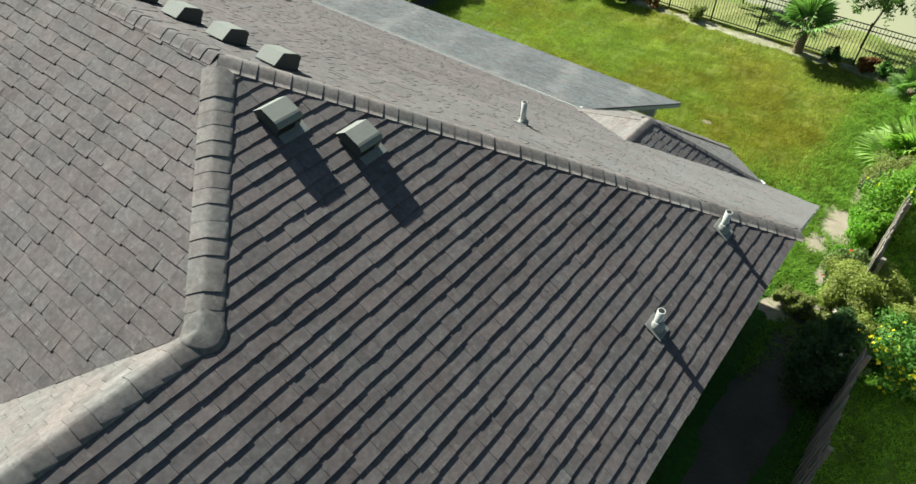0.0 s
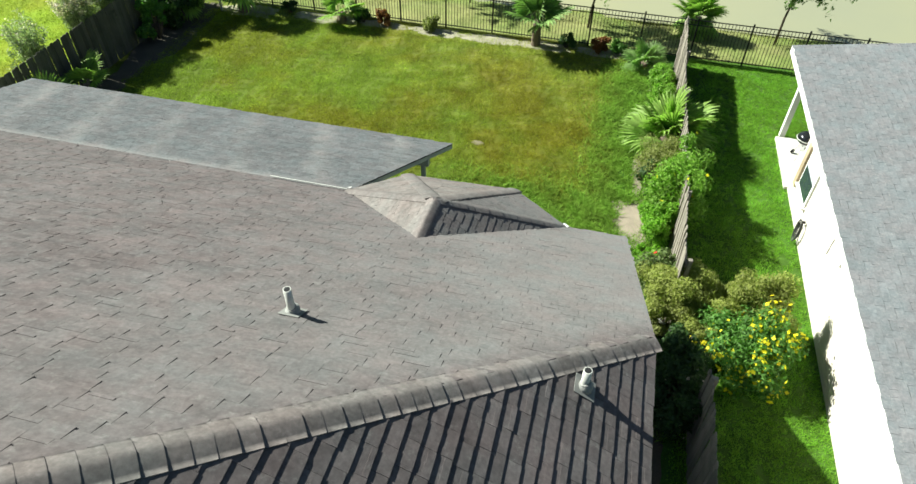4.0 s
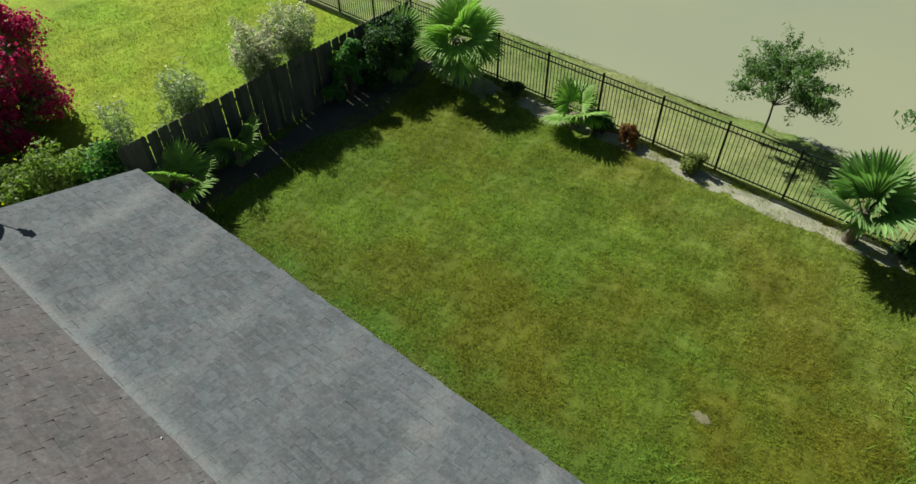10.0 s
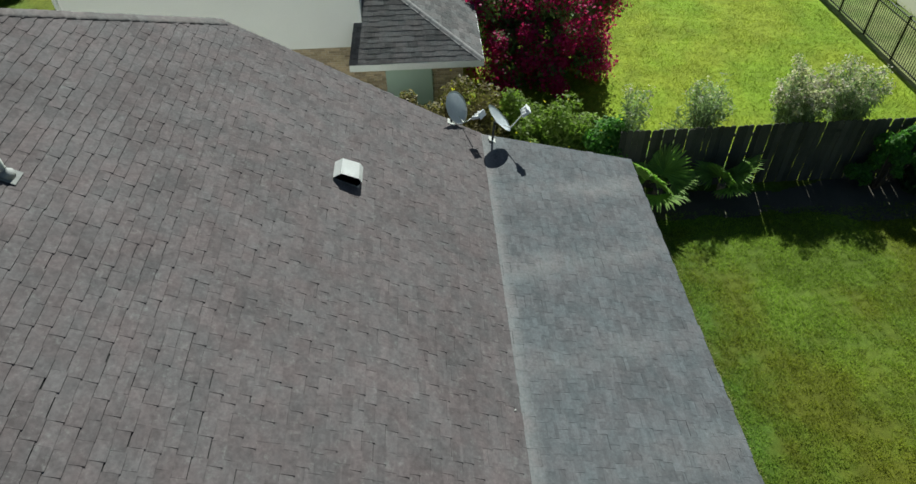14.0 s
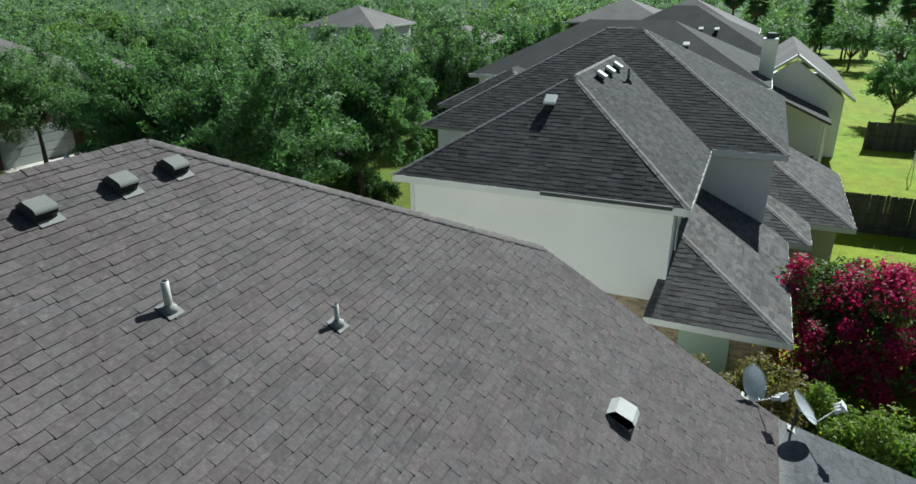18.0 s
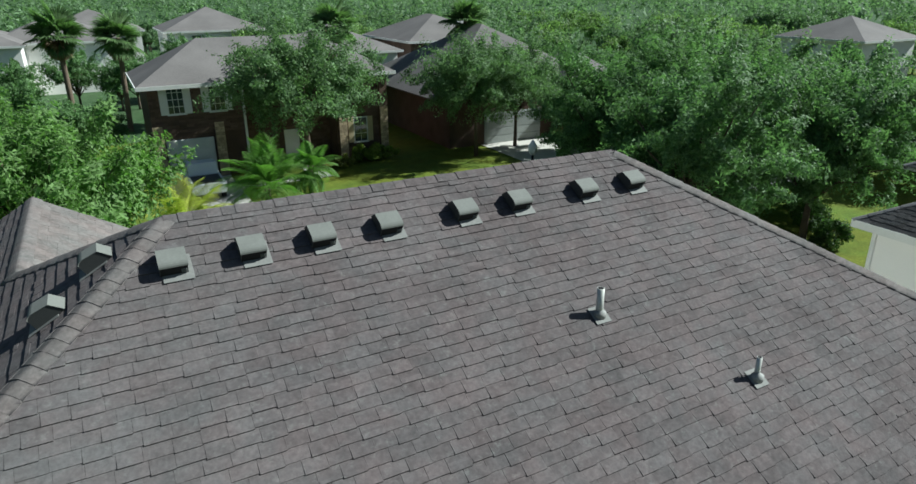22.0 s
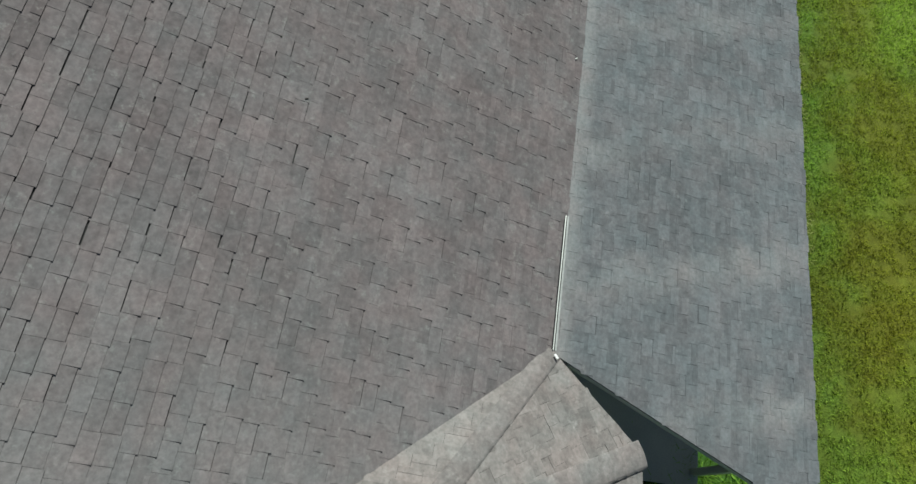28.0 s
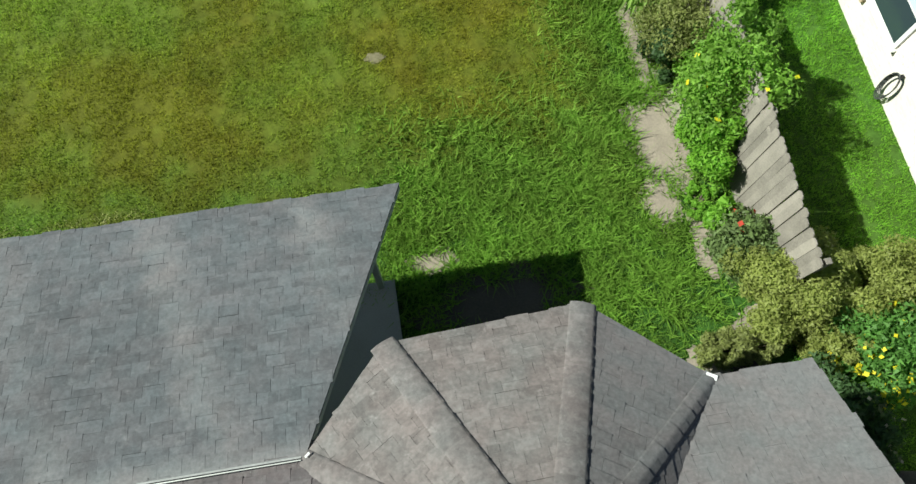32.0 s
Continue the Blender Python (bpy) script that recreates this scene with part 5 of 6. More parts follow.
def palm(at, trunk_h, size, n, kind, mat, seed, label, radius=0.16, droop=55, up=75, skirt=0, first=0):
    rng = random.Random(seed)
    t = thing("palm", at, label, "palm tree")
    top = Vector((rng.uniform(-0.1, 0.1) * trunk_h * 0.5, rng.uniform(-0.05, 0.05), trunk_h))
    bm = bmesh.new()
    rings = max(4, int(trunk_h / 0.09))
    pts = [Vector((0, 0, -0.05)).lerp(top, i / rings) for i in range(rings + 1)]
    tube(pts, [radius * (1.25 - 0.3 * i / rings + (0.14 if i % 2 else 0)) for i in range(rings + 1)], 10, bm)
    part("trunk", bm, M_PALM_BARK, t, place=Matrix())
    kinds = [frond_mesh(kind, size * s, mat, seed + i) for i, s in enumerate((0.85, 1.0, 1.1))]
    for i in range(n):
        s = i / max(1, n - 1)
        lift = up - (up + droop) * s + rng.uniform(-8, 8)
        part("frond", rng.choice(kinds), mat, t, place=Matrix.Translation(top) @ pose(0, 0, 0, 0, -lift, first + i * 137.5 + rng.uniform(-10, 10)) @ pose(0.05, 0, 0, rng.uniform(-25, 25)))
    if skirt:
        dead = frond_mesh(kind, size * 0.75, M_PALM_DEAD, seed + 9)
        for i in range(skirt):
            part("dead_frond", dead, M_PALM_DEAD, t, place=Matrix.Translation(top - Vector((0, 0, 0.15))) @ pose(0, 0, 0, 0, rng.uniform(62, 86), i * 137.5))
    return t


palm((-11.25, 10.2, 0), 1.45, 0.95, 12, "fan", M_PALM, 1, "fan palm with a shaggy trunk at the fence corner", 0.17, droop=42, up=70)
palm((-7.15, 10.35, 0), 0.4, 0.75, 6, "fan", M_PALM, 2, "young fan palm beside the iron fence", droop=5, up=70, first=60)
palm((-13.1, 9.3, 0), 0.9, 0.85, 5, "fan", M_PALM, 9, "fan palm with arching stalks in the shaded fence corner", 0.1, droop=35, up=60, first=115)
palm((0.55, 10.45, 0), 0.95, 1.0, 8, "fan", M_PALM_BLUE, 3, "blue-green fan palm beside the iron fence", 0.14, droop=-20, up=82)
palm((4.55, 9.75, 0), 0.25, 0.58, 10, "fan", M_PALM_BLUE, 4, "low fan palm in the bed corner", 0.12)
palm((5.35, 4.85, 0), 0.5, 0.98, 18, "fan", M_PALM, 5, "large bushy fan palm at the wooden fence", 0.16, droop=5, up=80)
palm((-13.1, 1.4, 0), 0.45, 0.8, 6, "fan", M_PALM, 6, "fan palm in the shade of the fence", 0.12, droop=-5, up=65, first=155)
palm((-13.2, 3.15, 0), 0.4, 0.72, 5, "fan", M_PALM, 7, "small sparse fan palm in the shade of the fence", 0.1, droop=-8, up=60, first=-45)
palm((6.35, 13.0, -0.1), 0.75, 0.7, 18, "fan", M_PALM, 8, "fan palm on the pond bank")
shrub((5.25, 3.2, 0), (0.6, 0.7, 0.75), 34, 9000, 0.028, M_LEAF_OLIVE, 11, "rounded olive-green shrub at the fence")
shrub((4.95, 2.9, 0), (0.35, 0.5, 0.5), 18, 2000, 0.045, M_LEAF_DARK, 21, "dark shrub with a few red flowers", (M_RED, 12, 0.03))
shrub((5.6, 1.85, 0), (0.7, 0.85, 1.05), 44, 9000, 0.042, M_LEAF_FRESH, 12, "green shrub with yellow flowers over the fence", (M_YELLOW, 16, 0.06))
shrub((5.2, 0.75, 0), (0.42, 0.6, 0.5), 26, 5000, 0.04, M_LEAF_LIME, 13, "lime-green low shrub at the fence")
shrub((4.95, 0.0, 0), (0.3, 0.42, 0.12), 26, 3500, 0.03, M_LEAF_LIME, 23, "low lime-green ground cover beside the soil")
shrub((5.15, -0.25, 0), (0.2, 0.25, 0.2), 10, 500, 0.07, M_LEAF_LIME, 22, "small yellow-green plant at the fence")
shrub((5.28, -0.98, 0), (0.52, 0.56, 0.52), 44, 5200, 0.045, M_LEAF_DEEP, 14, "dark green shrub with a few red flowers", (M_RED, 46, 0.042))
shrub((5.8, -1.75, 0), (0.95, 0.72, 0.68), 64, 26000, 0.03, M_LEAF_DUSK, 15, "large dense olive-green shrub beside the fence", clump_r=(0.24, 0.42))
shrub((6.6, -2.0, 0), (0.6, 0.6, 0.6), 40, 15000, 0.03, M_LEAF_DUSK, 115, "rounded olive-green shrub beside the fence", clump_r=(0.24, 0.42))
shrub((7.3, -2.1, 0), (0.75, 0.7, 0.88), 44, 15000, 0.03, M_LEAF_DUSK, 118, "rounded olive-green shrub beside the fence", clump_r=(0.24, 0.42))
shrub((6.35, -2.75, 0), (0.75, 0.4, 0.5), 36, 12000, 0.028, M_LEAF_DUSK, 116, "low clipped olive-green shrub", clump_r=(0.24, 0.42))
shrub((4.75, -2.5, 0), (0.7, 0.35, 0.27), 24, 7000, 0.028, M_LEAF_OLIVE, 16, "low olive-green shrub beside the house")
shrub((5.6, -4.1, 0), (0.6, 1.0, 0.72), 40, 9000, 0.045, M_LEAF_DARK, 117, "dark leafy shrub with pale blossoms in the shade", (M_PINK, 70, 0.035))
shrub((7.15, -3.0, 0), (0.85, 0.85, 0.8), 46, 8000, 0.045, M_LEAF, 17, "green shrub full of yellow flowers", (M_YELLOW, 620, 0.045), bloom=(0.3, -0.9, 0.05))
shrub((5.15, 8.2, 0), (0.42, 0.6, 0.6), 26, 4500, 0.045, M_LEAF_FRESH, 18, "green shrub at the wooden fence")
shrub((5.2, 6.6, 0), (0.45, 0.65, 0.65), 28, 4800, 0.045, M_LEAF_FRESH, 19, "green shrub at the wooden fence")
shrub((-20.1, -0.55, 0), (2.2, 2.3, 1.75), 130, 15000, 0.07, M_LEAF_DEEP, 20, "large bougainvillea covered in magenta bracts", (M_MAGENTA, 24000, 0.045), bloom=(0.55, 0.35, -0.2), clump_r=(0.16, 0.36))
for i, (x, y, r, h, stems, bloom) in enumerate([(-14.5, 5.25, 0.72, 2.85, 40, 2400), (-14.45, 6.55, 0.62, 2.9, 32, 1000), (-14.4, 2.75, 0.56, 2.8, 18, 90), (-14.3, 0.85, 0.4, 2.75, 7, 90), (-14.3, 1.95, 0.3, 2.0, 4, 10)]):
    oleander((x, y, 0), r, h, stems, bloom, 30 + i)
for i, (x, y, r, h, m) in enumerate([(-15.0, -0.6, 0.75, 0.9, M_LEAF_GOLD), (-15.0, -1.8, 0.75, 0.9, M_LEAF_GOLD), (-14.9, -3.0, 0.75, 1.15, M_LEAF_BROWN), (-14.9, -4.2, 0.7, 1.1, M_LEAF_BROWN), (-14.9, -5.4, 0.7, 0.95, M_LEAF_LIME), (-14.6, 0.3, 0.6, 0.8, M_LEAF), (-15.0, -6.6, 0.7, 0.8, M_LEAF_LIME)]):
    shrub((x + 0.25, y, 0), (r, r, h * 1.12), 40, 6500, 0.055, m, 40 + i, "leafy shrub with yellow flowers beside the neighbour's yard", (M_YELLOW, 40, 0.04))
shrub((-13.0, 8.9, 0), (0.7, 1.0, 1.0), 34, 4200, 0.06, M_LEAF_DARK, 48, "dark leafy shrub in the fence corner")
shrub((-13.2, 7.2, 0), (0.4, 0.8, 0.95), 26, 2600, 0.06, M_LEAF, 49, "leafy climber hanging over the fence")
for i, (x, m) in enumerate([(-9.4, M_LEAF_DARK), (-6.3, M_LEAF_DARK), (-5.5, M_LEAF_RUST), (-3.6, M_LEAF_OLIVE), (1.7, M_LEAF_DARK), (2.9, M_LEAF_RUST), (3.5, M_LEAF)]):
    shrub((x, 10.55, 0), (0.3, 0.25, 0.28), 14, 900, 0.045, m, 70 + i, "small bedding shrub along the iron fence")



pipe = thing("pipe_post", (-12.15, 10.0, 0), "white plastic pipe standing in the yard corner", "pipe")
part("pipe", tube([(0, 0, -0.05), (0.02, -0.02, 0.95)], 0.045, 12), M_WHITE, pipe, place=Matrix())
part("pipe_cap", tube([(0.02, -0.02, 0.94), (0.02, -0.02, 1.0)], 0.055, 12), M_WHITE, pipe, place=Matrix())


for i, (x, y, r, h) in enumerate([(-29.5, -23.0, 1.0, 0.7), (-28.2, -21.2, 0.9, 0.6), (-31.0, -25.0, 1.1, 0.7)]):
    shrub((x, y, 0), (r, r, h), 28, 2600, 0.06, M_LEAF_DARK, 90 + i, "dark shrub under the shade trees")


# pond-side trees
def plant(kind, spots, seed):
    rng = random.Random(seed)
    x, y, s = spots[0]
    kind.matrix_basis = pose(x, y, bank_z(y), 0, 0, 40)
    kind.scale = (s, s, s)
    for x, y, s in spots[1:]:
        ob = copy_thing(kind, pose(x, y, bank_z(y) if y > 0 else 0, 0, 0, rng.uniform(0, 360)))
        ob.scale = (s, s, s * rng.uniform(0.92, 1.08))


young = tree_proto("young tree with a thin trunk on the pond bank", 1.7, (1.75, 1.7, 1.15, 2.6), 80, 5200, 0.075, M_LEAF_POND, 50, group="pond-side trees", bend=0.25, thick=0.05, clump_r=(0.2, 0.42), low=-0.7)
plant(young, [(2.3, 12.5, 1.0), (9.4, 13.3, 1.1), (-2.75, 13.7, 0.75)], 1)

# ---- the neighbours ----
def hip_roof(parent, x0, x1, y0, y1, z, pitch, mat, near=(), name="roof_slope", caps=True, seed=60, deck_mat=None):
    """Four slopes over a rectangle. near: which of x0, x1, y0, y1 get single shingles; the others are plain boards."""
    half = min(x1 - x0, y1 - y0) / 2
    top = z + half * pitch
    cx, cy = (x0 + x1) / 2, (y0 + y1) / 2
    if x1 - x0 >= y1 - y0:
        a, b = Vector((x0 + half, cy, top)), Vector((x1 - half, cy, top))
    else:
        a, b = Vector((cx, y0 + half, top)), Vector((cx, y1 - half, top))
    c00, c10, c11, c01 = (Vector(p) for p in ((x0, y0, z), (x1, y0, z), (x1, y1, z), (x0, y1, z)))
    if x1 - x0 >= y1 - y0:
        faces = {"x0": [c00, c01, a], "x1": [c10, c11, b], "y0": [c00, c10, b, a], "y1": [c01, c11, b, a]}
        hips = [(c00, a, "x0", "y0"), (c01, a, "x0", "y1"), (c10, b, "x1", "y0"), (c11, b, "x1", "y1"), (a, b, "y0", "y1")]
    else:
        faces = {"x0": [c00, c01, b, a], "x1": [c10, c11, b, a], "y0": [c00, c10, a], "y1": [c01, c11, b]}
        hips = [(c00, a, "x0", "y0"), (c10, a, "x1", "y0"), (c01, b, "x0", "y1"), (c11, b, "x1", "y1"), (a, b, "x0", "x1")]
    norm = {"x0": Vector((-pitch, 0, 1)), "x1": Vector((pitch, 0, 1)), "y0": Vector((0, -pitch, 1)), "y1": Vector((0, pitch, 1))}
    for i, (k, f) in enumerate(faces.items()):
        if (f[1] - f[0]).cross(f[2] - f[0]).length < 1e-6:
            continue
        if k in near:
            shingled(name, parent, f, mat, seed=seed + i, step=0.16, tab=0.3, thick=0.009)
        else:
            part(name, slab(f, 0.12), mat, parent)
    if caps:
        for lo, hi, p, q in hips:
            if (hi - lo).length > 0.2 and (p in near or q in near):
                capped(parent, lo, hi, norm[p].normalized(), norm[q].normalized(), M_CAP_GREY, 0.1, 0.36, "hip_cap", seed, 0.5)
    return a, b


M_ROOF_MID = shingle_paint("mid_grey_shingle", (0.098, 0.094, 0.093), (0.15, 0.146, 0.144), vary=0.38, pieces=0.38)
M_LEAF_OAK = leaf_paint("dark_oak_leaf", (0.138, 0.222, 0.094), 0.5, pieces=0.3, glow=COOL)
M_LEAF_LIGHT = leaf_paint("light_green_leaf", (0.19, 0.29, 0.095), 0.5, pieces=0.3, glow=COOL)
M_LEAF_SPRING = leaf_paint("yellowish_green_leaf", (0.15, 0.25, 0.075), 0.45, pieces=0.28)
M_PALM_LIME = leaf_paint("lime_palm_frond", (0.4, 0.42, 0.09), through=0.45)
M_CAP_GREY = shingle_paint("grey_ridge_cap", (0.2, 0.192, 0.188), (0.27, 0.262, 0.255))


def window(parent, at, wide, tall, face, mat=None, bars=(1, 1), shutters=None, name="window", blind=None):
    """A framed window set on a wall; face: the way it looks, one of +x, -x, +y, -y."""
    turn = {"+y": 0, "-x": 90, "-y": 180, "+x": 270}[face]
    m = pose(*at, 0, 0, turn)
    w = part(name, box((wide + 0.12, 0.05, tall + 0.12), (0, 0.012, 0), 0.006), mat or M_TRIM, parent)
    inv = w.matrix_parent_inverse.copy()
    w.matrix_basis = m
    nx, nz = bars
    for i in range(nx):
        for k in range(nz):
            pw, ph = wide / nx - 0.035, tall / nz - 0.035
            # the topmost panes take the given material instead of glass
            g = part("pane", box((pw, 0.008, ph), (-wide / 2 + wide * (i + 0.5) / nx, 0.042, -tall / 2 + tall * (k + 0.5) / nz)), blind if blind and k == nz - 1 else M_GLASS, w, place=Matrix())
    part("sill", box((wide + 0.2, 0.1, 0.05), (0, 0.04, -tall / 2 - 0.08), 0.006), mat or M_TRIM, w, place=Matrix())
    if shutters:
        for s in (-1, 1):
            part("shutter", box((wide * 0.42, 0.05, tall + 0.1), (s * (wide * 0.5 + wide * 0.27), 0.02, 0), 0.008), shutters, w, place=Matrix())
    return w


def brick_wall(parent, x, y0, y1, z0, z1, face, mat, seed, step=0.2, tall=0.067, axis="y", name="bricks", proud=0.012):
    """Courses of bricks, each proud of the mortar, on a wall that stands along y (or x)."""
    rng = random.Random(seed)
    verts, faces = [], []
    row, z = 0, z0
    while z < z1:
        u = y0 - step * 0.5 * (row % 2)
        while u < y1:
            a, b = max(y0, u + 0.005), min(y1, u + step - 0.005)
            if b - a > 0.03:
                d = proud * rng.uniform(0.75, 1.4)
                i = len(verts)
                top = min(z1, z + tall - 0.01)
                for dd in (0.0, d):
                    for (p, q) in ((a, z), (b, z), (b, top), (a, top)):
                        o = x + face * dd
                        verts.append((o, p, q) if axis == "y" else (p, o, q))
                faces += [(i + 4, i + 5, i + 6, i + 7), (i, i + 1, i + 5, i + 4), (i + 1, i + 2, i + 6, i + 5), (i + 2, i + 3, i + 7, i + 6), (i + 3, i, i + 4, i + 7)]
            u += step
        z += tall
        row += 1
    d = mesh(name, verts, faces, mat)
    return tagged(part(name, d, mat, parent), kind="stuff")


M_MORTAR_WHITE = shade("whitewashed_mortar", (0.58, 0.53, 0.47), 0.9, vary=0.1)
M_PATIO = shade("bleached_concrete", (0.55, 0.53, 0.49), 0.9, vary=0.08, grain=40, bump=0.2)

# white brick house beyond the wooden fence
rn = thing("neighbour_house", (12, -3, 0), "single-storey house with whitewashed brick and pale grey roof", "house")
part("wall", prism([(8.82, -14), (18, -14), (18, 3.8), (8.82, 3.8)], 0, 2.68), M_MORTAR_WHITE, rn)
brick_wall(rn, 8.82, -8.0, 3.8, 0.02, 2.66, -1, M_BRICK_WHITE, 5, proud=0.004)
brick_wall(rn, 3.8, 8.82, 13.5, 0.02, 2.66, 1, M_BRICK_WHITE, 6, axis="x", proud=0.004)
part("patio_slab", prism([(8.72, 3.8), (15, 3.8), (15, 6.35), (8.72, 6.35)], 0, 0.09), M_PATIO, rn)
part("patio_post", box((0.16, 0.16, 2.55), (8.92, 6.5, 1.3), 0.01), M_TRIM, rn)
part("patio_beam", box((0.16, 3.2, 0.22), (8.78, 5.4, 2.56), 0.01), M_TRIM, rn)
part("patio_beam", box((6.0, 0.16, 0.22), (11.8, 6.75, 2.6), 0.01), M_TRIM, rn)
shingled("roof_slope", rn, [(8.4, 7.05, 2.73), (8.4, -14, 2.73), (15.5, -14, 3.83), (15.5, 7.05, 3.83)], M_ROOF_PALE, seed=71, label="pale grey shingle slope")
part("roof_slope", slab([(15.5, 7.05, 3.83), (15.5, -14, 3.83), (22, -14, 2.73), (22, 7.05, 2.73)], 0.12), M_ROOF_PALE, rn)
part("fascia", box((0.03, 21.0, 0.19), (8.39, -3.47, 2.63), 0.004), M_TRIM, rn)
bm = box((7.2, 0.03, 0.19), (0, 0, 0), 0.004)
bm.transform(Matrix.Translation((11.95, 7.06, 3.18)) @ Matrix.Rotation(-math.atan(0.155), 4, "Y"))
part("fascia", bm, M_TRIM, rn)
window(rn, (8.8, 2.55, 1.46), 0.95, 1.25, "-x", bars=(1, 2), blind=shade("pale_blue_pane", (0.45, 0.58, 0.62), 0.3, vary=0.05, bump=0))
part("window_post", box((0.1, 0.22, 1.5), (8.78, 3.3, 1.3), 0.01), M_BRICK_TAN, rn)
t = thing("meter_box", (8.74, -1.15, 1.9), "white electrical box mounted on the brick wall", "electrical box")
part("box_body", box((0.14, 0.3, 0.22), (0, 0, 0.1), 0.01), M_WHITE, t, place=Matrix())
part("conduit", tube([(0.0, 0.2, 0.12), (0.0, 0.75, 0.25), (0.02, 0.8, -0.5)], 0.012, 6), M_VENT, t, place=Matrix())
hose = thing("garden_hose", (8.72, 1.5, 0.3), "coiled dark garden hose hung on the brick wall", "garden hose")
bm = bmesh.new()
for k in range(4):
    r = 0.2 + 0.02 * k
    tube([(-0.02 * k, r * 0.55 * math.cos(a), 0.15 + r * math.sin(a) * 1.35) for a in np.linspace(0, 2 * math.pi, 25)], 0.012, 6, bm)
part("coil", bm, M_VENT_DARK, hose, place=Matrix())
part("hook", box((0.08, 0.06, 0.05), (0.02, 0, 0.43), 0.008), M_IRON, hose, place=Matrix())

grill = thing("kettle_grill", (9.25, 5.3, 0.09), "black kettle grill on the patio slab", "grill")
bm = bmesh.new()
bmesh.ops.create_uvsphere(bm, u_segments=24, v_segments=12, radius=0.27, matrix=Matrix.Translation((0, 0, 0.72)) @ Matrix.Diagonal((1, 1, 0.72, 1)))
for f in bm.faces:
    f.smooth = True
M_ENAMEL = shade("black_enamel", (0.012, 0.013, 0.015), 0.12, vary=0.1, bump=0, spec=0.6)
part("bowl_and_lid", bm, M_ENAMEL, grill, place=Matrix())
part("rim", tube([(0.272 * math.cos(a), 0.272 * math.sin(a), 0.72) for a in np.linspace(0, 6.283, 25)], 0.012, 6), M_ALU, grill, place=Matrix())
part("lid_handle", tube([(-0.06, 0, 0.91), (-0.05, 0, 0.96), (0.05, 0, 0.96), (0.06, 0, 0.91)], 0.012, 6), M_IRON, grill, place=Matrix())
for k in range(3):
    a = k * 2.094
    leg = part("leg", tube([(0.12 * math.cos(a), 0.12 * math.sin(a), 0.56), (0.27 * math.cos(a), 0.27 * math.sin(a), 0.04)], 0.012, 6), M_ALU, grill, place=Matrix())
    if k < 2:
        bm = bmesh.new()
        bmesh.ops.create_cone(bm, cap_ends=True, segments=14, radius1=0.07, radius2=0.07, depth=0.03, matrix=Matrix.Translation((0.29 * math.cos(a), 0.29 * math.sin(a), 0.07)) @ Matrix.Rotation(a, 4, "Z") @ Matrix.Rotation(math.pi / 2, 4, "Y"))
        part("wheel", bm, M_IRON, grill, place=Matrix())
part("ash_pan", tube([(0, 0, 0.36), (0, 0, 0.375)], 0.15, 16), M_ALU, grill, place=Matrix())

# two-storey house beyond the dark fence
ln = thing("neighbour_house", (-25, -9, 0), "two-storey cream stucco house with dark grey hip roofs", "house")
part("wall", prism([(-27, -13.4), (-16.95, -13.4), (-16.95, -5.9), (-27, -5.9)], 2.7, 5.4), M_STUCCO, ln)
part("wall", prism([(-27, -13.38), (-16.98, -13.38), (-16.98, -5.92), (-27, -5.92)], 0, 2.7), M_MORTAR, ln)
part("wall", prism([(-34, -15.6), (-23.3, -15.6), (-23.3, -3.6), (-34, -3.6)], 0, 5.4), M_STUCCO, ln)
part("wall", prism([(-23.0, -5.9), (-16.5, -5.9), (-16.5, -3.3), (-23.0, -3.3)], 0, 2.6), M_MORTAR, ln)
part("wall", prism([(-31.9, -3.6), (-25.5, -3.6), (-25.5, -1.15), (-31.9, -1.15)], 0, 2.6), M_MORTAR, ln)
part("wall", prism([(-25.5, -3.6), (-23.3, -3.6), (-23.3, -2.6), (-25.5, -2.6)], 0, 2.6), M_MORTAR, ln)
brick_wall(ln, -16.98, -13.38, -5.92, 0.05, 2.68, 1, M_BRICK_TAN, 8)
brick_wall(ln, -16.5, -5.9, -3.3, 0.05, 2.6, 1, M_BRICK_TAN, 9)
brick_wall(ln, -3.3, -23.0, -16.5, 0.05, 2.6, 1, M_BRICK_TAN, 10, axis="x")
part("door", box((0.06, 1.25, 2.2), (-16.46, -4.75, 1.15), 0.01), shade("pale_green_door", (0.42, 0.52, 0.44), 0.6, vary=0.1), ln, "pale green panel door")
part("corner_trim", box((0.1, 0.1, 2.7), (-16.93, -13.38, 4.05), 0.005), M_TRIM, ln)
hip_roof(ln, -31.0, -16.6, -13.85, -5.5, 5.5, 0.6, M_ROOF_DARK, ("x1", "y1"), seed=80)
for y0, y1 in ((-13.85, -5.5),):
    part("fascia", box((0.03, y1 - y0, 0.2), (-16.59, (y0 + y1) / 2, 5.4), 0.004), M_TRIM, ln)
part("fascia", box((6.6, 0.03, 0.2), (-19.9, -5.49, 5.4), 0.004), M_TRIM, ln)
part("soffit", box((10.4, 8.3, 0.03), (-21.8, -9.67, 5.36), 0), M_TRIM, ln)
part("gutter", box((0.1, 3.4, 0.1), (-16.5, -7.6, 5.5), 0.01), M_VENT_DARK, ln)
hip_roof(ln, -34.6, -23.0, -16.2, -3.2, 5.55, 0.575, M_ROOF_DARK, ("x1", "y1"), seed=84)
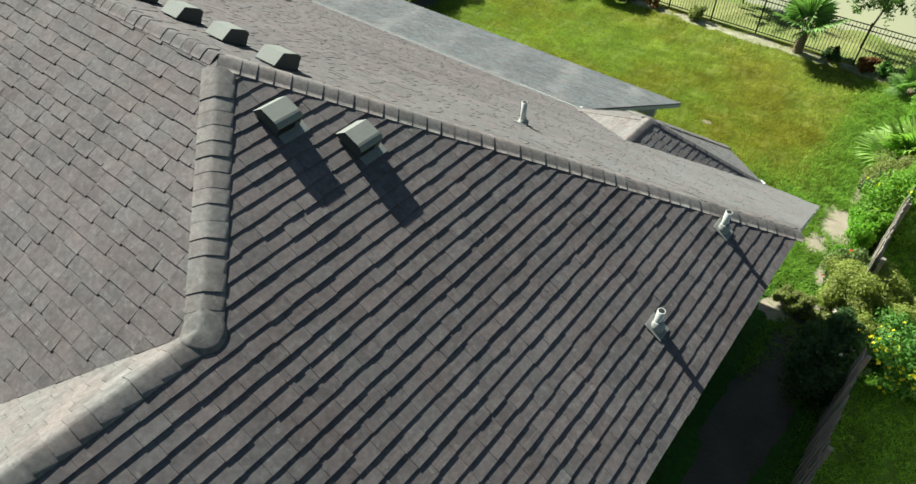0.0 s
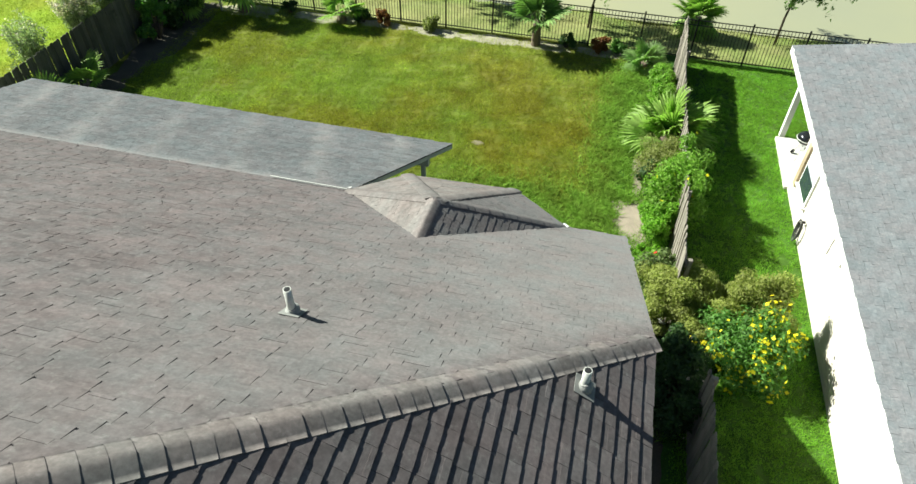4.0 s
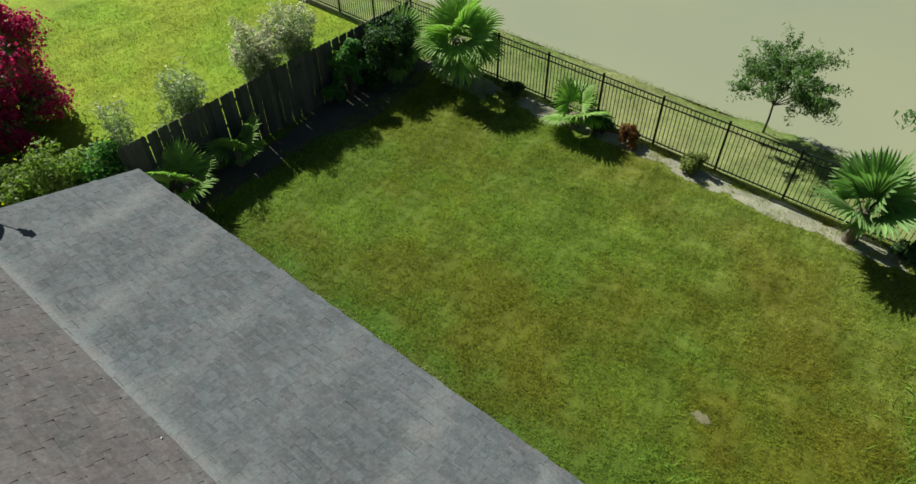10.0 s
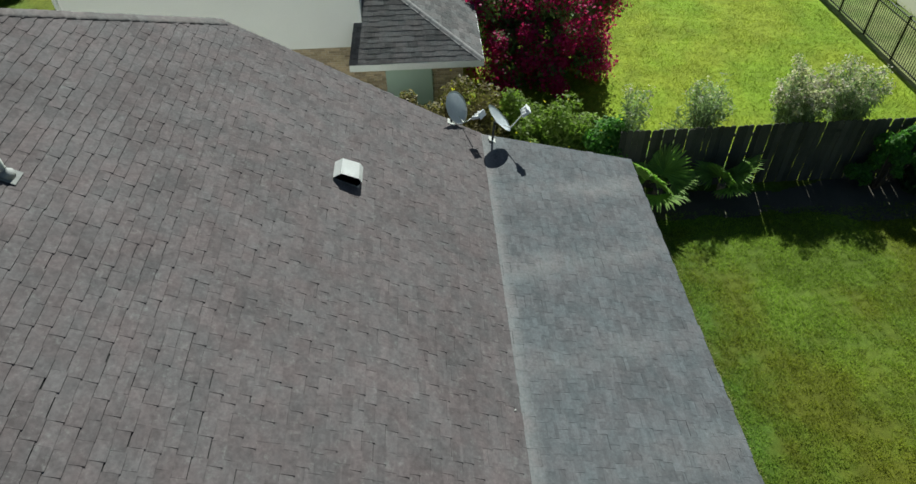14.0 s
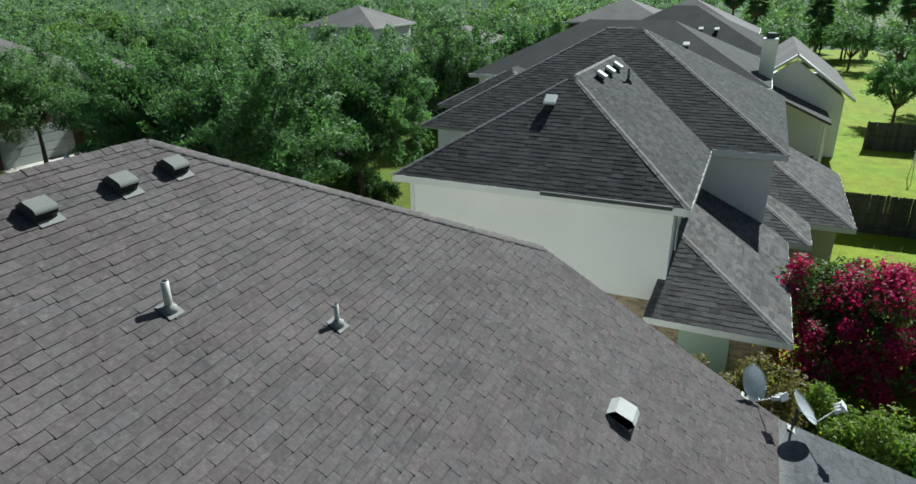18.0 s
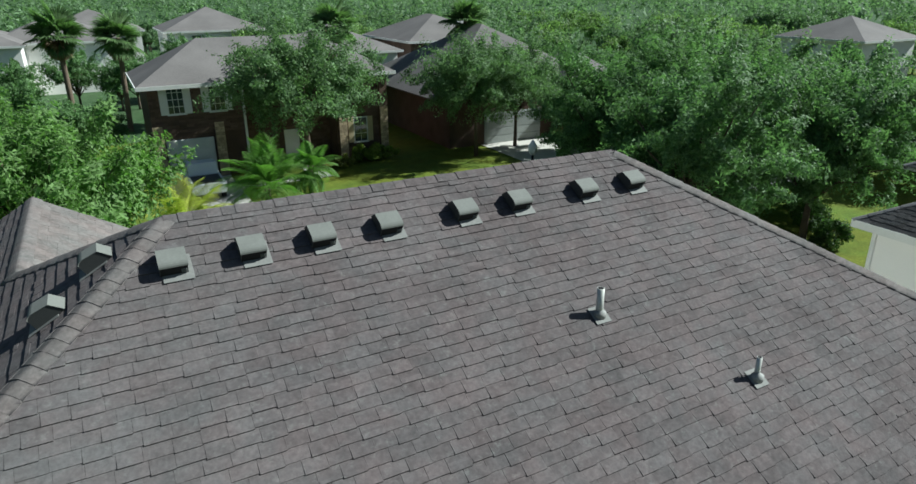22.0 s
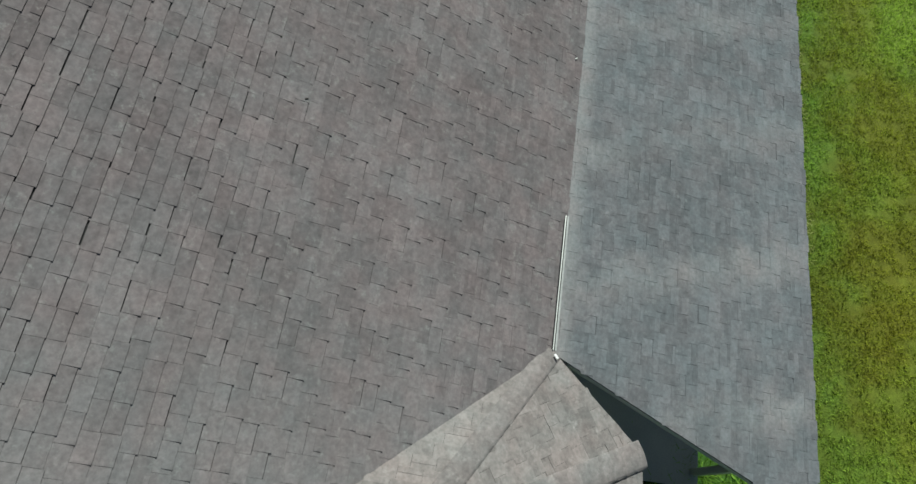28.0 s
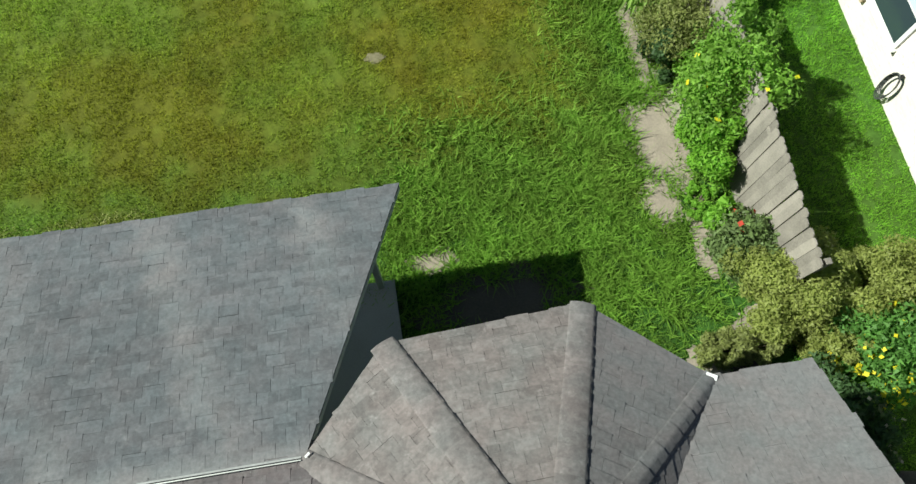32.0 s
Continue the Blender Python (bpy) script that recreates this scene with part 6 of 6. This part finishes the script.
part("fascia", box((0.03, 2.3, 0.2), (-22.99, -4.35, 5.45), 0.004), M_TRIM, ln)
hip_roof(ln, -33.4, -27.4, -17.6, -12.4, 5.5, 0.55, M_ROOF_DARK, ("x1",), seed=88)
part("wall", prism([(-33.0, -17.1), (-27.9, -17.1), (-27.9, -13.4), (-33.0, -13.4)], 0, 5.4), M_STUCCO, ln)
LA = Vector((-18.5, -5.9, 4.25))
LC, LB, LD, LE = Vector((-15.88, -2.8, 2.75)), Vector((-15.88, -6.25, 2.75)), Vector((-23.2, -2.8, 2.75)), Vector((-23.2, -5.9, 4.25))
shingled("lower_roof", ln, [LB, LC, LA], M_ROOF_MID, seed=90, step=0.16, tab=0.3, thick=0.009)
shingled("lower_roof", ln, [LC, LD, LE, LA], M_ROOF_MID, seed=91, step=0.16, tab=0.3, thick=0.009)
capped(ln, LC, LA, normal(LB, LC, LA), normal(LC, LD, LA), M_CAP_GREY, 0.1, 0.36, "hip_cap", 93, 0.5)
part("fascia", box((0.03, 3.45, 0.18), (-15.87, -4.52, 2.65), 0.004), M_TRIM, ln)
part("fascia", box((7.3, 0.03, 0.18), (-19.5, -2.79, 2.65), 0.004), M_TRIM, ln)
for (ex, ey), far, (ax, ay, az), seed in (((-25.0, -0.65), -32.3, (-27.95, -3.6, 4.22), 94), ((-22.8, -2.1), -25.6, (-24.3, -3.6, 3.5), 97)):
    ec, ef, ea = Vector((ex, ey, 2.75)), Vector((far, ey, 2.75)), Vector((ax, ay, az))
    eb, eg = Vector((ex, -3.6, 2.75)), Vector((far, -3.6, az))
    shingled("patio_roof", ln, [eb, ec, ea], M_ROOF_MID, seed=seed, step=0.16, tab=0.3, thick=0.009)
    shingled("patio_roof", ln, [ec, ef, eg, ea], M_ROOF_MID, seed=seed + 1, step=0.16, tab=0.3, thick=0.009)
    capped(ln, ec, ea, normal(eb, ec, ea), normal(ec, ef, ea), M_CAP_GREY, 0.1, 0.36, "hip_cap", seed + 2, 0.5)
    part("fascia", box((0.03, -3.6 - ey, 0.18), (ex + 0.01, (ey - 3.6) / 2, 2.65), 0.004), M_TRIM, ln)
    part("fascia", box((ex - far, 0.03, 0.18), ((ex + far) / 2, ey + 0.01, 2.65), 0.004), M_TRIM, ln)
window(ln, (-20.2, -5.86, 4.4), 1.0, 1.3, "+y")
window(ln, (-18.3, -5.86, 4.4), 0.8, 1.3, "+y")


def small_vent(at, nrm):
    t = thing("roof_vent", label="pale square roof vent on a dark neighbouring roof", category="roof vent", group="neighbour roof vents")
    t.matrix_basis = slope_pose(at, nrm)
    part("hood", box((0.36, 0.36, 0.1), (0, 0, 0.17), 0.02), M_TRIM, t, place=Matrix())
    part("collar", box((0.28, 0.28, 0.13), (0, 0, 0.065), 0.01), M_VENT_DARK, t, place=Matrix())
    return t


nx1, ny1 = Vector((0.6, 0, 1)).normalized(), Vector((0, 0.6, 1)).normalized()
for x, y in ((-19.6, -10.0),):
    small_vent((x, y, 5.5 + 0.6 * (-16.6 - x)), nx1)
for x in (-22.3, -23.6, -24.9):
    small_vent((x, -9.2, 5.5 + 0.6 * (-5.5 + 9.2)), ny1)
t = thing("vent_pipe", (-24.3, -8.6, 7.36), "grey vent pipe on a dark roof", "vent pipe", "vent pipes")
part("pipe", tube([(0, 0, -0.1), (0, 0, 0.5)], 0.05, 8), M_VENT, t, place=Matrix())
part("boot", tube([(0, 0, -0.05), (0, 0, 0.15)], [0.14, 0.06], 8), M_VENT_DARK, t, place=Matrix())
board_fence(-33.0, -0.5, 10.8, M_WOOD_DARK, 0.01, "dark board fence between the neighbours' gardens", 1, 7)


def plain_house(at, sx, sy, h, pitch, wall_mat, roof_mat, label, windows=0, seed=0):
    t = thing("house", at, label, "house", "houses along the street")
    x, y, z = at
    part("wall", prism([(x - sx / 2, y - sy / 2), (x + sx / 2, y - sy / 2), (x + sx / 2, y + sy / 2), (x - sx / 2, y + sy / 2)], 0, h), wall_mat, t)
    o = 0.5
    hip_roof(t, x - sx / 2 - o, x + sx / 2 + o, y - sy / 2 - o, y + sy / 2 + o, h - 0.05, pitch, roof_mat, (), name="roof", caps=False)
    part("fascia", box((sx + 1.02, 0.04, 0.22), (x, y + sy / 2 + o, h - 0.15), 0), M_TRIM, t)
    part("fascia", box((0.04, sy + 1.02, 0.22), (x + sx / 2 + o, y, h - 0.15), 0), M_TRIM, t)
    for k in range(windows):
        window(t, (x - sx / 2 + sx * (k + 0.7) / (windows + 0.4), y + sy / 2 + 0.01, h - 1.3), 1.1, 1.4, "+y", bars=(2, 2), shutters=M_TRIM)
    return t


# second neighbour on the same side, and houses farther along
sh = plain_house((-45.2, -12.4, 0), 11, 16.4, 5.3, 0.5, M_STUCCO, M_ROOF_DARK, "two-storey pale stucco house with a dark hip roof", 0)
part("patio_roof", slab([(-43.4, -3.7, 4.4), (-43.4, -0.2, 2.85), (-49.5, -0.2, 2.85), (-49.5, -3.7, 4.4)], 0.14), M_ROOF_MID, sh)
for x in (-43.7, -46.4, -49.2):
    part("patio_post", box((0.2, 0.2, 2.8), (x, -0.45, 1.4), 0.01), M_TRIM, sh)
gw = thing("house", (-53.5, -2.4, 0), "pale stucco wing with a gable and a faded grey roof", "house", "houses along the street")
part("wall", prism([(-60, -5.4), (-47.3, -5.4), (-47.3, 0.6), (-60, 0.6)], 0, 3.7), M_STUCCO, gw)
bm = bmesh.new()
for x in (-47.3, -47.5):
    bm.faces.new([bm.verts.new(p) for p in ((x, -5.4, 3.7), (x, 0.6, 3.7), (x, -2.4, 5.9))])
bm.verts.ensure_lookup_table()
for i in range(3):
    bm.faces.new((bm.verts[i], bm.verts[(i + 1) % 3], bm.verts[3 + (i + 1) % 3], bm.verts[3 + i]))
part("gable_wall", bm, M_STUCCO, gw)
for sd in (-1, 1):
    low_y = -2.4 + sd * 3.55
    part("roof_slope", slab([(-46.9, -2.4, 6.35), (-46.9, low_y, 3.75), (-60.5, low_y, 3.75), (-60.5, -2.4, 6.35)], 0.14), M_ROOF_FAR, gw)
    part("fascia", tube([(-46.88, -2.4, 6.24), (-46.88, low_y, 3.64)], 0.09, 4), M_TRIM, gw)
t = thing("chimney", (-43.0, -4.1, 0), "pale stucco chimney beside the dark roof", "chimney")
part("shaft", box((1.0, 0.8, 7.5), (0, 0, 3.75), 0.03), M_STUCCO, t, place=Matrix())
part("chimney_cap", box((0.6, 0.45, 0.3), (0, 0, 7.65), 0.02), M_VENT_DARK, t, place=Matrix())
plain_house((-62, -11, 0), 12, 14, 5.3, 0.5, M_STUCCO, M_ROOF_DARK, "pale stucco house with a dark grey roof", 0)
plain_house((-78, -12, 0), 13, 13, 5.3, 0.5, M_STUCCO, M_ROOF_FAR, "distant house with a grey hip roof", 2)
for x, y in ((-42.6, -8.6), (-42.6, -9.8), (-58.5, -8.0), (-58.5, -9.2), (-58.5, -10.4)):
    small_vent((x, y, (5.25 + 0.5 * ((-39.2 if x > -50 else -55.5) - x))), Vector((0.5, 0, 1)).normalized())
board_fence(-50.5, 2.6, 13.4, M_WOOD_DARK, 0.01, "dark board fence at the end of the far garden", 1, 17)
sw = thing("play_frame", (-43.0, 5.0, 0), "thin white metal swing frame on the lawn", "swing")
for y in (-0.9, 0.9):
    for x in (-0.6, 0.6):
        part("leg", tube([(x, y, 0), (0, y, 1.7)], 0.025, 6), M_TRIM, sw, place=Matrix())
part("crossbar", tube([(0, -1.0, 1.7), (0, 1.0, 1.7)], 0.025, 6), M_TRIM, sw, place=Matrix())

# brick house across the street
bh = thing("house", (-10, -51, 0), "two-storey brown brick house with white shutters across the street", "house")
part("wall", prism([(-17.6, -54.6), (-2.6, -54.6), (-2.6, -47.3), (-8.1, -47.3), (-8.1, -48.9), (-13.9, -48.9), (-13.9, -47.3), (-17.6, -47.3)], 0, 5.75), M_BRICK, bh)
brick_wall(bh, -47.3, -8.1, -2.6, 2.75, 5.7, 1, M_BRICK, 21, step=0.42, tall=0.15, axis="x")
brick_wall(bh, -47.3, -17.6, -13.9, 0.05, 5.7, 1, M_BRICK, 22, step=0.42, tall=0.15, axis="x")
brick_wall(bh, -48.9, -13.9, -8.1, 0.05, 5.7, 1, M_BRICK, 23, step=0.42, tall=0.15, axis="x")
for x in (-2.85, -6.35, -14.25, -17.2):
    t = part("brick_pier", box((0.55, 0.5, 5.6 if x < -10 else 2.9), (x, -47.2, 2.8 if x < -10 else 1.45), 0.01), M_BRICK, bh, "rough tan and brown stone pier")
    brick_wall(bh, -46.95, x - 0.28, x + 0.28, 0.05, 3.4, 1, M_BRICK_TAN, 24 + int(-x), step=0.28, tall=0.17, axis="x", name="stonework")
hip_roof(bh, -18.1, -2.05, -55.1, -46.8, 5.75, 0.56, M_ROOF_FAR, (), name="roof", caps=False)
part("fascia", box((16.1, 0.05, 0.22), (-10.07, -46.78, 5.66), 0), M_TRIM, bh)
part("fascia", box((0.05, 8.3, 0.22), (-2.03, -50.95, 5.66), 0), M_TRIM, bh)
for x in (-4.1, -6.47):
    window(bh, (x, -47.28, 4.88), 0.9, 1.65, "+y", bars=(3, 4), shutters=M_TRIM)
window(bh, (-15.57, -47.28, 1.95), 0.9, 1.6, "+y", bars=(2, 3), shutters=shade("cream_shutter", (0.5, 0.42, 0.25), 0.7))
window(bh, (-10.0, -48.88, 4.7), 0.9, 1.5, "+y", bars=(2, 3))
gdoor = part("garage_door", box((2.75, 0.08, 2.45), (-4.6, -47.27, 1.25), 0.02), M_TRIM, bh)
for k in range(4):
    part("panel", box((2.6, 0.03, 0.54), (-4.6, -47.22, 0.35 + 0.6 * k), 0.012), M_TRIM, gdoor)
part("front_door", box((1.0, 0.08, 2.1), (-11.2, -48.86, 1.06), 0.02), M_STUCCO, bh, "cream front door in the recessed entry")
part("downpipe", box((0.14, 0.12, 5.6), (-7.98, -47.2, 2.8), 0.01), M_TRIM, bh)

# single-storey house beside it
sb = thing("house", (-29, -55, 0), "brick house with a broad weathered grey hip roof", "house", "houses along the street")
part("wall", prism([(-37.0, -63.0), (-22.0, -63.0), (-22.0, -46.4), (-37.0, -46.4)], 0, 3.4), M_BRICK, sb)
hip_roof(sb, -37.6, -21.4, -63.6, -46.6, 3.4, 0.58, M_ROOF_FAR, (), name="roof", caps=False)
hip_roof(sb, -38.6, -31.6, -54.0, -45.2, 3.5, 0.72, M_ROOF_FAR, (), name="wing_roof", caps=False)
part("wall", prism([(-38.2, -53.0), (-32.0, -53.0), (-32.0, -45.7), (-38.2, -45.7)], 0, 3.45), M_BRICK, sb)
part("fascia", box((16.2, 0.05, 0.2), (-29.5, -46.57, 3.3), 0), M_TRIM, sb)
gdoor = part("garage_door", box((5.0, 0.08, 2.3), (-27.4, -46.36, 1.16), 0.02), M_FASCIA, sb, "grey panelled garage door under the trees")
for k in range(4):
    part("panel", box((4.8, 0.05, 0.5), (-27.4, -46.31, 0.3 + 0.56 * k), 0.015), M_FASCIA, gdoor)
part("chimney", box((0.7, 0.5, 3.0), (-33.5, -66.0, 7.6), 0.02), M_STUCCO, sb)
for i, (x, y, sx, sy, h) in enumerate([(12, -92, 12, 11, 5.4), (-15, -104, 12, 12, 5.6), (22, -88, 12, 12, 5.2), (31, -112, 13, 13, 5.2), (3, -97, 12, 12, 5.3), (-1, -118, 12, 12, 5.2), (-36.5, -79, 11, 13, 5.2), (-23, -76, 11, 11, 4.6), (-71, -49, 9, 9, 5.6), (-65, -32.5, 8, 7, 4.4), (-95, -22, 12, 12, 5.2), (16, -106, 12, 11, 5.2)]):
    plain_house((x, y, 0), sx, sy, h + 0.3, 0.42, M_STUCCO if i % 4 != 2 else M_BRICK, M_ROOF_FAR, "distant suburban house with a weathered hip roof", 2 if i < 3 else 0)

# street, drives and walks
tagged(sheet(-200, 120, -35, -28, 0.012, shade("asphalt", (0.06, 0.06, 0.062), 0.9, vary=0.2, grain=60, bump=0.4), "road"), "grey asphalt street", "road")
M_DRIVE = shade("pale_concrete_drive", (0.5, 0.48, 0.44), 0.9, vary=0.12, grain=30, bump=0.2)
for x0, x1, y0, y1 in ((-30.2, -24.6, -46.4, -35), (-6.6, -2.8, -47.2, -35), (-200, 120, -38.2, -36.8), (-11.2, -6.6, -44.4, -43.4), (-12.2, -11.0, -48.8, -43.4), (-26, -20.5, -28, -17)):
    tagged(sheet(x0, x1, y0, y1, 0.03 + 0.004 * (x0 < -100) + 0.008 * (x1 == -11.0), M_DRIVE, "pavement"), "pale concrete walk", "pavement")

# ---- trees ----
oak_a = tree_proto("broad leafy shade tree with a dense green crown", 2.4, (3.6, 3.6, 2.9, 5.2), 230, 40000, 0.092, M_LEAF_FAR, 101, "tree", "street trees", thick=0.22, clump_r=(0.15, 0.32), low=-0.95)
bright = tree_proto("broad shade tree with a sunlit yellowish green crown", 2.4, (3.6, 3.6, 2.9, 5.2), 230, 46000, 0.088, M_LEAF_SPRING, 108, "tree", "street trees", thick=0.22, clump_r=(0.15, 0.32), low=-0.95)
oak_b = tree_proto("rounded shade tree with a dense dark green crown", 2.2, (3.0, 3.2, 2.5, 4.6), 140, 20000, 0.105, M_LEAF_OAK, 102, "tree", "street trees", thick=0.18, clump_r=(0.17, 0.36), low=-0.85)
street = tree_proto("street tree with a feathery crown over a clear trunk", 3.0, (4.1, 3.9, 2.6, 5.5), 190, 30000, 0.095, M_LEAF_OAK, 106, "tree", "street trees", thick=0.17, clump_r=(0.18, 0.36), low=-0.75)
far_a = tree_proto("distant leafy green tree among suburban roofs", 2.0, (3.8, 3.8, 2.8, 4.8), 60, 2300, 0.285, M_LEAF_HAZE, 103, "tree", "distant trees", thick=0.2, clump_r=(0.25, 0.5), low=-0.5)
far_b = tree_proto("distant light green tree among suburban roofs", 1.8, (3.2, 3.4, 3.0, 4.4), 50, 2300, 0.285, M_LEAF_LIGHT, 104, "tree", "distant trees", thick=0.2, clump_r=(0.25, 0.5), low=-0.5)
mid_a = tree_proto("leafy green tree between suburban houses", 2.0, (3.4, 3.4, 2.7, 4.5), 90, 7000, 0.16, M_LEAF_FAR, 105, "tree", "distant trees", thick=0.2, clump_r=(0.17, 0.34), low=-0.5)
plant(bright, [(2.2, -26.5, 0.98), (6.2, -29.5, 0.98), (-31.0, -31.0, 0.92)], 15)
plant(oak_a, [(-20.6, -22.5, 0.97), (-25.0, -26.0, 0.98), (-22.5, -30.0, 0.9), (-27.5, -22.0, 0.88), (-32.0, -25.5, 0.9)], 5)
plant(oak_b, [(-34.0, -38.2, 0.95), (-37.0, -32.0, 1.0), (-38.5, -41.0, 1.0), (-44.0, -35.0, 0.84), (-43.5, -24.5, 0.95), (12.0, -33.0, 1.1)], 6)
plant(street, [(-10.9, -43.8, 1.06), (-22.6, -43.6, 0.96), (-26.6, -44.8, 0.85)], 9)
rng = random.Random(78)
spots_a, spots_b, spots_m = [], [], []
taken = [(b.matrix_basis.translation.x, b.matrix_basis.translation.y) for b in scene.objects if b.name.split(".")[0] in ("house", "neighbour_house")]
while len(spots_a) + len(spots_b) + len(spots_m) < 250:
    r, a = rng.uniform(46, 150), rng.uniform(math.radians(168), math.radians(292))
    x, y = r * math.cos(a), r * math.sin(a) - 5
    if (x > -24 - 0.1 * y and y > -130 and rng.random() < 0.65) or (y > -8 and x > -90) or any(abs(x - hx) < 7.6 and abs(y - hy) < 7.6 for hx, hy in taken) or (-70 < x < -48 and abs(y + 49 - (x + 71) * 0.62) < 5):
        continue
    (spots_m if r < 78 else spots_a if rng.random() < 0.62 else spots_b).append((x, y, rng.uniform(0.6, 0.92)))
plant(far_a, spots_a, 7)
plant(far_b, spots_b, 8)
plant(mid_a, spots_m + [(-59.5, 5.4, 0.72), (-66.0, 9.0, 0.8), (6.0, -72.0, 0.75), (11.5, -74.0, 0.8), (1.5, -78.0, 0.72), (-3.5, -76.0, 0.7), (16.0, -72.0, 0.8), (-9.0, -80.0, 0.8)], 10)
rng = np.random.default_rng(5)
n = 900
r, a = np.sqrt(rng.uniform(150 ** 2, 520 ** 2, n)), np.radians(rng.uniform(160, 300, n))
spots = np.stack([r * np.cos(a), r * np.sin(a), rng.uniform(2.5, 5.0, n)], 1)
woods = quads("distant_woods", leaves(110000, spots, rng.uniform(3.0, 5.5, n), 0.5, rng, aspect=0.6), M_LEAF_HAZE)
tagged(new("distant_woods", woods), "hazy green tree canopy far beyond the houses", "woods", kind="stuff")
shrub((-15.7, -46.1, 0), (1.75, 0.6, 0.5), 40, 5000, 0.07, M_LEAF_GOLD, 61, "clipped hedge under the brick house's window")
shrub((-13.4, -45.4, 0), (0.7, 0.55, 0.42), 16, 1500, 0.07, M_LEAF_OLIVE, 62, "low rounded shrub by the walk")
shrub((-31.0, -44.6, 0), (1.7, 0.7, 0.5), 26, 2600, 0.07, M_LEAF_BROWN, 63, "low russet shrub beside the drive")
shrub((-11.9, -45.3, 0), (0.5, 0.4, 0.3), 12, 900, 0.06, M_LEAF_BROWN, 64, "small reddish shrub by the entry")
palm((-5.5, -31.5, 0), 3.3, 1.95, 38, "feather", M_PALM_FEATHER, 31, "feathery palm in the front garden", 0.12, droop=25, up=88)
palm((-7.5, -32.0, 0), 3.7, 1.25, 26, "feather", M_PALM_FEATHER, 32, "tall feathery palm in the front garden", 0.11, droop=60)
palm((-2.0, -28.4, 0), 3.2, 1.9, 22, "feather", M_PALM_LIME, 33, "yellow-green feathery palm in the front garden", 0.12, droop=35)
for i, (x, y, h) in enumerate([(1.7, -62, 7.9), (-2.0, -65, 7.4), (-18.8, -61.7, 7.9), (-29, -57.3, 8.2), (-110, -6, 6.8), (-104, 2, 6.6), (-112, 9, 7.0), (-120, 3, 7.2), (-128, -10, 7.2), (-117, 14, 6.6)]):
    palm((x, y, 0), h, 1.5, 20, "fan", M_PALM_FAR, 120 + i, "tall fan palm with a skirt of dead fronds", 0.17, droop=45, skirt=12)
lamp = thing("street_lamp", (-18.5, -30.9, 0), "white globe street lamp on a dark post", "street lamp")
part("post", tube([(0, 0, 0), (0, 0, 3.3)], [0.09, 0.06], 10), M_IRON, lamp, place=Matrix())
part("globe", tube([(0, 0, 3.3), (0, 0, 3.45), (0, 0, 3.75), (0, 0, 3.9), (0, 0, 4.05)], [0.1, 0.2, 0.22, 0.12, 0.03], 14), M_WHITE, lamp, place=Matrix())


def car(at, turn, paint, label):
    """A parked pickup with cab, bed, glass, lamps and wheels; its nose along +x before the turn."""
    t = thing("pickup_truck", label=label, category="car")
    t.matrix_basis = pose(*at, 0, 0, turn)
    side = [(-2.6, 0.5), (2.5, 0.5), (2.65, 0.75), (2.6, 1.02), (1.2, 1.15), (-2.6, 1.12)]
    cab = [(-0.75, 1.12), (1.25, 1.13), (0.55, 1.75), (-0.55, 1.78)]
    for name, prof, half in (("body", side, 0.92), ("cab", cab, 0.8)):
        bm = bmesh.new()
        rows = [[bm.verts.new((x, s * half, z)) for x, z in prof] for s in (-1, 1)]
        bm.faces.new(rows[0])
        bm.faces.new(rows[1][::-1])
        for i in range(len(prof)):
            j = (i + 1) % len(prof)
            bm.faces.new((rows[0][j], rows[0][i], rows[1][i], rows[1][j]))
        bmesh.ops.recalc_face_normals(bm, faces=bm.faces)
        bmesh.ops.bevel(bm, geom=bm.edges[:], offset=0.05, segments=2, affect="EDGES")
        part(name, bm, paint, t, place=Matrix())
    part("windscreen", slab([(1.2, -0.68, 1.2), (1.2, 0.68, 1.2), (0.63, 0.64, 1.71), (0.63, -0.64, 1.71)], 0.01), M_GLASS, t, place=pose(0.03, 0, 0.02))
    for s in (-1, 1):
        part("side_window", box((1.1, 0.02, 0.4), (0.05, s * 0.805, 1.45), 0.004), M_GLASS, t, place=Matrix())
        part("headlight", box((0.08, 0.34, 0.16), (2.62, s * 0.66, 0.88), 0.02), M_WHITE, t, place=Matrix())
        for x in (-1.6, 1.65):
            w = part("wheel", tube([(x, s * 0.74, 0.36), (x, s * 0.95, 0.36)], 0.36, 20), M_IRON, t, place=Matrix())
            part("rim", tube([(x, s * 0.94, 0.36), (x, s * 0.962, 0.36)], 0.2, 14), M_ALU, w, place=Matrix())
    part("bed", box((1.7, 1.5, 0.05), (-1.7, 0, 1.125), 0.01), M_VENT_DARK, t, place=Matrix())
    return t


car((-4.6, -44.0, 0.035), -90, shade("white_car_paint", (0.72, 0.74, 0.76), 0.2, vary=0.03, bump=0, spec=0.5), "white pickup truck parked before the garage")
